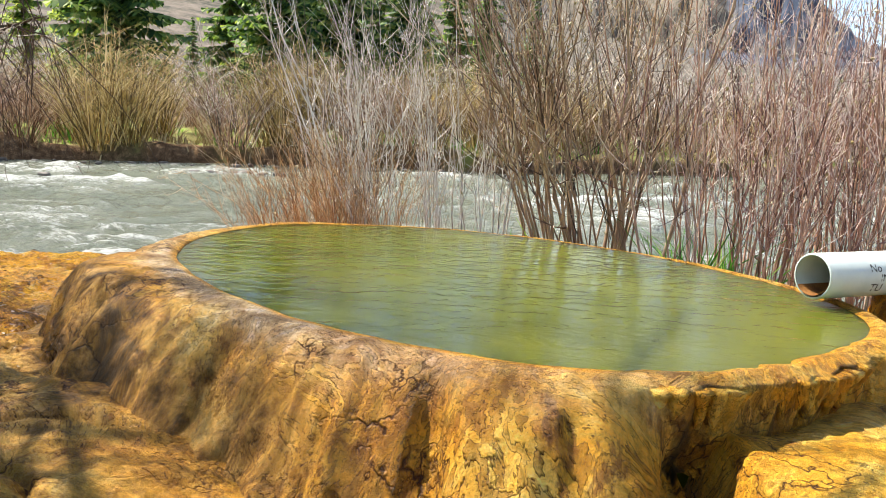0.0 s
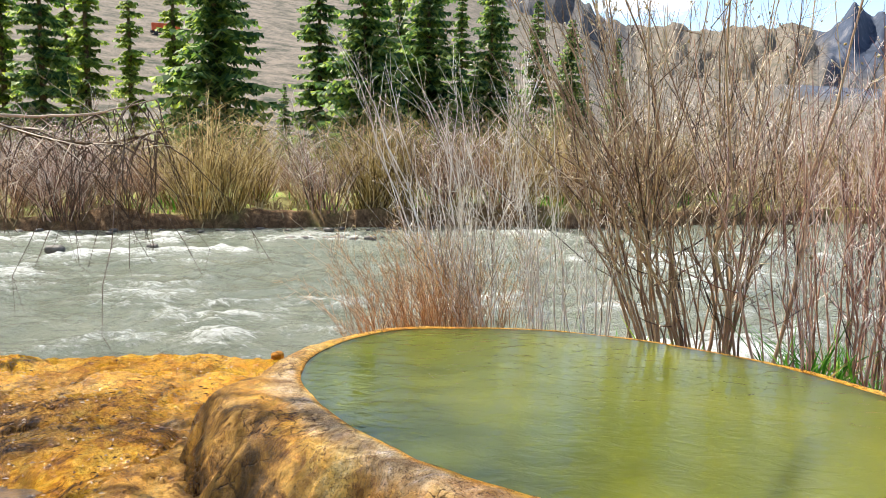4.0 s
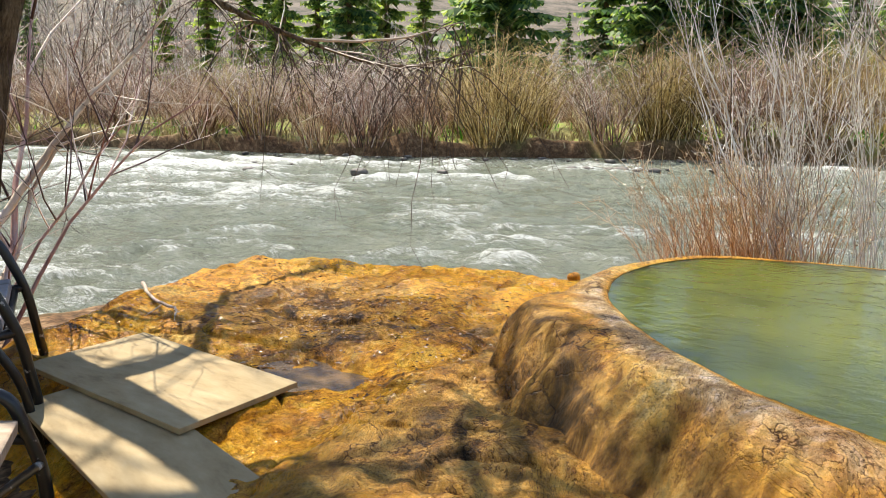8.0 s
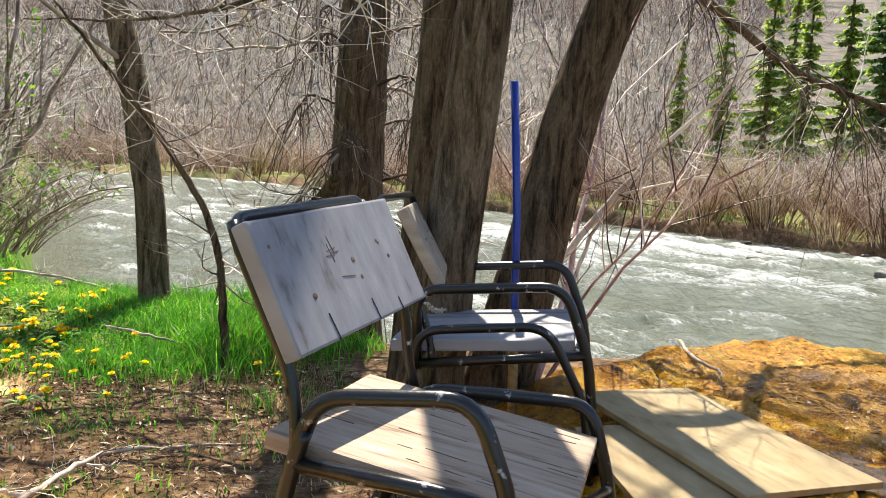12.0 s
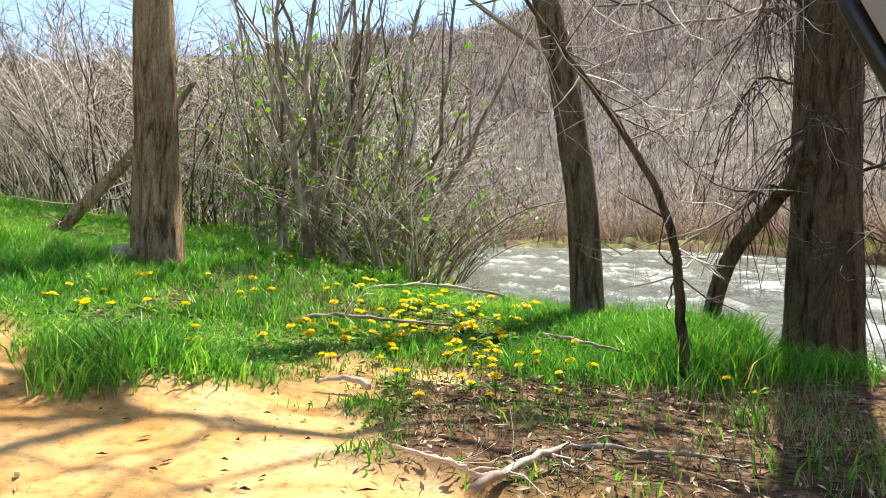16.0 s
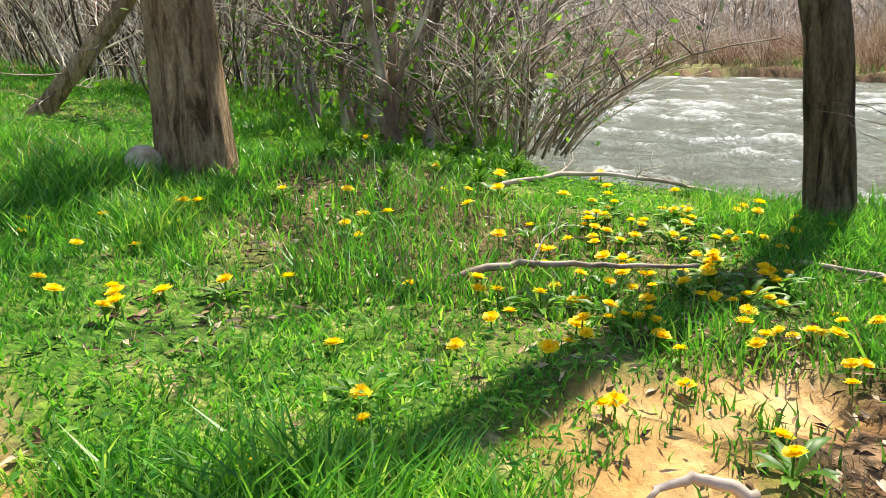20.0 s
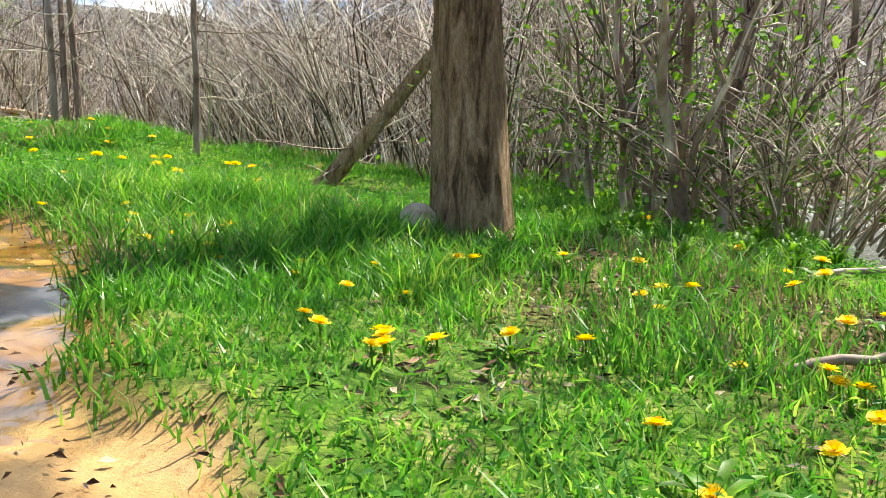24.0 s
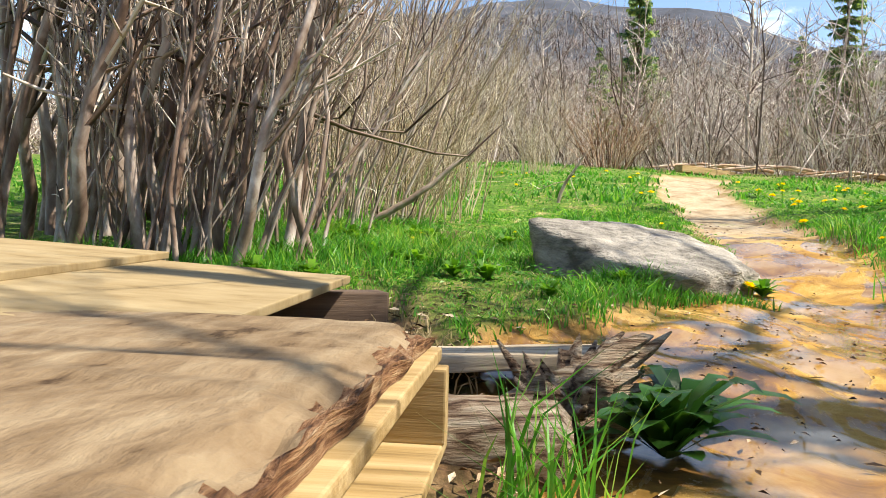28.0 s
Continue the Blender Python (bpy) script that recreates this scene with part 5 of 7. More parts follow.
for x, y, turn, s in ((-0.98, 4.16, 0, 0.66), (-0.80, 4.12, 30, 0.85), (-0.60, 4.10, -20, 0.95), (-0.44, 4.14, 10, 0.9), (-0.70, 4.30, 60, 0.95)):
    ob = wand_shrub(RUSTY, x, y, 0.36, turn, s, "low rusty twig clump at the pool's edge", "twig clumps at the pool")
    ob.name = "twig_clump"

# ---- far bank ----
FAR_GOLD = shrub_meshes("far_gold", 4, 90, 2.5, 0.55, 0.012, 4, STEM_GOLD, STEM_GOLD, 0.30, 3, 0.5, 0.25, 6, False, 0.4, 0.5, 0.3, 0, 0.12)
FAR_RUST = shrub_meshes("far_rust", 5, 80, 2.1, 0.65, 0.012, 5, STEM_RUST, STEM_RUST, 0.5, 3, 0.5, 0.25, 6, False, 0.5, 0.5, 0.2, 0, 0.14)
FAR_GREY = shrub_meshes("far_grey", 6, 60, 2.6, 0.58, 0.013, 7, STEM_RED, WOODS, 0.5, 3, 0.55, 0.25, 6, False, 0.5, 0.5, 0.2, 0, 0.15)
rng = np.random.default_rng(12)
FAR_KINDS = ((FAR_GOLD, "golden"), (FAR_RUST, "rust-brown"), (FAR_GREY, "grey"))


def far_willow(x, y, kind, s):
    meshes, word = FAR_KINDS[kind]
    shrub("far_willow", meshes, x, y, float(land(x, y)) - 0.05, rng.uniform(0, 360), s, f"leafless {word} willow on the far river bank", "shrub", "willows on the far bank")


for x, d, kind, s in ((-8.6, 0.3, 0, 1.25), (-8.1, 0.5, 0, 1.1), (-6.0, 0.5, 2, 1.0), (-4.9, 0.6, 0, 1.1), (-4.4, 0.8, 0, 1.0), (-3.2, 0.9, 1, 1.1), (-11.2, 0.3, 2, 1.0), (-12.6, 0.5, 1, 0.9), (-1.5, 0.8, 0, 1.1), (0.5, 0.7, 1, 1.2), (-10.0, 0.4, 1, 0.8), (-14.2, 0.4, 2, 1.0), (-16, 0.4, 1, 1.0)):
    far_willow(x, float(far_bank(np.array(x))) + d, kind, s)
for k in range(120):
    x = -62 + 76 * ((k * 0.618034) % 1.0)
    row = k % 3
    y = float(far_bank(np.array(x))) + (0.9, 3.2, 6.5)[row] + rng.uniform(-0.6, 1.4)
    pick = rng.random()
    kind = (0 if pick < 0.4 else 1 if pick < 0.82 else 2) if x > -16 else (0 if pick < 0.1 else 1 if pick < 0.7 else 2)
    far_willow(x, y, kind, rng.uniform(0.7, 1.15))

FIR_D = conifer_meshes("fir_d", 24, 9.0, 2.1, 36, None, 0.7, 1.0)
FIR_A, FIR_B, FIR_C = conifer_meshes("fir_a", 21, 9.0, 2.2, 46, None, 0.6), conifer_meshes("fir_b", 22, 9.0, 1.45, 44, None, 0.6), conifer_meshes("fir_c", 23, 9.0, 1.15, 54, NEEDLE_LIGHT, 1.0, 0.5)
for az, r, s, kind in ((25.7, 33, 1.35, FIR_A), (21.1, 40, 0.52, FIR_B), (18.6, 37, 1.25, FIR_B), (15.4, 33, 1.25, FIR_A), (10.9, 34, 1.2, FIR_A), (6.4, 34, 1.05, FIR_A), (3.2, 38, 1.0, FIR_B), (0.8, 40, 0.9, FIR_A), (28.4, 37, 1.25, FIR_C), (31.2, 40, 1.2, FIR_C), (33.8, 38, 1.3, FIR_C), (36.4, 36, 1.25, FIR_B), (38.6, 39, 1.3, FIR_C), (40.9, 37, 1.15, FIR_C), (43.2, 38, 1.2, FIR_C), (46.0, 40, 1.1, FIR_C), (35.0, 46, 1.4, FIR_C), (41.8, 48, 1.4, FIR_C), (48.8, 42, 0.9, FIR_C), (13.0, 46, 1.35, FIR_B), (8.6, 50, 1.3, FIR_B), (-2.4, 48, 0.9, FIR_B), (57.0, 52, 0.8, FIR_B)):
    x, y = -r * math.sin(radians(az)), r * math.cos(radians(az))
    conifer(kind, x, y, float(land(x, y)) - 0.3, rng.uniform(0, 360), s, ("tall dark green conifer on the far bank", "slender light green conifer on the far bank")[kind is FIR_C])
for az, r, s in ((140.9, 38, 1.32), (154.3, 36, 1.25), (143.6, 40, 1.0), (157, 42, 1.05)):
    x, y = -2.3 - r * math.sin(radians(az)), -0.6 + r * math.cos(radians(az))
    conifer(FIR_D, x, y, float(land(x, y)) - 0.2, 30 * az, s, "lone blue-green spruce beyond the track", "conifers beyond the track").scale = (0.85 * s, 0.85 * s, s)

# bare woods on the slopes


def bare_tree_meshes(name, seed, height, radius):
    rg = np.random.default_rng(seed)
    trunk, limb, fine = Bag(), Bag(), Bag()
    pts = stem_path(rg, np.zeros(3), (rg.uniform(0, 6), 0.06), height, 0.1, 9, 0.05)
    trunk.add(*tube(pts, radius * np.linspace(1, 0.15, 9), 6))
    for _ in range(22):
        k = rg.uniform(0.22, 0.98) * 8
        i = min(int(k), 7)
        az = rg.uniform(0, 2 * np.pi)
        grow(rg, limb, pts[i] + (pts[i + 1] - pts[i]) * (k - i), (math.cos(az), math.sin(az), rg.uniform(0.4, 1.4)), height * 0.30 * (1.15 - k / 9), radius * 0.30, 1, fine, 5, 0.0, 4)
    return trunk.mesh(name + "_trunk", STEM_GREY), limb.mesh(name + "_limbs", TWIG), fine.mesh(name + "_twigs", TWIG)


BARE = [bare_tree_meshes(f"bare_{k}", 60 + k, 5.5, 0.055) for k in range(3)]


def bare_tree(x, y, z, s, label="slender leafless tree on the slope", group="leafless woods"):
    ob = thing("bare_tree", pose(x, y, z, 0, 0, rng.uniform(0, 360)), label, "tree", group)
    ob.scale = (s, s, s)
    kind = BARE[int(rng.integers(3))]
    put("trunk", kind[0], ob)
    for name, me in zip(("limb_mass", "twig_haze"), kind[1:]):
        put(name, me, ob)["kind"] = "stuff"
    return ob


for k in range(110):
    az = radians(112 + 84 * ((k * 0.618034) % 1.0))
    r = 13 + 24 * ((k * 0.7548) % 1.0)
    x, y = -2.3 - r * math.sin(az), -0.6 + r * math.cos(az)
    if math.degrees(az) < 190 and abs(math.degrees(az) - 134) > 1.5:
        bare_tree(x, y, float(land(x, y)) - 0.1, rng.uniform(0.4, 0.75) * (1 + 0.012 * r))
for k in range(60):
    az = radians(52 + 58 * ((k * 0.618034) % 1.0))
    r = 36 + 34 * ((k * 0.7548) % 1.0)
    x, y = -r * math.sin(az), r * math.cos(az)
    if y > float(far_bank(np.array(x))) + 4:
        bare_tree(x, y, float(land(x, y)) - 0.1, rng.uniform(1.0, 1.7), "slender leafless tree across the river")
for k in range(26):
    az = radians(-36 + 34 * ((k * 0.618034) % 1.0))
    r = 26 + 26 * ((k * 0.7548) % 1.0)
    x, y = -r * math.sin(az), r * math.cos(az)
    bare_tree(x, y, float(land(x, y)) - 0.1, rng.uniform(0.8, 1.3), "slender leafless tree across the river")



def woods(name, n, az0, az1, r0, r1, height, seed, mat, label, ok):
    """Dense far leafless woods, too many to count: forked upright stems."""
    rg = np.random.default_rng(seed)
    az, r = np.radians(rg.uniform(az0, az1, n)), r0 + (r1 - r0) * rg.random(n)
    x, y = -1.5 - r * np.sin(az), r * np.cos(az)
    keep = ok(x, y)
    x, y, r = x[keep], y[keep], r[keep]
    n = len(x)
    z = land(x, y) - 0.1
    h = height * rg.uniform(0.45, 1.15, n)
    w = 0.00055 * r * rg.uniform(0.6, 1.5, n) + 0.004
    V, F, base = [], [], 0
    for k in range(10):
        t0 = 0.0 if k == 0 else rg.uniform(0.05, 0.85, n)
        s = np.stack([x, y, z + 0 * t0], -1)
        a = rg.uniform(0, 2 * np.pi, n)
        reach = h * (rg.uniform(0.0, 0.6, n) if k == 0 else rg.uniform(0.10, 0.6, n))
        up = h * (rg.uniform(0.6, 1.0, n) if k == 0 else rg.uniform(-0.10, 0.34, n))
        if k:
            s = s + (main - s) * rg.uniform(0.0, 0.85, n)[:, None]
        e = s + np.stack([np.cos(a) * reach, np.sin(a) * reach, up], -1)
        main = e if k == 0 else main
        m = (s + e) / 2 + np.stack([np.cos(a), np.sin(a), 0 * a], -1) * (reach * 0.2)[:, None] + rg.normal(0, 0.045, (n, 3)) * h[:, None]
        ww = w * (1.0 if k == 0 else 0.55)
        for q in (0, np.pi / 2):
            o = np.stack([np.cos(a + q), np.sin(a + q), 0 * a], -1) * ww[:, None]
            V.append(np.stack([s - o, s + o, m + o * 0.7, m - o * 0.7, e], 1).reshape(-1, 3))
            i = base + np.arange(n) * 5
            F += np.stack([i, i + 1, i + 2, i + 3], -1).tolist() + np.stack([i + 3, i + 2, i + 4], -1).tolist()
            base += 5 * n
    return tagged(put(name, mesh_of(name, np.concatenate(V), F, mat, False)), label, "woods", kind="stuff")


woods("far_woods", 6500, 44, 128, 30, 190, 5.0, 401, WOODS, "dense grey leafless woods across the river", lambda x, y: (y > far_bank(x) + 5) | (x < -58))
woods("far_thicket", 6500, 30, 128, 14, 75, 2.1, 402, STEM_RUST, "rust-coloured leafless thicket across the river", lambda x, y: (y > far_bank(x) + 0.8) & ((y < far_bank(x) + 14) | (x < -50)))
woods("slope_woods", 6500, 108, 200, 13, 75, 3.2, 403, WOODS, "dense grey leafless woods behind the clearing", lambda x, y: (np.abs(np.degrees(np.arctan2(-(x + 2.3), y + 0.6)) - 135) > 2) | (np.hypot(x, y) > 17))
woods("hill_woods", 7000, 105, 200, 75, 330, 6.5, 406, WOODS, "grey leafless woods over the hillside", lambda x, y: x < 900)
woods("far_hill_woods", 9000, 40, 106, 150, 410, 9.0, 407, WOODS, "leafless woods over the far hillside", lambda x, y: x < 900)
woods("bank_woods", 1500, -60, 3, 19, 50, 3.6, 404, WOODS, "dense leafless woods up the river", lambda x, y: y > far_bank(x) + 2)
woods("near_brush", 900, 88, 128, 9.0, 20, 2.8, 405, STEM_GREY, "tangled grey brush along the near bank", lambda x, y: y < near_bank(x) - 0.6)

# ---- cottonwoods by the chairs ----
rear = tree("cottonwood", ((-4.72, 1.84, -0.05), (-4.72, 1.84, 0.9), (-4.72, 1.85, 1.8), (-4.7, 1.9, 5.5)), (0.175, 0.150, 0.138, 0.09), "dark furrowed cottonwood trunk at the river's edge", (((-4.7, 1.85, 2.5), (0.3, -1.0, 0.25), 2.0, 0.028, 2), ((-4.72, 1.85, 3.2), (0.9, -0.5, 0.8), 2.4, 0.03, 2), ((-4.72, 1.80, 1.75), (0.5, -0.9, 0.05), 1.0, 0.013, 2), ((-4.68, 1.92, 1.55), (0.6, 0.9, -0.1), 0.9, 0.012, 2), ((-4.72, 1.80, 1.25), (0.4, -0.9, -0.25), 0.9, 0.012, 2), ((-4.66, 1.92, 1.1), (0.7, 0.8, -0.3), 0.7, 0.010, 2), ((-4.70, 1.8, 2.1), (0.2, -1.0, -0.1), 1.3, 0.015, 2)), 31, 0.3, STEM_DARK)
for k in range(16):
    z, az = 0.75 + 0.105 * k, 2.4 * k
    c, d, L = math.cos(az), math.sin(az), 0.35 + 0.28 * ((k * 0.618) % 1)
    bough("dead_branch", ((0.12 * c, 0.12 * d, z), (0.35 * L * c + 0.12 * c, 0.35 * L * d + 0.12 * d, z + 0.06), (0.75 * L * c, 0.75 * L * d, z + 0.02), (L * c + 0.1 * d, L * d - 0.1 * c, z - 0.14)), (0.009, 0.007, 0.005, 0.002), DARK_TWIG, rear, 7, 640 + k, 0.26, 0.7, 5)
tree("cottonwood", ((-3.39, 1.68, 0.0), (-3.39, 1.70, 1.0), (-3.36, 1.725, 1.9), (-3.33, 1.85, 5.0)), (0.12, 0.095, 0.090, 0.07), "slim dark cottonwood trunk behind the others", (((-3.31, 1.75, 2.3), (-0.5, 0.6, 0.5), 1.8, 0.025, 2),), 36)
tree("cottonwood", ((-3.11, 1.60, 0.05), (-3.05, 1.65, 0.80), (-3.0, 1.70, 1.5), (-2.97, 1.74, 2.2), (-2.95, 1.9, 5.5)), (0.140, 0.106, 0.101, 0.098, 0.08), "furrowed cottonwood trunk behind the chairs", (((-2.95, 1.80, 3.1), (0.9, 0.4, 0.8), 2.2, 0.03, 2), ((-2.95, 1.82, 3.4), (0.9, -0.7, 0.8), 2.8, 0.03, 2)), 32, bark=BARK_LIT)
lean = tree("cottonwood", ((-3.25, 1.95, 0.05), (-3.16, 2.07, 0.71), (-3.15, 2.14, 1.07), (-3.10, 2.20, 1.42), (-3.0, 2.26, 1.77), (-2.88, 2.3, 2.17), (-2.6, 2.4, 3.9)), (0.145, 0.123, 0.116, 0.11, 0.097, 0.08, 0.045), "leaning cottonwood trunk forking over the river", (((-2.86, 2.32, 2.3), (0.9, 0.5, 0.6), 1.7, 0.02, 2),), 33, 0.2)
off = Vector((-3.25, 1.95, 0.05))
for n, (pts, radii, k, length) in enumerate((
        (((-3.03, 2.25, 1.68), (-3.2, 2.7, 2.05), (-3.72, 3.35, 2.08), (-3.58, 3.9, 1.74), (-3.32, 4.22, 1.58), (-2.96, 4.54, 1.42), (-2.7, 4.72, 1.42), (-2.45, 4.85, 1.52)), (0.05, 0.04, 0.026, 0.020, 0.015, 0.012, 0.009, 0.004), 34, 0.42),
        (((-3.3, 4.24, 1.57), (-3.05, 4.45, 1.56), (-2.8, 4.6, 1.58), (-2.5, 4.8, 1.68)), (0.012, 0.009, 0.007, 0.003), 10, 0.3),
        (((-3.22, 2.05, 0.35), (-3.36, 2.3, 0.68), (-3.33, 2.55, 0.98), (-3.22, 2.72, 1.24), (-3.05, 2.90, 1.48), (-2.93, 3.0, 1.68)), (0.02, 0.018, 0.015, 0.012, 0.008, 0.004), 16, 0.45),
        (((-3.22, 2.05, 0.28), (-3.33, 2.4, 0.6), (-3.36, 2.5, 0.85), (-3.30, 2.62, 1.05), (-3.0, 2.85, 1.15)), (0.014, 0.012, 0.010, 0.008, 0.003), 8, 0.35))):
    bough("limb", [tuple(Vector(p) - off) for p in pts], radii, TWIG if n else BARK, lean, k, 70 + n, length, 0.9 if n < 2 else 0.0)
shoot = thing("sapling", Matrix.Translation((-3.18, 2.10, 0.10)), "forked reddish-white sapling beside the leaning trunk", "tree")
shoot_rng = np.random.default_rng(811)
for way, length, radius in (((-0.10, 0.75, 1.0), 1.9, 0.019), ((0.10, 0.60, 1.1), 1.5, 0.011), ((-0.35, 0.55, 0.9), 1.3, 0.010)):
    bag, fine = Bag(), Bag()
    grow(shoot_rng, bag, (0, 0, 0), way, length, radius, 2, fine, 6, -0.02, 6)
    limb = put("limb", bag.mesh("limb", STEM_PINK), shoot)
    put("twig_haze", fine.mesh("twigs", STEM_PINK), limb)["kind"] = "stuff"
arm = thing("low_limb", Matrix.Translation((-3.36, 1.74, 1.90)), "long drooping bare limb reaching over the grass", "branch")
bough("branch", ((0, 0.03, -0.04), (-0.16, -0.16, 0.0), (-0.32, -0.48, -0.07), (-0.50, -0.82, -0.18), (-0.62, -1.14, -0.25), (-0.70, -1.55, -0.28)), (0.022, 0.017, 0.014, 0.011, 0.007, 0.003), BARK_LIT, arm, 60, 75, 0.55, 0.5)
# crowns high over the path, above the view: unseen limbs added to cast dapples


def crown(name, at, limbs, seed, label):
    ob = thing(name, Matrix.Translation(at), label, "branch", "high limbs of the cottonwoods")
    rg = np.random.default_rng(seed)
    for way, length, radius in limbs:
        bag, fine = Bag(), Bag()
        grow(rg, bag, (0, 0, 0), way, length, radius, 3, fine, 5, 0.0, 6)
        put("twig_haze", fine.mesh("twigs", TWIG), put("limb", bag.mesh("limb", BARK), ob))["kind"] = "stuff"
    return ob


crown("shade_limb", (-4.71, 1.87, 3.6), (((1.0, -0.4, 0.5), 2.6, 0.035), ((0.4, -1.0, 0.5), 2.4, 0.03), ((-0.6, -0.8, 0.6), 2.2, 0.03)), 501, "unseen bare limbs added on the cottonwood by the river for dappled shade")
crown("shade_limb", (-2.96, 1.84, 3.7), (((1.0, 0.5, 0.5), 2.6, 0.035), ((0.7, -0.9, 0.6), 2.6, 0.03)), 502, "unseen bare limbs added on the cottonwood behind the chairs for dappled shade")
crown("shade_limb", (-2.62, 2.4, 3.7), (((-0.6, 1.0, 0.5), 2.2, 0.03), ((0.0, 1.0, 0.3), 1.6, 0.025)), 503, "unseen bare limbs added on the leaning cottonwood for dappled shade")
crown("shade_limb", (-4.70, 1.90, 4.1), (((0.35, 1.0, 0.25), 2.4, 0.04), ((0.0, 1.0, 0.5), 2.6, 0.04), ((0.7, 0.7, 0.3), 2.2, 0.035)), 507, "unseen bare limbs added over the river on the rear cottonwood for dappled shade")
crown("shade_limb", (-2.95, 1.88, 4.4), (((0.3, 1.0, 0.15), 2.2, 0.03), ((-0.2, 1.0, 0.3), 2.2, 0.03)), 508, "unseen bare limbs added high above the chairs for dappled shade")
crown("shade_limb", (-4.53, -1.29, 3.7), (((-1.0, 0.45, 0.15), 2.6, 0.05), ((-0.9, 0.05, 0.25), 2.4, 0.045)), 509, "unseen stout bare limbs added on the grass tree for dappled shade")
crown("shade_limb", (-4.88, 0.52, 4.0), (((0.5, -1.0, 0.4), 2.2, 0.025), ((1.0, -0.2, 0.4), 2.0, 0.025), ((-0.4, -1.0, 0.5), 2.0, 0.025)), 504, "unseen bare limbs added on the slender tree for dappled shade")
crown("shade_limb", (-4.53, -1.29, 4.3), (((0.3, -1.0, 0.4), 2.4, 0.03), ((-0.9, -0.5, 0.4), 2.4, 0.03), ((-0.7, 0.7, 0.5), 2.2, 0.03)), 505, "unseen bare limbs added high on the grass tree for dappled shade")
crown("shade_limb", (-4.51, -1.27, 3.1), (((-0.7, 0.6, 0.5), 2.2, 0.024), ((-1.0, 0.0, 0.5), 2.2, 0.024)), 506, "unseen bare limbs added low on the grass tree's crown for dappled shade")
tree("young_tree", ((-4.66, 0.76, 0.15), (-4.70, 0.72, 0.9), (-4.77, 0.63, 1.5), (-4.84, 0.52, 2.0), (-4.95, 0.2, 4.5)), (0.078, 0.072, 0.068, 0.062, 0.04), "slender bare tree at the water's edge", (((-4.75, 0.69, 1.5), (0.1, -1, 0.35), 1.3, 0.016, 2), ((-4.79, 0.65, 2.0), (0.3, 0.9, 0.3), 1.6, 0.02, 2), ((-4.78, 0.66, 1.9), (0.3, -0.9, 0.5), 1.5, 0.018, 2)), 34, 0.12, STEM_DARK, bark=BARK_LIT)
branch_thing("sapling", ((-3.70, 0.96, 0.16), (-3.72, 0.94, 0.49), (-3.73, 0.93, 0.67), (-3.75, 0.86, 0.92), (-3.75, 0.68, 1.19), (-3.72, 0.49, 1.43), (-3.69, 0.3, 1.66)), (0.020, 0.018, 0.016, 0.014, 0.012, 0.009, 0.004), BARK, "crooked dark sapling in the long grass", "tree", 26, 81, 0.35)
branch_thing("leaning_log", ((-4.8, 1.28, 0.15), (-4.77, 1.42, 0.64), (-4.6, 1.55, 0.86), (-4.3, 1.6, 1.05)), (0.045, 0.04, 0.035, 0.03), BARK, "bare log leaning against the cottonwood", "log")
tree("grass_tree", ((-4.46, -1.21, 0.40), (-4.48, -1.22, 1.2), (-4.50, -1.25, 2.2), (-4.54, -1.3, 5.0)), (0.120, 0.091, 0.084, 0.06), "straight furrowed trunk standing in the grass", (((-4.50, -1.25, 2.2), (0.8, 0.5, 0.45), 2.2, 0.025, 2), ((-4.49, -1.24, 1.9), (0.2, -0.9, 0.45), 1.8, 0.022, 2)), 35, 0.42, bark=BARK_PALE)
branch_thing("leaning_log", ((-5.5, -2.35, 0.66), (-5.56, -2.13, 0.90), (-5.64, -1.88, 1.20), (-5.70, -1.68, 1.44), (-5.73, -1.52, 1.66)), (0.050, 0.042, 0.036, 0.028, 0.015), BARK_PALE, "crooked dead trunk leaning behind the grass tree", "log", 12, 83, 0.5)
for n, (x, y, lean_x) in enumerate(((-5.91, -4.29, 0.05), (-5.95, -4.25, -0.03), (-6.0, -4.2, 0.10))):
    branch_thing("sapling", ((x, y, floor_z(x, y) - 0.05), (x + lean_x * 0.2, y, 1.8), (x + lean_x, y + 0.02, 2.6), (x + lean_x * 2, y, 4.0)), (0.021, 0.018, 0.015, 0.006), STEM_ALDER, "thin upright reddish sapling on the grassy hump", "tree", 44, 90 + n, 0.6)
branch_thing("sapling", ((-5.95, -3.32, 0.76), (-5.95, -3.3, 1.5), (-5.9, -3.25, 2.3), (-5.85, -3.2, 3.6)), (0.021, 0.018, 0.015, 0.006), STEM_ALDER, "thin grey-brown sapling in the grass", "tree", 34, 95, 0.6)

# ---- shrubs round the grass ----
THICKET = wands("thicket", 41, 17, 2.6, (0.46, 0.34), 0.40, 0.0, 0.0230, 9, STEM_ALDER, STEM_TWIG, 0.55, 0.0, 0.24, 0.018)
ARCHING = shrub_meshes("arching", 45, 40, 1.05, 1.05, 0.010, 8, STEM_DARK, STEM_DARK, 0.4, 5, 0.40, 0.25, 8, True, 0.5, 0.5, 0.1, 1, 0.06)


def leaf_scatter(seed, n, wide, tall):
    """Young leaves strewn through the lower stems."""
    rg = np.random.default_rng(seed)
    bag = Bag()
    for _ in range(n):
        o = np.array([rg.normal(0, 0.45 * wide), rg.normal(0, 0.45 * wide), tall * rg.uniform(0.03, 1) ** 1.5])
        w, u = rg.normal(0, 1, 3) * 0.009, rg.normal(0, 1, 3) * 0.007
        bag.add([o, o + w + u, o + 1.9 * w, o + w - u], [[0, 1, 2, 3]])
    return bag.mesh("leaf_scatter", LEAF)


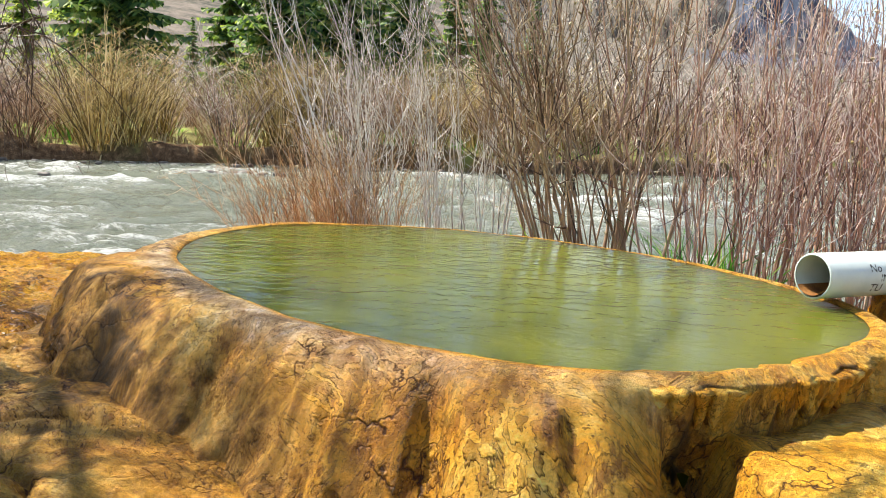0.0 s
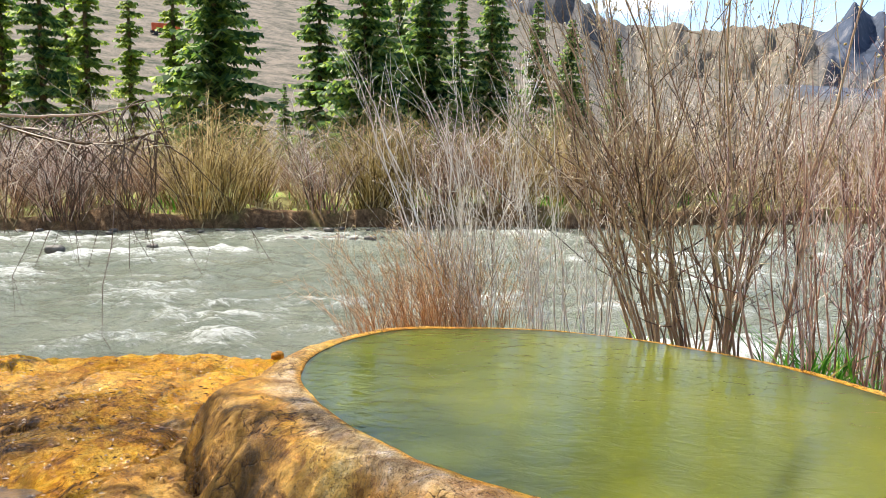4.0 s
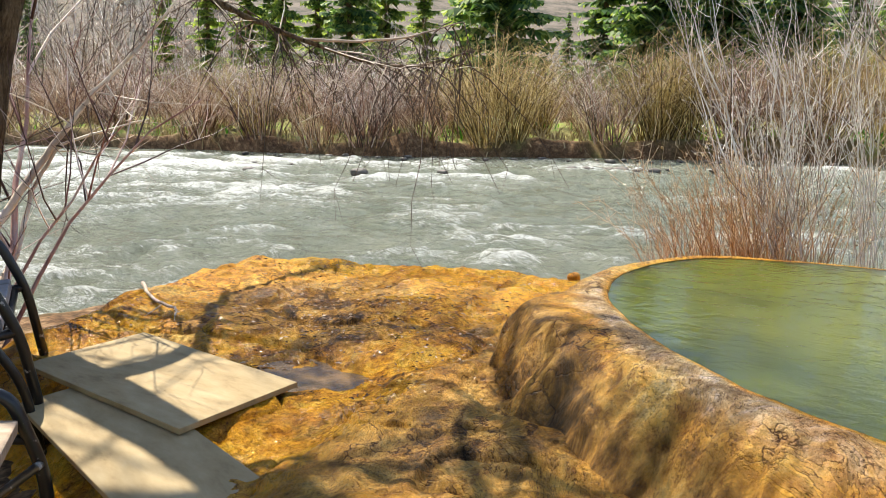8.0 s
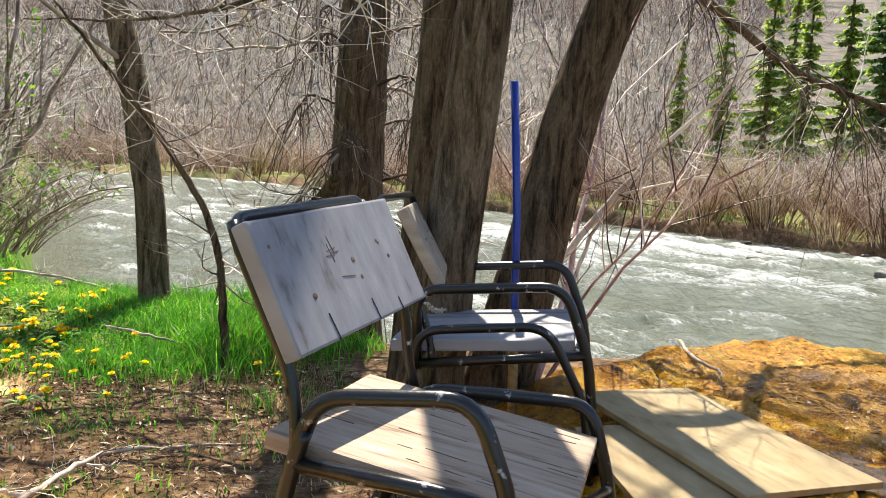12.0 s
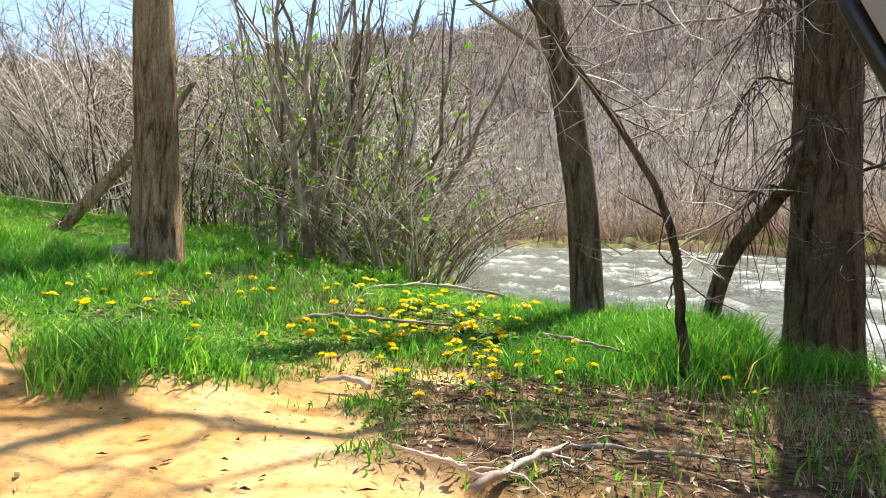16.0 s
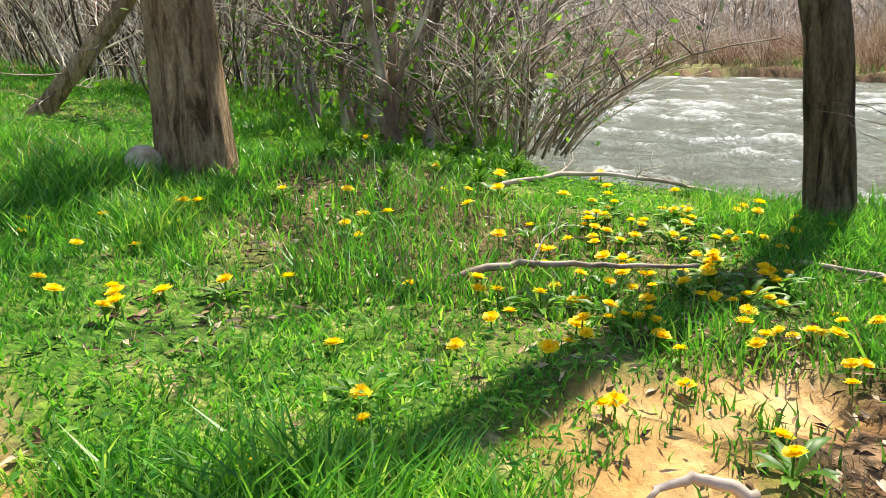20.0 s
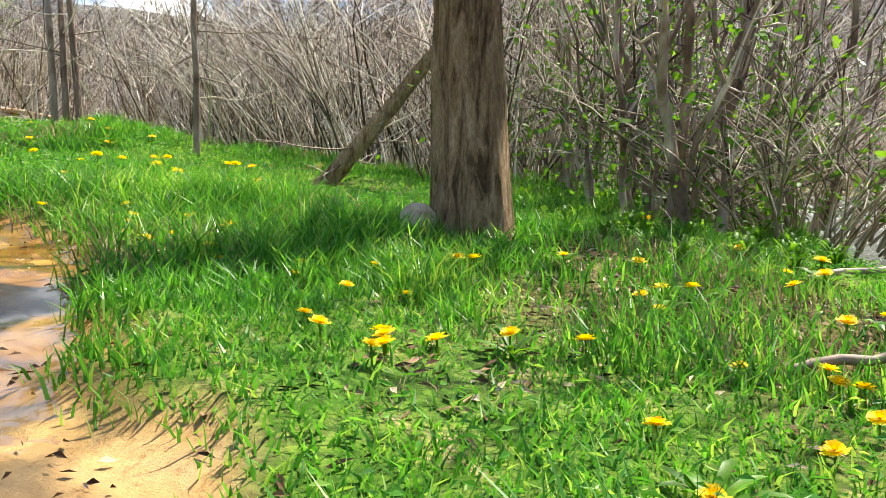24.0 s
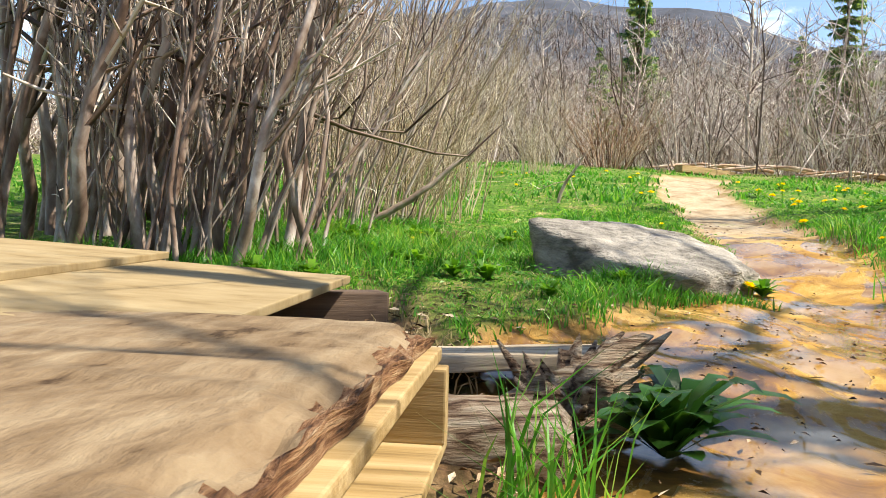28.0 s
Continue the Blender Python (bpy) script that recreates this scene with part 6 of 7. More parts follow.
YOUNG = leaf_scatter(48, 2600, 0.9, 1.5)
for x, y, turn, s in ((-5.75, -0.85, 0, 0.9), (-6.25, -0.55, 90, 0.95), (-6.8, -1.3, 40, 0.95)):
    ob = wand_shrub(THICKET, x, y, floor_z(x, y), turn, s, "dark many-stemmed shrub with first green leaves", "shrubs at the grass edge")
    ob.name = "riverside_shrub"
    put("young_foliage", YOUNG, ob)["kind"] = "stuff"
for x, y, turn, s in ((-6.0, -0.30, 20, 1.0), (-6.3, -0.2, 140, 0.8)):
    shrub("riverside_shrub", ARCHING, x, y, floor_z(x, y), turn, s, "low dark shrub arching over the water", "shrub", "shrubs at the grass edge")
BRUSH = shrub_meshes("brush", 42, 52, 2.6, 0.5, 0.012, 10, STEM_GREY, WOODS, 0.6, 3, 0.5, 0.25, 8, False, 0.6, 0.5, 0.15, 0, 0.12)
for x, y, turn, s in ((-7.2, -2.5, 0, 0.8), (-7.9, -3.2, 60, 0.85), (-8.2, -2.0, 120, 0.9), (-8.8, -4.0, 180, 0.9), (-9.9, -5.4, 240, 0.9), (-9.4, -2.9, 300, 1.0), (-11.0, -4.4, 30, 1.1), (-11.5, -7, 80, 1.0), (-8.6, -1.0, 10, 1.0), (-10.5, -1.6, 50, 1.1), (-12.5, -2.8, 150, 1.2), (-6.9, -1.9, 33, 0.7),
                      (-13, -5.5, 10, 1.1), (-13, -9, 100, 1.1), (-15, -7, 200, 1.2), (-12, -12.5, 20, 1.0), (-9.5, -13.5, 130, 1.0), (-7, -14, 250, 1.0), (-4.5, -13.5, 310, 1.0), (-2.5, -12, 60, 1.0), (-14, -1.2, 85, 1.2), (-16, -3.5, 12, 1.3)):
    shrub("brush", BRUSH, x, y, floor_z(x, y) - 0.05, turn, s, "grey leafless brush beyond the grass", "shrub", "brush beyond the grass")
ALDER = wands("alder", 43, 26, 3.0, (0.38, 0.26), 0.20, -0.50, 0.0230, 16, STEM_ALDER, STEM_TWIG, 0.6, 0.0, 0.20, 0.017)
SHOOTS = wands("alder_shoot", 47, 34, 2.3, (0.42, 0.26), 0.22, -0.34, 0.0085, 9, STEM_TWIG, STEM_TWIG, 0.4, 0.0, 0.24)
for x, y, turn, s, kind in ((-1.62, -3.48, 0, 0.95, ALDER), (-2.08, -3.28, 12, 0.78, ALDER), (-1.36, -4.15, -14, 1.0, ALDER), (-1.75, -4.6, 25, 1.05, ALDER), (-2.20, -3.95, 5, 0.85, SHOOTS), (-1.88, -3.36, -10, 0.75, SHOOTS), (-2.45, -4.35, 20, 0.9, SHOOTS), (-1.5, -5.4, 30, 1.2, SHOOTS), (-2.2, -5.2, 40, 1.2, SHOOTS)):
    ob = wand_shrub(kind, x, y, floor_z(x, y), turn, s, "dense clump of grey-brown leafless stems by the deck", "stem clumps by the deck")
    ob.name = "alder_clump"
STRAW = wands("straw_shrub", 44, 54, 1.35, (0.30, 0.26), 0.34, -0.10, 0.0050, 12, STEM_STRAW, STEM_STRAW, 0.4, 0.25, 0.34)
for x, y, turn, s in ((-2.70, -4.55, 0, 0.95), (-3.05, -4.85, 90, 0.85), (-2.5, -5.3, 180, 1.2), (-3.3, -6.0, 200, 0.9), (-4.9, -8.6, 40, 0.8), (-3.0, -6.5, 290, 1.3)):
    ob = wand_shrub(STRAW, x, y, floor_z(x, y) - 0.03, turn, s, "straw-coloured leafless shrub beside the track", "straw shrubs beside the track")
    ob.name = "straw_shrub"
branch_thing("dead_bough", ((-2.55, -4.15, 0.88), (-2.8, -4.1, 1.02), (-3.1, -4.05, 1.27)), (0.02, 0.017, 0.008), STEM_GREY, "bare grey bough leaning out of the clump", "branch", 5, 97, 0.2)
branch_thing("dead_bough", ((-4.0, -5.5, 0.98), (-4.05, -5.5, 1.2), (-4.2, -5.42, 1.46)), (0.014, 0.012, 0.005), STEM_GREY, "dry forked branch standing in the grass", "branch", 5, 98, 0.2)

# ---- chairs ----
def soft_bend(pts, reach=0.07, n=6):
    out = [np.array(pts[0], float)]
    for a, b, c in zip(pts, pts[1:], pts[2:]):
        a, b, c = (np.array(p, float) for p in (a, b, c))
        k = min(reach, np.linalg.norm(b - a) / 2, np.linalg.norm(c - b) / 2)
        p, q = b + (a - b) / np.linalg.norm(a - b) * k, b + (c - b) / np.linalg.norm(c - b) * k
        out += [(1 - t) ** 2 * p + 2 * t * (1 - t) * b + t * t * q for t in np.linspace(0, 1, n)]
    return out + [np.array(pts[-1], float)]


def chair_at(m, label, extra_hoop=False, wood=None):
    ob = thing("garden_chair", m, label, "chair", "chairs by the pool")

    def rod(name, pts, r, note=""):
        return put(name, Bag().add(*tube(soft_bend(pts), r, 10)).mesh(name, BLACK), ob, note)

    for side in (-1, 1):
        y = 0.285 * side
        rod("arm", [(-0.20, y, 0.33), (-0.19, y, 0.57), (0.25, y, 0.575), (0.315, y, 0.36), (0.33, y, 0.0)], 0.0158, "bent black tube arm and front leg")
        rod("side_rail", [(-0.19, y, 0.345), (0.31, y, 0.37)], 0.0150)
        rod("back_leg", [(-0.30, y * 0.86, 0.83), (-0.165, y * 0.9, 0.44), (-0.15, y * 0.93, 0.34), (-0.25, y * 0.95, 0.0)], 0.0125)
    rod("cross_bar", [(-0.20, -0.28, 0.36), (-0.20, 0.28, 0.36)], 0.011)
    rod("cross_bar", [(0.28, -0.28, 0.365), (0.28, 0.28, 0.365)], 0.011)
    rod("top_bar", [(-0.285, -0.245, 0.78), (-0.305, -0.235, 0.845), (-0.305, 0.235, 0.845), (-0.285, 0.245, 0.78)], 0.0125)
    if extra_hoop:
        rod("side_hoop", [(-0.22, -0.35, 0.22), (-0.18, -0.35, 0.46), (0.20, -0.35, 0.47), (0.30, -0.34, 0.24), (0.31, -0.33, 0.0)], 0.0135)
    for y, w in ((-0.135, 0.262), (0.133, 0.258)):
        part("seat_board", moved(plank(0.56, w, 0.036, 0.006, 0.0018, 5, int(90 * y)), pose(-0.005, y, 0.395)), wood or WOOD_SEAT, ob, "worn wooden seat board")
    back = part("backrest", moved(plank(0.565, 0.26, 0.036, 0.006, 0.0018, 5, 2), pose(-0.215, 0, 0.695, 90 - 25, 0, 98)), WOOD_BROWN, ob, "weathered grey wooden back board")
    for k, (u, v) in enumerate(((-0.17, 0.01), (0.06, 0.02), (0.16, 0.06), (0.15, 0.02), (0.08, -0.01))):
        knot = bmesh.new()
        bmesh.ops.create_cone(knot, cap_ends=True, segments=8, radius1=0.005, radius2=0.004, depth=0.003)
        part("knot", moved(knot, pose(-0.215, 0, 0.695, 90 - 25, 0, 98) @ pose(u, v, 0.0185)), BEAM, back)
    return ob


def skewed_chair():
    """The chair beside the boards: its frame has sunk and twisted under the seat."""
    m = Matrix(((0.654, -0.754, 0.059, -1.829), (0.745, 0.655, 0.127, 1.090), (-0.135, -0.039, 0.990, 0.585), (0, 0, 0, 1)))
    ob = thing("garden_chair", m, "black tube garden chair with grey wooden boards", "chair", "chairs by the pool")

    def rod(name, pts, r, note="", reach=0.06):
        return put(name, Bag().add(*tube(soft_bend(pts, reach), r, 12)).mesh(name, BLACK), ob, note)

    def foot(x, y):
        w = m @ Vector((x, y, 0))
        return (x, y, floor_z(w.x, w.y) - w.z - 0.01)

    n, f = -0.285, 0.285
    rod("arm", [foot(-0.235, n), (-0.205, n, -0.02), (-0.185, n, 0.098), (0.09, n, 0.168), (0.185, n, 0.01), foot(0.235, n)], 0.0158, "bent black tube arm with its legs")
    rod("arm", [foot(-0.20, f), (-0.165, f, -0.04), (-0.115, f, 0.0), (0.25, f, 0.062), (0.335, f, -0.13), foot(0.37, f)], 0.0158, "bent black tube arm with its legs")
    rod("side_rail", [(-0.205, n, -0.03), (0.08, n, 0.0), (0.19, n, -0.005)], 0.0150)
    rod("side_rail", [(-0.165, f, -0.045), (0.31, f, -0.06)], 0.0125)
    rod("cross_bar", [(-0.20, n, -0.035), (-0.165, f, -0.045)], 0.011)
    rod("cross_bar", [(0.20, n, -0.05), (0.33, f, -0.12)], 0.011)
    srng = np.random.default_rng(77)
    for _ in range(26):
        L = srng.uniform(0.025, 0.10)
        part("split", moved(plank(L, 0.0018, 0.0016, 0.0), pose(srng.uniform(-0.24, 0.24), srng.uniform(-0.23, 0.23), 0.0004, 0, 0, srng.normal(0, 3))), BEAM, ob)
    part("seat", moved(plank(0.562, 0.515, 0.034, 0.006, 0.0018, 5, 5), pose(0, 0, -0.017)), WOOD_SEAT, ob, "worn wooden seat with dark grain")
    face = Matrix(((0.826, 0.072, -0.559, -0.271), (-0.116, 0.992, -0.044, -0.027), (0.552, 0.101, 0.828, 0.295), (0, 0, 0, 1)))
    back = part("backrest", moved(plank(0.564, 0.258, 0.036, 0.006, 0.0018, 5, 2), face @ Matrix(((0, 0, 1, -0.018), (1, 0, 0, 0), (0, 1, 0, 0), (0, 0, 0, 1)))), WOOD_GREY, ob, "weathered grey wooden back board")
    def behind(y, z):
        return tuple(face @ Vector((-0.050, y, z)))

    rod("upright", [(-0.205, -0.275, -0.03), (-0.225, -0.27, 0.06), behind(-0.255, -0.14), behind(-0.255, 0.10), behind(-0.245, 0.142)], 0.0125)
    rod("upright", [(-0.165, 0.275, -0.02), (-0.20, 0.255, 0.08), behind(0.255, -0.14), behind(0.255, 0.10), behind(0.245, 0.142)], 0.0125)
    rod("top_bar", [behind(-0.252, 0.10), behind(-0.235, 0.148), behind(0.235, 0.148), behind(0.252, 0.10)], 0.0125, "", 0.03)
    for y, z, r in ((-0.245, 0.075, 0.005), (-0.165, -0.035, 0.008), (0.02, 0.01, 0.008), (0.03, -0.03, 0.006), (0.15, 0.035, 0.006), (0.18, -0.005, 0.006), (0.155, 0.03, 0.005)):
        knot = bmesh.new()
        bmesh.ops.create_uvsphere(knot, u_segments=10, v_segments=6, radius=r)
        part("knot", moved(knot, face @ Matrix.Translation((0.0, y, z)) @ Matrix.Diagonal((0.15, 1.0, 0.8, 1))), BEAM, back)
    for y, z, L, turn in ((-0.055, 0.035, 0.04, 0.2), (-0.045, 0.05, 0.04, 0.2), (-0.05, 0.042, 0.035, 1.7), (-0.038, 0.035, 0.03, 1.6), (-0.06, 0.03, 0.03, 1.5), (-0.02, -0.02, 0.05, 1.45)):
        part("carving", moved(plank(0.0016, 0.0018, L, 0.0), face @ Matrix.Translation((-0.0002, y, z)) @ Matrix.Rotation(turn, 4, "X")), BEAM, back)
    for y, L in ((-0.14, 0.055), (0.035, 0.05), (0.15, 0.03)):
        part("split", moved(plank(0.004, 0.0025, L, 0.0), face @ Matrix.Translation((-0.0008, y, -0.129 + L / 2)) @ Matrix.Rotation(0.12, 4, "X")), INK, back)
    return ob


skewed_chair()
chair_at(pose(-2.68, 1.68, floor_z(-2.70, 1.70) - 0.01, 0, -5, 56), "black tube garden chair facing the river", True, WOOD_GREY)
pole = thing("blue_pole", pose(-2.90, 1.86, floor_z(-2.9, 1.86)), "blue painted pole leaning against a trunk", "pole")
put("blue_shaft", Bag().add(*tube([(0, 0, 0.32), (-0.03, 0, 0.75), (-0.065, -0.025, 1.235)], [0.0145, 0.0145, 0.0145], 10)).mesh("shaft", BLUE), pole)
put("wooden_foot", Bag().add(*tube([(0.025, 0, 0.0), (0, 0, 0.33)], [0.019, 0.017], 10)).mesh("foot", PINE), pole, "bare wooden lower end")

# ---- inlet pipe ----
pipe = thing("inlet_pipe", pose(1.00, 2.80, POOL_Z + 0.085, 0, 0, 26), "white plastic pipe feeding the pool", "pipe")
ring_n = 28
a = np.arange(ring_n) * 2 * np.pi / ring_n
loops = [(0.0, 0.0610), (0.0, 0.0650), (0.004, 0.0665), (1.6, 0.0665), (1.6, 0.0610), (0.004, 0.0610)]
pv = np.concatenate([np.stack([np.full(ring_n, d), r * np.cos(a), r * np.sin(a)], -1) for d, r in loops])
pi = np.arange(len(loops) * ring_n).reshape(-1, ring_n)
pj = np.roll(pi, -1, 1)
put("tube", mesh_of("tube", pv, np.stack([pi[:-1], pj[:-1], pj[1:], pi[1:]], -1).reshape(-1, 4), PVC), pipe)
sl = np.linspace(-2.5, -0.64, 12)
put("crust", mesh_of("crust", np.concatenate([np.stack([np.full(12, d), (0.0600 - h) * np.cos(sl), (0.0600 - h) * np.sin(sl)], -1) for d, h in ((-0.004, 0.004), (0.3, 0.006), (0.8, 0.004))]), grid_faces(12, 3), RUST), pipe, "orange mineral crust inside")
for word, x0, h0, size in (("No", 0.155, 0.30, 0.034), ("IN", 0.195, -0.12, 0.032), ("TU", 0.160, -0.62, 0.038)):
    fc = bpy.data.curves.new("marker", "FONT")
    fc.body, fc.size, fc.extrude = word, size, 0.0005
    tmp = bpy.data.objects.new("marker", fc)
    me = bpy.data.meshes.new_from_object(tmp)
    bpy.data.objects.remove(tmp)
    me.materials.clear()
    me.materials.append(INK)
    for v in me.vertices:
        ang = h0 + v.co.y / 0.0665
        v.co = Vector((x0 + v.co.x, -0.0671 * math.cos(ang), 0.0671 * math.sin(ang)))
    put("lettering", me, pipe, "black marker lettering")


def boulder(name, m, sx, sy, sz, mat, label, category, seed=0, group="", sub=4, rough=0.22, clip=0.80):
    bm = bmesh.new()
    bmesh.ops.create_icosphere(bm, subdivisions=sub, radius=1.0)
    for v in bm.verts:
        c = v.co.copy()
        c *= 1 + rough * noise.fractal(c * 1.1 + Vector((seed * 3.1, 0, 0)), 1.0, 2.0, 4)
        c = Vector([math.copysign(min(abs(q), clip + 0.08 * abs(q)), q) for q in c])
        c *= 1 + 0.05 * noise.fractal(c * 3.3 + Vector((seed * 1.7, 4, 0)), 1.0, 2.0, 4)
        v.co = Vector((c.x * sx, c.y * sy, c.z * sz))
    ob = part(name, bm, mat, None, "", True)
    ob.matrix_world = m
    return tagged(ob, label, category, group)


boulder("support_stone", pose(1.32, 2.90, POOL_Z - 0.03, 0, 0, 0), 0.10, 0.09, 0.07, TRAVERTINE, "orange crusted stone under the pipe", "rock", 6, "", 3)
boulder("pebble", pose(-1.42, 3.95, float(mound(-1.42, 3.95)) + 0.02, 0, 0, 30), 0.035, 0.028, 0.025, TRAVERTINE, "small orange stone on the mound's edge", "rock", 7, "", 2)

# ---- loose boards, pallet and walkway ----
ply = part("plywood_sheet", plank(0.80, 0.44, 0.018, 0.003, 0.001, 3, 3), PLY, None)
ply.matrix_world = pose(-2.12, 2.09, 0.385, -1, 1, -5)
tagged(ply, "pale plywood sheet lying on the mound", "board", "plywood sheets")
ply2 = part("plywood_sheet", plank(1.08, 0.30, 0.018, 0.003, 0.001, 3, 4), PLY, None)
ply2.matrix_world = pose(-1.76, 1.74, 0.352, 3, 2, -16)
tagged(ply2, "pale plywood sheet beside the chairs", "board", "plywood sheets")

deck = thing("pallet_deck", pose(-2.415, -1.66, 0.0, 0, 0, -18.4), "wooden pallet topped with flaking plywood", "pallet")


def flaky_sheet(sx, sy, thick, seed):
    """Sheet with a torn, layered edge."""
    nx, ny = 90, 100
    x, y = np.meshgrid(np.linspace(0, sx, nx), np.linspace(0, sy, ny))
    edge = 0.016 * fbm(y * 14, x * 0, 4, seed) * sstep(0.06, 0.0, x)
    back = 0.016 * fbm(x * 14, y * 0 + 3, 4, seed + 2) * sstep(0.06, 0.0, y)
    z = thick + 0.004 * fbm(x * 9, y * 30, 3, seed + 4) - 0.014 * sstep(0.07, 0.0, x + 0.05 * fbm(x * 20, y * 20, 3, seed + 6)) * (1 + 1.5 * fbm(x * 40, y * 12, 3, seed + 7))
    top = np.stack([x + edge, y + back, z], -1).reshape(-1, 3)
    low = np.stack([x + edge * 0.4 + 0.004 * sstep(0.02, 0, x), y + back * 0.5, 0 * x], -1).reshape(-1, 3)
    f = grid_faces(nx, ny)
    i = np.arange(nx * ny).reshape(ny, nx)
    loop = np.concatenate([i[0], i[1:, -1], i[-1, ::-1][1:], i[::-1, 0][1:-1]])
    n = nx * ny
    sides = [[int(loop[(k + 1) % len(loop)]), int(loop[k]), int(loop[k]) + n, int(loop[(k + 1) % len(loop)]) + n] for k in range(len(loop))]
    return np.concatenate([top, low]), f.tolist() + (f[:, ::-1] + n).tolist() + sides


sheet = put("top_sheet", mesh_of("top_sheet", *flaky_sheet(0.70, 0.85, 0.034, 101), [PLY_OLD, TORN]), deck, "flaking weathered plywood top")
sheet.data.polygons.foreach_set("material_index", [1 if abs(q.normal.z) < 0.6 or min(q.center.x, q.center.y + 0.03) < 0.018 + 0.020 * noise.noise(q.center * 30) else 0 for q in sheet.data.polygons])
sheet.data.polygons.foreach_set("use_smooth", np.zeros(len(sheet.data.polygons), bool))
sheet.matrix_parent_inverse = Matrix.Identity(4)
sheet.matrix_basis = pose(-0.004, -0.004, 0.7125)
for x in (0.02, 0.33, 0.62):
    part("top_board", moved(plank(0.86, 0.095, 0.018, 0.003, 0.001, 3, int(x * 50)), pose(x + 0.01, 0.41, 0.7025, 0, 0, 90)), PINE, deck)
    part("bottom_board", moved(plank(0.86, 0.095, 0.018, 0.003, 0.001, 3, int(x * 70)), pose(x + 0.0, 0.41, 0.585, 0, 0, 90)), PINE, deck)
for y in (0.02, 0.83):
    part("stringer", moved(plank(0.70, 0.038, 0.098, 0.003, 0.001, 3, int(y * 50)), pose(0.32, y, 0.643)), PINE, deck)
for n, (x, y, z, turn, tilt, w, d) in enumerate(((-1.84, -1.98, 0.750, -18.4, 2.0, 0.72, 1.30), (-1.42, -2.16, 0.792, -18.4, 2.2, 0.70, 1.30))):
    board = part("walkway_sheet", plank(w, d, 0.018, 0.003, 0.002, 5, 6 + n), PLY, None)
    board.matrix_world = pose(x, y, z, -tilt, -3.0, turn)
    tagged(board, "overlapping plywood walkway sheet", "board", "walkway sheets")
for n, (x, y) in enumerate(((-1.75, -2.35), (-1.2, -2.3))):
    rest = part("sleeper", plank(0.10, 0.9, 0.12, 0.006, 0.002, 0, 9 + n), BEAM, None)
    rest.matrix_world = pose(x, y, 0.665 + 0.04 * n, 0, 0, -18.4)
    tagged(rest, "dark timber sleeper under the walkway", "timber", "sleepers")
beam = part("timber_beam", plank(0.62, 0.09, 0.085, 0.006, 0.002, 4, 9), BEAM, None)
beam.matrix_world = pose(-2.17, -2.50, 0.682, 0, 0, 8)
tagged(beam, "dark square timber beside the walkway", "timber")

# rotten log, slab and root by the pallet


def rotten_log(pts, radii, seed):
    v, f = tube(pts, radii, 26)
    c = np.repeat(np.asarray(pts, float), 26, 0)
    a = np.tile(np.arange(26), len(pts))
    k = 1 + 0.20 * vnoise(a * 0.9, c[:, 0] * 0 + 1, seed) + 0.10 * fbm(a * 1.7, np.repeat(np.arange(len(pts)), 26) * 0.5, 3, seed)
    return c + (v - c) * k[:, None], f


log_pts = [(-2.30 - 0.022 * k, -1.84 + 0.006 * k, 0.545 - 0.001 * k) for k in range(17)]
log = thing("rotten_log", Matrix.Identity(4), "crumbling rotten log beside the pallet", "log")
put("wood", mesh_of("rotten_log", *rotten_log(log_pts, [0.082] * 16 + [0.06], 111), ROT), log)
slab = part("wood_slab", plank(0.52, 0.26, 0.030, 0.004, 0.004, 6, 12), PALE_SLAB, None)
slab.matrix_world = pose(-2.60, -2.10, 0.628, 4, 2, -12)
tagged(slab, "split grey slab lying on the rotten log", "board")
root = thing("root_burl", pose(-2.70, -1.88, 0.57), "jagged dark root burl by the track", "root")
brng = np.random.default_rng(7)
core = bmesh.new()
bmesh.ops.create_icosphere(core, subdivisions=4, radius=0.06)
for v in core.verts:
    q = v.co.normalized()
    v.co = v.co * (0.8 + 1.3 * max(0, noise.fractal(q * 2.3, 0.8, 2.2, 4))) * (1 + 0.35 * max(q.z, 0))
part("heart", core, ROT, root, "", True)
for k in range(11):
    az, up = brng.uniform(0, 6.28), brng.uniform(0.0, 1.1)
    L = brng.uniform(0.07, 0.14)
    w = np.array([math.cos(az), math.sin(az), up])
    p = [w * L * t + np.array([0, 0, 0.015 * math.sin(5 * t + k)]) for t in (0.1, 0.4, 0.7, 1.0)]
    put("root_spur", Bag().add(*tube(p, [0.022, 0.016, 0.010, 0.003], 6)).mesh("spur", ROT), root)
for k in range(7):
    base = np.array([0.16 - 0.03 * k, 0.0 + 0.012 * (k % 3), -0.03 + 0.012 * k])
    tip = np.array([-0.10 - 0.035 * (k % 4), -0.03 + 0.02 * (k % 3), 0.05 + 0.022 * ((k * 3) % 5)])
    shard = [base + (tip - base) * q + np.array([0, 0, 0.02 * math.sin(3 * q + k)]) for q in (0, 0.3, 0.6, 0.85, 1.0)]
    put("splinter", Bag().add(*tube(shard, [0.030, 0.026, 0.020, 0.012, 0.002], 5)).mesh("splinter", ROT, False), root)
for n, (x, y, s) in enumerate(((-2.80, -1.98, 0.045), (-2.74, -2.0, 0.035))):
    boulder("stone", pose(x, y, floor_z(x, y) + s * 0.5, 0, 0, 40 * n), s * 1.4, s, s * 0.8, STONE, "small pale stone on the wet track", "rock", 20 + n, "stones on the track", 3)



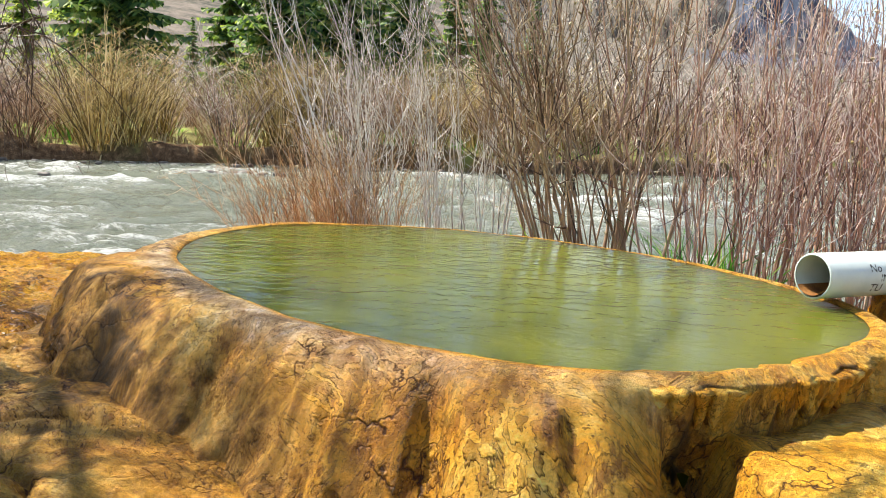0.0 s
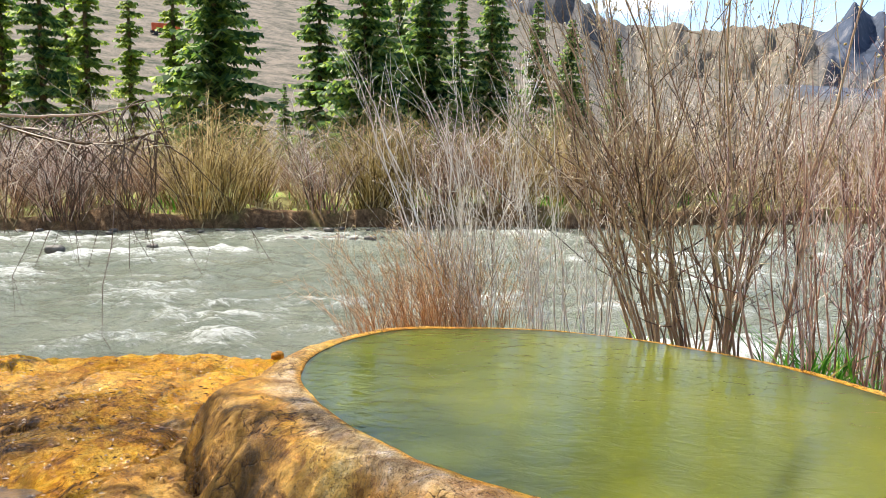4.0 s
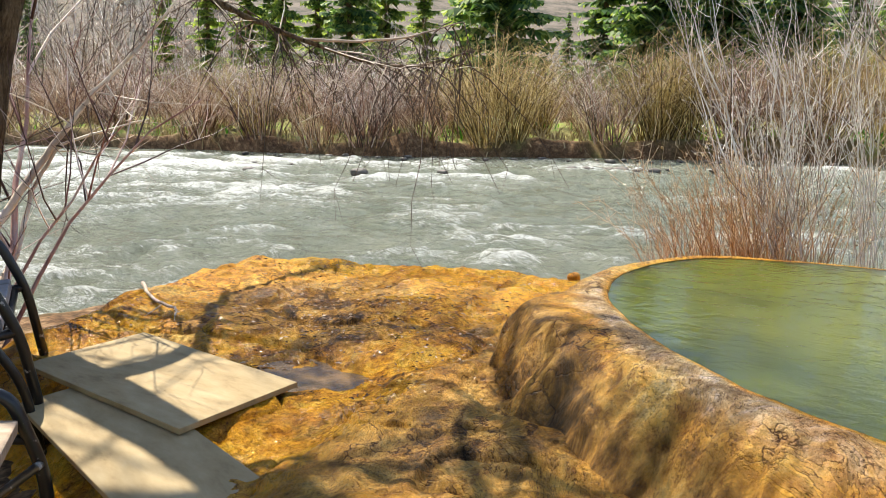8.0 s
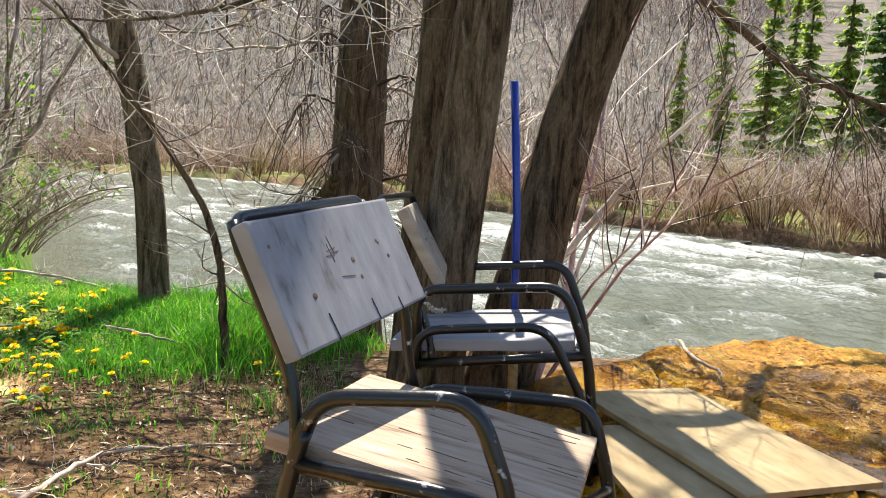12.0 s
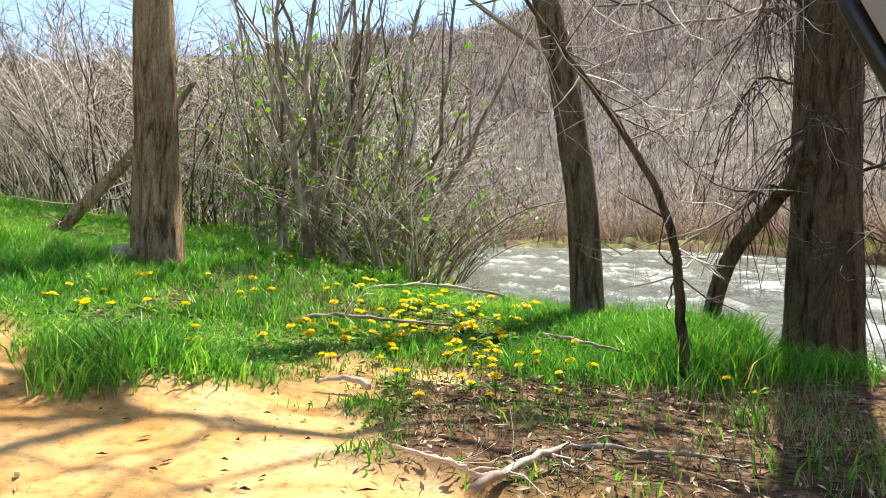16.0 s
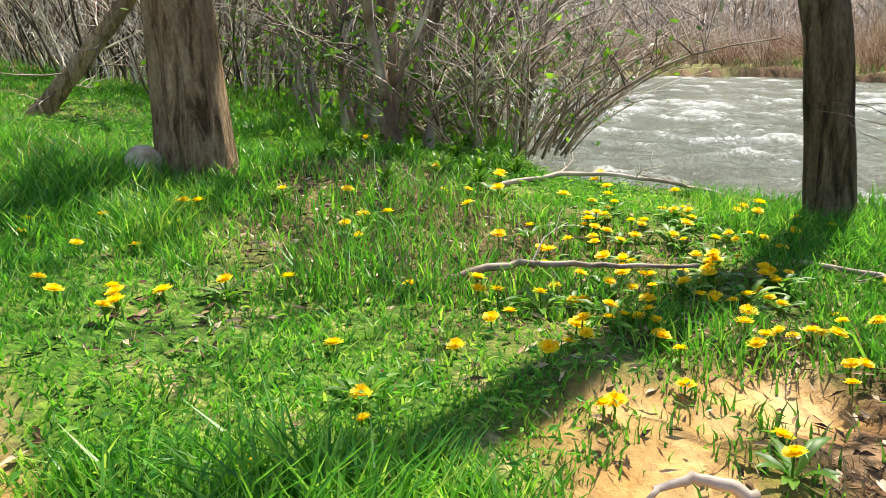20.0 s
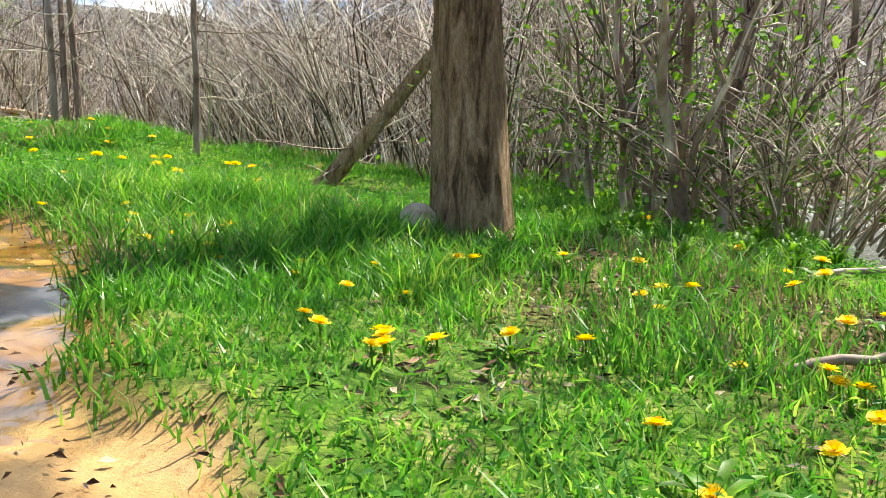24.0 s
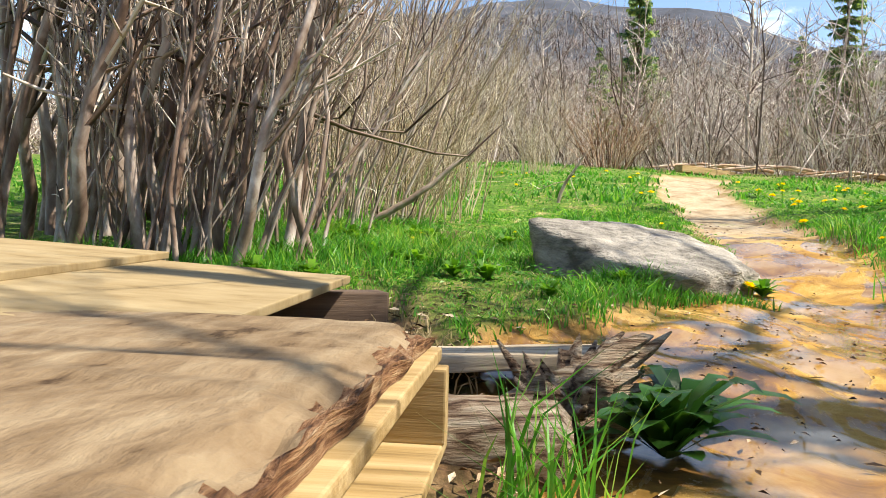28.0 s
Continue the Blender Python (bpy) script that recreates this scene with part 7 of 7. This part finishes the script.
def cut_boulder(m, size, planes, label):
    """A split block: flat faces with worn corners."""
    bm = bmesh.new()
    bmesh.ops.create_icosphere(bm, subdivisions=6, radius=1.0)
    cuts = [(Vector(nv).normalized(), d) for nv, d in planes]
    for v in bm.verts:
        q = v.co.normalized()
        reach = [d / max(q.dot(nv), 1e-3) for nv, d in cuts]
        r = -math.log(sum(math.exp(-22 * min(k, 3)) for k in reach)) / 22
        r *= 1 + 0.035 * noise.fractal(q * 2.5 + Vector((3, 1, 0)), 0.8, 2.0, 5)
        r += 0.012 * noise.noise(Vector((q.x * 2, q.y * 2, q.z * r * 22))) + 0.012 * noise.fractal(q * 9, 0.8, 2.0, 4)
        v.co = Vector((q.x * r * size[0], q.y * r * size[1], q.z * r * size[2]))
    ob = part("boulder", bm, STONE, None, "", True)
    ob.matrix_world = m
    return tagged(ob, label, "rock")


cut_boulder(pose(-3.44, -3.12, 0.680, 0, 0, -28), (0.38, 0.34, 0.28), (((-0.22, 0.26, 1), 0.64), ((0.22, 1, -0.5), 0.74), ((-0.9, 0.5, -0.1), 0.86), ((1, 0.1, -0.15), 0.90), ((0.8, 0.8, 0.25), 0.88), ((0, -1, 0.1), 0.85), ((-0.8, -0.6, 0.15), 0.9), ((0.6, -0.8, 0.2), 0.9), ((0, 0, -1), 0.95), ((-0.5, 0.2, 0.8), 0.80)), "broad flat grey boulder beside the track")
boulder("stone", pose(-4.36, -1.33, floor_z(-4.36, -1.33) + 0.035, 0, 0, 20), 0.062, 0.055, 0.062, TAN_STONE, "small pale tan stone against the trunk", "rock", 4, "", 3, 0.1, 0.9)
tie = part("timber_edge", plank(1.5, 0.12, 0.10, 0.008, 0.003, 4, 15), PINE, None)
tie.matrix_world = pose(-8.3, -10.9, floor_z(-8.3, -10.9) + 0.04, 0, 0, 30)
tagged(tie, "weathered timber edging at the end of the track", "timber")
branch_thing("cut_log", ((-5.62, -5.58, 1.10), (-5.85, -5.42, 1.13)), (0.03, 0.028), PINE, "short pale log lying in the grass", "log")
branch_thing("plank_log", ((-4.0, -4.9, 0.98), (-4.45, -4.8, 0.96)), (0.03, 0.03), PINE, "pale log behind the boulder", "log")

# river stones
for n in range(70):
    x = -14 + 15 * ((n * 0.618034) % 1)
    y = float(far_bank(np.array(x))) - (0.15 if n % 4 else 2.4) - 0.9 * ((n * 0.754) % 1)
    s = 0.035 + 0.06 * ((n * 0.32) % 1) ** 2
    boulder("river_stone", pose(x, y, WATER_Z + 0.02, 0, 0, 40 * n), s * 1.6, s, s * 0.7, PEBBLE, "dark wet stone at the far waterline", "rock", 30 + n, "stones in the river", 2)
for x, y, s in ((-8.8, 12.33, 0.13), (-7.5, 13.2, 0.08), (-10.9, 11.6, 0.09), (-4.67, 15.2, 0.13), (-5.3, 15.1, 0.11), (-4.1, 15.5, 0.10), (-4.95, 15.3, 0.08), (-5.6, 15.0, 0.09), (-4.4, 15.35, 0.07)):
    boulder("river_stone", pose(x, y, WATER_Z + 0.04, 0, 0, 70 * s), s * 1.4, s, s * 0.7, PEBBLE, "dark wet stone standing in the rapids", "rock", int(s * 90), "stones in the river", 3)

# ---- fallen branches ----
for n, (pts, r, k) in enumerate((
        (((-4.75, -0.45, 0.44), (-4.85, -0.25, 0.47), (-5.05, 0.08, 0.47), (-4.95, 0.45, 0.40), (-4.7, 0.78, 0.31)), 0.012, 5),
        (((-3.82, -0.44, 0.42), (-3.86, -0.3, 0.44), (-3.9, -0.1, 0.42), (-3.98, 0.15, 0.39)), 0.011, 2),
        (((-3.06, -0.02, 0.34), (-3.08, -0.10, 0.36), (-3.04, -0.16, 0.35)), 0.010, 0),
        (((-2.42, 0.26, 0.285), (-2.6, 0.38, 0.30), (-2.75, 0.52, 0.28), (-2.86, 0.98, 0.21)), 0.010, 9),
        (((-2.48, 0.30, 0.285), (-2.44, 0.22, 0.33), (-2.40, 0.12, 0.37)), 0.007, 2),
        (((-4.3, 0.35, 0.34), (-4.0, 0.65, 0.33), (-3.85, 0.85, 0.3)), 0.009, 3),
        (((-3.0, 2.75, 0.43), (-2.75, 2.6, 0.42), (-2.55, 2.55, 0.43), (-2.45, 2.45, 0.44)), 0.009, 2),
        (((-5.6, -3.6, 0.92), (-5.4, -3.1, 0.82), (-5.2, -2.8, 0.76)), 0.012, 2),
        (((-4.6, -0.8, 0.47), (-4.35, -0.62, 0.46), (-4.1, -0.6, 0.45)), 0.008, 2))):
    branch_thing("fallen_branch", pts, [r * (1 - 0.6 * q / (len(pts) - 1)) for q in range(len(pts))], STEM_DARK, "bare grey branch lying on the ground", "branch", k, 200 + n, 0.16)["group"] = "fallen branches"

# ---- small things ----
def link_chain(start, end, n, sag, label):
    """Oval steel links, each turned a quarter from the last."""
    a, b = Vector(start), Vector(end)
    ob = thing("chain", Matrix.Translation(a), label, "chain")
    span = b - a
    for k in range(n):
        u = (k + 0.5) / n
        at = span * u - Vector((0, 0, sag * 4 * u * (1 - u)))
        way = (span - Vector((0, 0, sag * 4 * (1 - 2 * u)))).normalized()
        ring = [(0.62 * span.length / n * math.cos(q), 0.007 * math.sin(q), 0.0) for q in np.linspace(0, 2 * np.pi, 13)]
        me = Bag().add(*tube(ring, 0.0022, 5, False)).mesh("link", STEEL)
        put("link", me, ob).matrix_basis = Matrix.Translation(at) @ way.to_track_quat("X", "Z").to_matrix().to_4x4() @ Matrix.Rotation(math.pi / 2 * (k % 2), 4, "X")
    return ob


STEEL = simple("dull_steel", [(0.3, (0.35, 0.35, 0.34)), (0.7, (0.62, 0.62, 0.60))], 30, 0.35, None, 0.2, 0.002, 0.6)
STEEL.node_tree.nodes["Principled BSDF"].inputs["Metallic"].default_value = 0.9
link_chain((-2.15, 1.165, 0.795), (-2.47, 1.365, 0.712), 11, 0.012, "short steel chain joining the two chairs")
stump = part("stump", moved(plank(0.055, 0.05, 0.22, 0.008, 0.006, 0, 41), pose(0, 0, 0.07, 6, 4, 20)), PINE, None)
stump.matrix_world = Matrix.Translation((-5.93, 0.14, floor_z(-5.93, 0.14)))
tagged(stump, "short weathered stump at the water's edge", "stump")
RED = simple("orange_red_paint", [(0.3, (0.50, 0.07, 0.02)), (0.7, (0.72, 0.13, 0.04))], 0.6, 0.5, None, 0.0)
# Distant orange-red object of unknown kind; the truck shape is assumed.
wx, wy = -136 * math.sin(radians(29.3)), 136 * math.cos(radians(29.3))
truck = thing("far_red_object", pose(wx, wy, 0.0, 0, 0, 29.3), "orange-red object on the far hillside, built in a truck's shape", "truck")
tz = float(land(wx, wy)) + 0.44
part("cargo_body", moved(plank(3.4, 1.6, 1.2, 0.08), pose(0, 0, tz + 0.75)), RED, truck)
part("cab", moved(plank(0.9, 1.5, 1.0, 0.10), pose(2.2, 0, tz + 0.65)), RED, truck)
part("chassis", moved(plank(4.6, 1.2, 0.25, 0.04), pose(0.4, 0, tz + 0.05)), INK, truck)
for x in (-1.1, 2.0):
    for y in (-0.62, 0.62):
        w = bmesh.new()
        bmesh.ops.create_cone(w, cap_ends=True, segments=14, radius1=0.32, radius2=0.32, depth=0.22)
        part("wheel", moved(w, pose(x, y, tz - 0.12, 90, 0, 0)), INK, truck)
bx, by = -2.3 - 11.5 * math.sin(radians(156.5)), -0.6 + 11.5 * math.cos(radians(156.5))
shrub("rust_bush", FAR_RUST, bx, by, floor_z(bx, by) - 0.03, 40, 0.62, "rust-brown leafless bush at the end of the track", "shrub")
for k in range(9):
    q = 150 + 3.0 * math.sin(k * 2.3) - 1.2 * k
    px, py = -2.3 - 13.2 * math.sin(radians(q)), -0.6 + 13.2 * math.cos(radians(q))
    z0 = floor_z(px, py) + 0.05
    branch_thing("dead_bough", ((px - 0.7, py + 0.1, z0), (px, py, z0 + 0.10), (px + 0.7, py - 0.1, z0 + 0.02)), (0.03, 0.025, 0.012), STEM_RUST, "dead reddish bough piled at the clearing's edge", "branch", 8, 320 + k, 0.4)["group"] = "piled dead boughs"

# ---- dandelions ----
def bloom_mesh(seed):
    rg = np.random.default_rng(seed)
    bag = Bag()
    for layer, (n, tilt, L) in enumerate(((16, 0.15, 0.021), (14, 0.5, 0.018), (10, 0.95, 0.013), (6, 1.35, 0.009))):
        for k in range(n):
            az = 2 * np.pi * (k + 0.5 * layer + rg.uniform(-0.2, 0.2)) / n
            d = np.array([math.cos(az) * math.cos(tilt), math.sin(az) * math.cos(tilt), math.sin(tilt)])
            s = np.array([-math.sin(az), math.cos(az), 0]) * 0.0032
            l = L * rg.uniform(0.85, 1.1)
            bag.add([d * 0.002 - s * 0.5, d * l - s, d * l * 1.06, d * l + s, d * 0.002 + s * 0.5], [[0, 1, 2, 3, 4]])
    return bag.mesh("bloom", YELLOW, False)


def rosette_mesh(seed, n=9, length=0.085, width=0.009, rise=0.7, mat=LEAF):
    rg = np.random.default_rng(seed)
    bag = Bag()
    for k in range(n):
        az, L = 2 * np.pi * k / n + rg.uniform(-0.3, 0.3), length * rg.uniform(0.7, 1.2)
        d, s = np.array([math.cos(az), math.sin(az), 0]), np.array([-math.sin(az), math.cos(az), 0])
        up = rise * rg.uniform(0.6, 1.4)
        row = []
        for t, w in ((0.05, 0.25), (0.35, 0.8), (0.65, 1.0), (0.88, 0.6), (1.0, 0.05)):
            c = d * L * t + np.array([0, 0, L * up * t * (1.5 - t)])
            row += [c - s * width * w - [0, 0, 0.0], c + np.array([0, 0, -0.003 * w]), c + s * width * w]
        bag.add(row, [[3 * q + o, 3 * q + o + 1, 3 * q + o + 4, 3 * q + o + 3] for q in range(4) for o in (0, 1)])
    return bag.mesh("rosette", mat)


BLOOMS = [bloom_mesh(k) for k in range(4)]
ROSETTES = [rosette_mesh(10 + k) for k in range(3)]
STALKS = [Bag().add(*tube([(0, 0, -0.02), (0.004, 0.002, 0.012), (0.004, 0.0, h)], 0.0022, 5, False)).mesh("stalk", LEAF) for h in (0.02, 0.032, 0.046)]


def dandelion(x, y, size=1.0, k=0):
    ob = thing("dandelion", pose(x, y, floor_z(x, y), 0, 0, 50 * k), "yellow dandelion blooming in the grass", "flower", "dandelions in the grass")
    ob.scale = (size, size, size)
    h = (0.02, 0.032, 0.046)[k % 3]
    put("stalk", STALKS[k % 3], ob)
    b = put("bloom", BLOOMS[k % 4], ob)
    b.matrix_basis = pose(0.004, 0, h, 14 * math.sin(k * 2.1), 14 * math.cos(k * 1.7), 0)
    if k % 5 == 0:
        put("leaves", ROSETTES[k % 3], ob)["kind"] = "stuff"
    return ob


drng = np.random.default_rng(55)
spots = [(-3.17, -0.53), (-3.25, -0.17), (-3.22, -0.19), (-3.34, -0.04), (-3.41, 0.17), (-3.13, 0.31), (-3.80, -1.37), (-3.42, -0.985), (-3.36, -1.06), (-3.47, -0.93), (-3.10, 0.24), (-3.3, 0.3), (-2.95, 0.12)]
for cx, cy, sx, sy, n in ((-3.95, 0.15, 0.26, 0.16, 60), (-3.85, 0.12, 0.35, 0.25, 50), (-4.0, -0.35, 0.5, 0.4, 40), (-4.4, 0.2, 0.4, 0.3, 26), (-3.9, -1.1, 0.4, 0.3, 14), (-3.75, -1.75, 0.22, 0.16, 16), (-3.95, -2.05, 0.2, 0.2, 10), (-4.4, -2.3, 0.5, 0.4, 14), (-5.0, -3.1, 0.5, 0.5, 18), (-5.3, -4.6, 0.7, 0.8, 22), (-6.3, -6.5, 0.9, 1.0, 26), (-4.2, -7.6, 0.7, 0.8, 10), (-2.8, -3.9, 0.4, 0.2, 7), (-3.9, 0.95, 0.3, 0.2, 5)):
    spots += [(cx + sx * drng.normal(), cy + sy * drng.normal()) for _ in range(n)]
for k, (x, y) in enumerate(spots):
    if (k < 13 and float(sandy(np.array(x), np.array(y))) < 0.6) or (float(sandy(np.array(x), np.array(y))) < 0.3 and y < float(near_bank(np.array(x))) - 0.5 and y < 1.2):
        dandelion(x, y, (0.75, 0.9, 0.65, 0.82)[k % 4] if x > -4.6 else 1.1, k)
for n, (dx, dy, dz) in enumerate(((0.0, 0.0, 0), (0.05, 0.06, 0))):
    dandelion(-3.71 + dx, -2.88 + dy, 1.2, 3 + n)

# ---- broad-leaved plants ----
def broad_plant(x, y, scale, label, seed, n=16, length=0.15, width=0.022, rise=1.1, z=None, mat=LEAF):
    ob = thing("broad_leaf_plant", pose(x, y, floor_z(x, y) if z is None else z, 0, 0, seed * 37), label, "plant", "broad-leaved plants")
    ob.scale = (scale, scale, scale)
    for k in range(3):
        me = rosette_mesh(seed * 5 + k, n, length * (1.1 - 0.25 * k), width, rise + 0.5 * k, mat)
        put("leaf_whorl", me, ob)["kind"] = "stuff"
    return ob


broad_plant(-2.80, -1.72, 1.0, "lush dark green broad-leaved plant by the log", 1, 14, 0.14, 0.022, 0.9, None, SHADY)
broad_plant(-2.87, -1.80, 0.8, "lush dark green broad-leaved plant by the log", 2, 12, 0.15, 0.022, 0.9, None, SHADY)
for k in range(46):
    x, y = -2.2 + 0.55 * drng.normal(), -3.55 + 0.30 * drng.normal()
    if y < -2.95:
        broad_plant(x, y, 0.55, "low bright green weed under the stem clump", 3 + k % 7, 9, 0.12, 0.022, 0.9)
broad_plant(-3.74, -2.86, 0.55, "low green weed at the foot of the boulder", 5, 12, 0.12, 0.02, 0.9)
for k in range(14):
    x, y = -3.55 + 0.38 * drng.normal(), -2.72 + 0.07 * drng.normal()
    if float(sandy(np.array(x), np.array(y))) < 0.3:
        broad_plant(x, y, 0.45, "low green weed at the foot of the boulder", 3 + k % 7, 9, 0.12, 0.02, 0.8)
for k in range(20):
    x, y = -5.1 + 0.5 * drng.normal(), -0.55 + 0.30 * drng.normal()
    broad_plant(x, y, 0.42, "green weed tuft at the shrub's foot", 3 + k % 7, 9, 0.15, 0.014, 1.5)

# ---- grass ----
def blades(n, box, keep, height, width, mat, name, seed, label):
    rg = np.random.default_rng(seed)
    x, y = rg.uniform(box[0], box[1], n), rg.uniform(box[2], box[3], n)
    ok = rg.random(n) < keep(x, y)
    x, y = x[ok], y[ok]
    n = len(x)
    z = land(x, y) - 0.03 * sandy(x, y) - 0.012
    lush = np.clip(0.76 + 2.1 * fbm(x * 1.8, y * 1.8, 4, 91, 0.6), 0.5, 1.7) * (1 - 0.30 * np.exp(-((x + 2.9) ** 2 + (y + 3.0) ** 2) / 0.7)) * (1 - 0.38 * np.exp(-(((x + 4.15) / 0.75) ** 2 + ((y + 0.2) / 0.75) ** 2))) * (1 - 0.45 * sstep(-3.4, -4.6, y))
    far = np.clip(np.hypot(x + 2.3, y + 0.4) / 3.0, 1.0, 2.6)
    h = height * lush * rg.uniform(0.5, 1.25, n)
    w = width * rg.uniform(0.7, 1.3, n) * far
    az, bend, fa = rg.uniform(0, 2 * np.pi, n), h * rg.uniform(0.15, 1.0, n), rg.uniform(0, 2 * np.pi, n)
    d = np.stack([np.cos(az), np.sin(az), 0 * az], -1)
    s = np.stack([np.cos(fa), np.sin(fa), 0 * fa], -1) * w[:, None]
    p = np.stack([x, y, z], -1)
    up = np.array([0, 0, 1.0])
    m = p + d * (bend * 0.3)[:, None] + up * (h * 0.55)[:, None]
    t = p + d * bend[:, None] + up * (h * 0.95)[:, None]
    verts = np.stack([p - s, p + s, m + s * 0.8, m - s * 0.8, t], 1).reshape(-1, 3)
    i = np.arange(n) * 5
    faces = np.stack([i, i + 1, i + 2, i + 3], -1).tolist() + np.stack([i + 3, i + 2, i + 4], -1).tolist()
    return tagged(put(name, mesh_of(name, verts, faces, mat, False)), label, "grass", kind="stuff")


def green(x, y):
    k = (1 - sandy(x, y)) * (1 - 0.98 * earthy(x, y)) * (y < near_bank(x) - 0.25)
    r = np.hypot(x + 2.4, y + 0.4)
    worn = np.clip(1.1 - 2.2 * np.maximum(fbm(x * 2.3, y * 2.3, 3, 98), 0), 0.25, 1)
    worn = worn * (1 - 0.25 * np.exp(-((x + 2.9) ** 2 + (y + 3.0) ** 2) / 0.5))
    worn = worn * (1 - sstep(-2.68, -2.58, x) * sstep(-1.35, -1.45, y) * sstep(-2.7, -2.5, y))
    return k * worn * np.clip(2.4 / r, 0.25, 1.0)


blades(430000, (-7.5, -1.4, -5.0, 1.5), green, 0.072, 0.0025, GRASS, "grass", 301, "lush green spring grass with bare patches")
blades(80000, (-10.5, 0.5, -11.5, -5.0), green, 0.09, 0.0040, GRASS, "far_grass", 302, "green grass along the track")
blades(16000, (-5.0, -3.3, 0.35, 1.75), lambda x, y: sstep(-3.4, -3.75, x + 0.35 * (y - 0.8)) * (y < near_bank(x) - 0.1), 0.15, 0.0026, GRASS, "long_grass", 303, "long grass at the river's edge")
blades(70000, (-6.5, -1.5, -4.5, 1.4), lambda x, y: (1 - sandy(x, y)) * np.clip(0.34 + 0.6 * np.exp(-((x + 2.9) ** 2 + (y + 3.0) ** 2) / 0.7) + 2.2 * fbm(x * 2.3, y * 2.3, 3, 98) + 0.3 * earthy(x, y), 0, 1), 0.055, 0.0016, DRY, "dry_grass", 304, "dry straw among the grass")
blades(2000, (-3.70, -3.0, -2.90, -2.66), lambda x, y: sstep(0.30, 0.12, np.abs(y + 2.76 + 0.10 * (x + 3.4)) + 0.10 * fbm(x * 6, y * 6, 2, 96)) * sstep(-3.72, -3.55, x), 0.046, 0.0022, GRASS, "boulder_grass", 306, "grass tufts hiding the boulder's foot")
blades(80, (-2.62, -2.47, -1.60, -1.46), lambda x, y: 0.8 + 0 * x, 0.12, 0.0024, GRASS, "grass_tuft", 305, "long grass tuft beside the pallet")
blades(2600, (-0.2, 2.0, 3.7, 4.3), lambda x, y: np.clip(fbm(x * 3, y * 3, 2, 95) * 3 + 0.2, 0, 1) * (y > 2.93 + 1.02 * np.sqrt(np.clip(1 - ((x - 0.08) / 1.3) ** 2, 0, 1)) - 0.1), 0.30, 0.004, GRASS, "bank_grass", 306, "fresh grass behind the pool")

blades(30000, (-40, 6, 9, 26), lambda x, y: 0.9 * sstep(-0.1, 0.3, y - far_bank(x)) * sstep(3.0, 1.0, y - far_bank(x)), 0.34, 0.006, DRY, "bank_straw", 307, "dry straw along the far bank")
blades(16000, (-40, 6, 9, 28), lambda x, y: 0.9 * sstep(0.3, 0.8, y - far_bank(x)) * sstep(6.0, 2.0, y - far_bank(x)) * (fbm(x * 0.4, y * 0.4, 2, 97) > 0), 0.28, 0.007, GRASS, "meadow_grass", 308, "patches of fresh grass on the far bank")

# ---- leaf litter ----
def litter(n, box, keep, size, mat, name, seed, label, level=None, category="leaf litter"):
    rg = np.random.default_rng(seed)
    x, y = rg.uniform(box[0], box[1], n), rg.uniform(box[2], box[3], n)
    ok = rg.random(n) < keep(x, y)
    x, y = x[ok], y[ok]
    n = len(x)
    p = np.stack([x, y, (land(x, y) - 0.035 * sandy(x, y) if level is None else level(x, y)) + 0.004], -1)
    a = rg.uniform(0, 2 * np.pi, n)
    L, w = size * rg.uniform(0.5, 1.6, n), size * rg.uniform(0.12, 0.4, n)
    u = np.stack([np.cos(a), np.sin(a), rg.uniform(-0.25, 0.25, n)], -1) * L[:, None]
    v = np.stack([-np.sin(a), np.cos(a), rg.uniform(-0.4, 0.4, n)], -1) * w[:, None]
    verts = np.stack([p - u, p + v, p + u, p - v + [0, 0, 0.004]], 1).reshape(-1, 3)
    i = np.arange(n) * 4
    return tagged(put(name, mesh_of(name, verts, np.stack([i, i + 1, i + 2, i + 3], -1), mat, False)), label, category, kind="stuff")


litter(14000, (-4.9, -1.6, -2.6, 1.5), lambda x, y: 0.05 + 0.95 * earthy(x, y) * (1 - 0.9 * sandy(x, y)), 0.014, LITTER, "leaf_litter", 311, "brown dead leaves and bark on bare soil")
litter(7000, (-4.6, -1.6, -5.0, 0.4), lambda x, y: sandy(x, y) * np.clip(0.25 + 2.0 * fbm(x * 2.5, y * 2.5, 3, 313), 0, 1), 0.006, LITTER, "track_litter", 312, "dark scraps scattered over the sandy track")

litter(3800, (-3.2, -0.9, 2.2, 3.9), lambda x, y: np.clip(np.exp(-(((x + 1.95) / 0.5) ** 2 + ((y - 2.85) / 0.38) ** 2)) + 0.10 + 0.6 * np.maximum(fbm(x * 3, y * 3, 3, 314), 0), 0, 1), 0.010, LITTER, "mound_litter", 315, "wet brown bark scraps on the mound", mound)

litter(90000, (-6.5, -1.5, -4.8, 1.2), lambda x, y: green(x, y) * np.clip(0.3 + 2.5 * fbm(x * 1.7, y * 1.7, 3, 318), 0, 1), 0.009, GRASS, "low_weeds", 317, "low small-leaved green weeds among the grass", lambda x, y: land(x, y) + 0.022 + 0.02 * fbm(x * 20, y * 20, 2, 319), "weeds")
litter(16000, (-6.0, -1.5, -4.5, 1.2), lambda x, y: (1 - sandy(x, y)) * np.clip(3.0 * fbm(x * 2.3, y * 2.3, 3, 98), 0, 1), 0.014, LITTER, "grass_litter", 320, "dead leaves and straw in worn patches of grass")
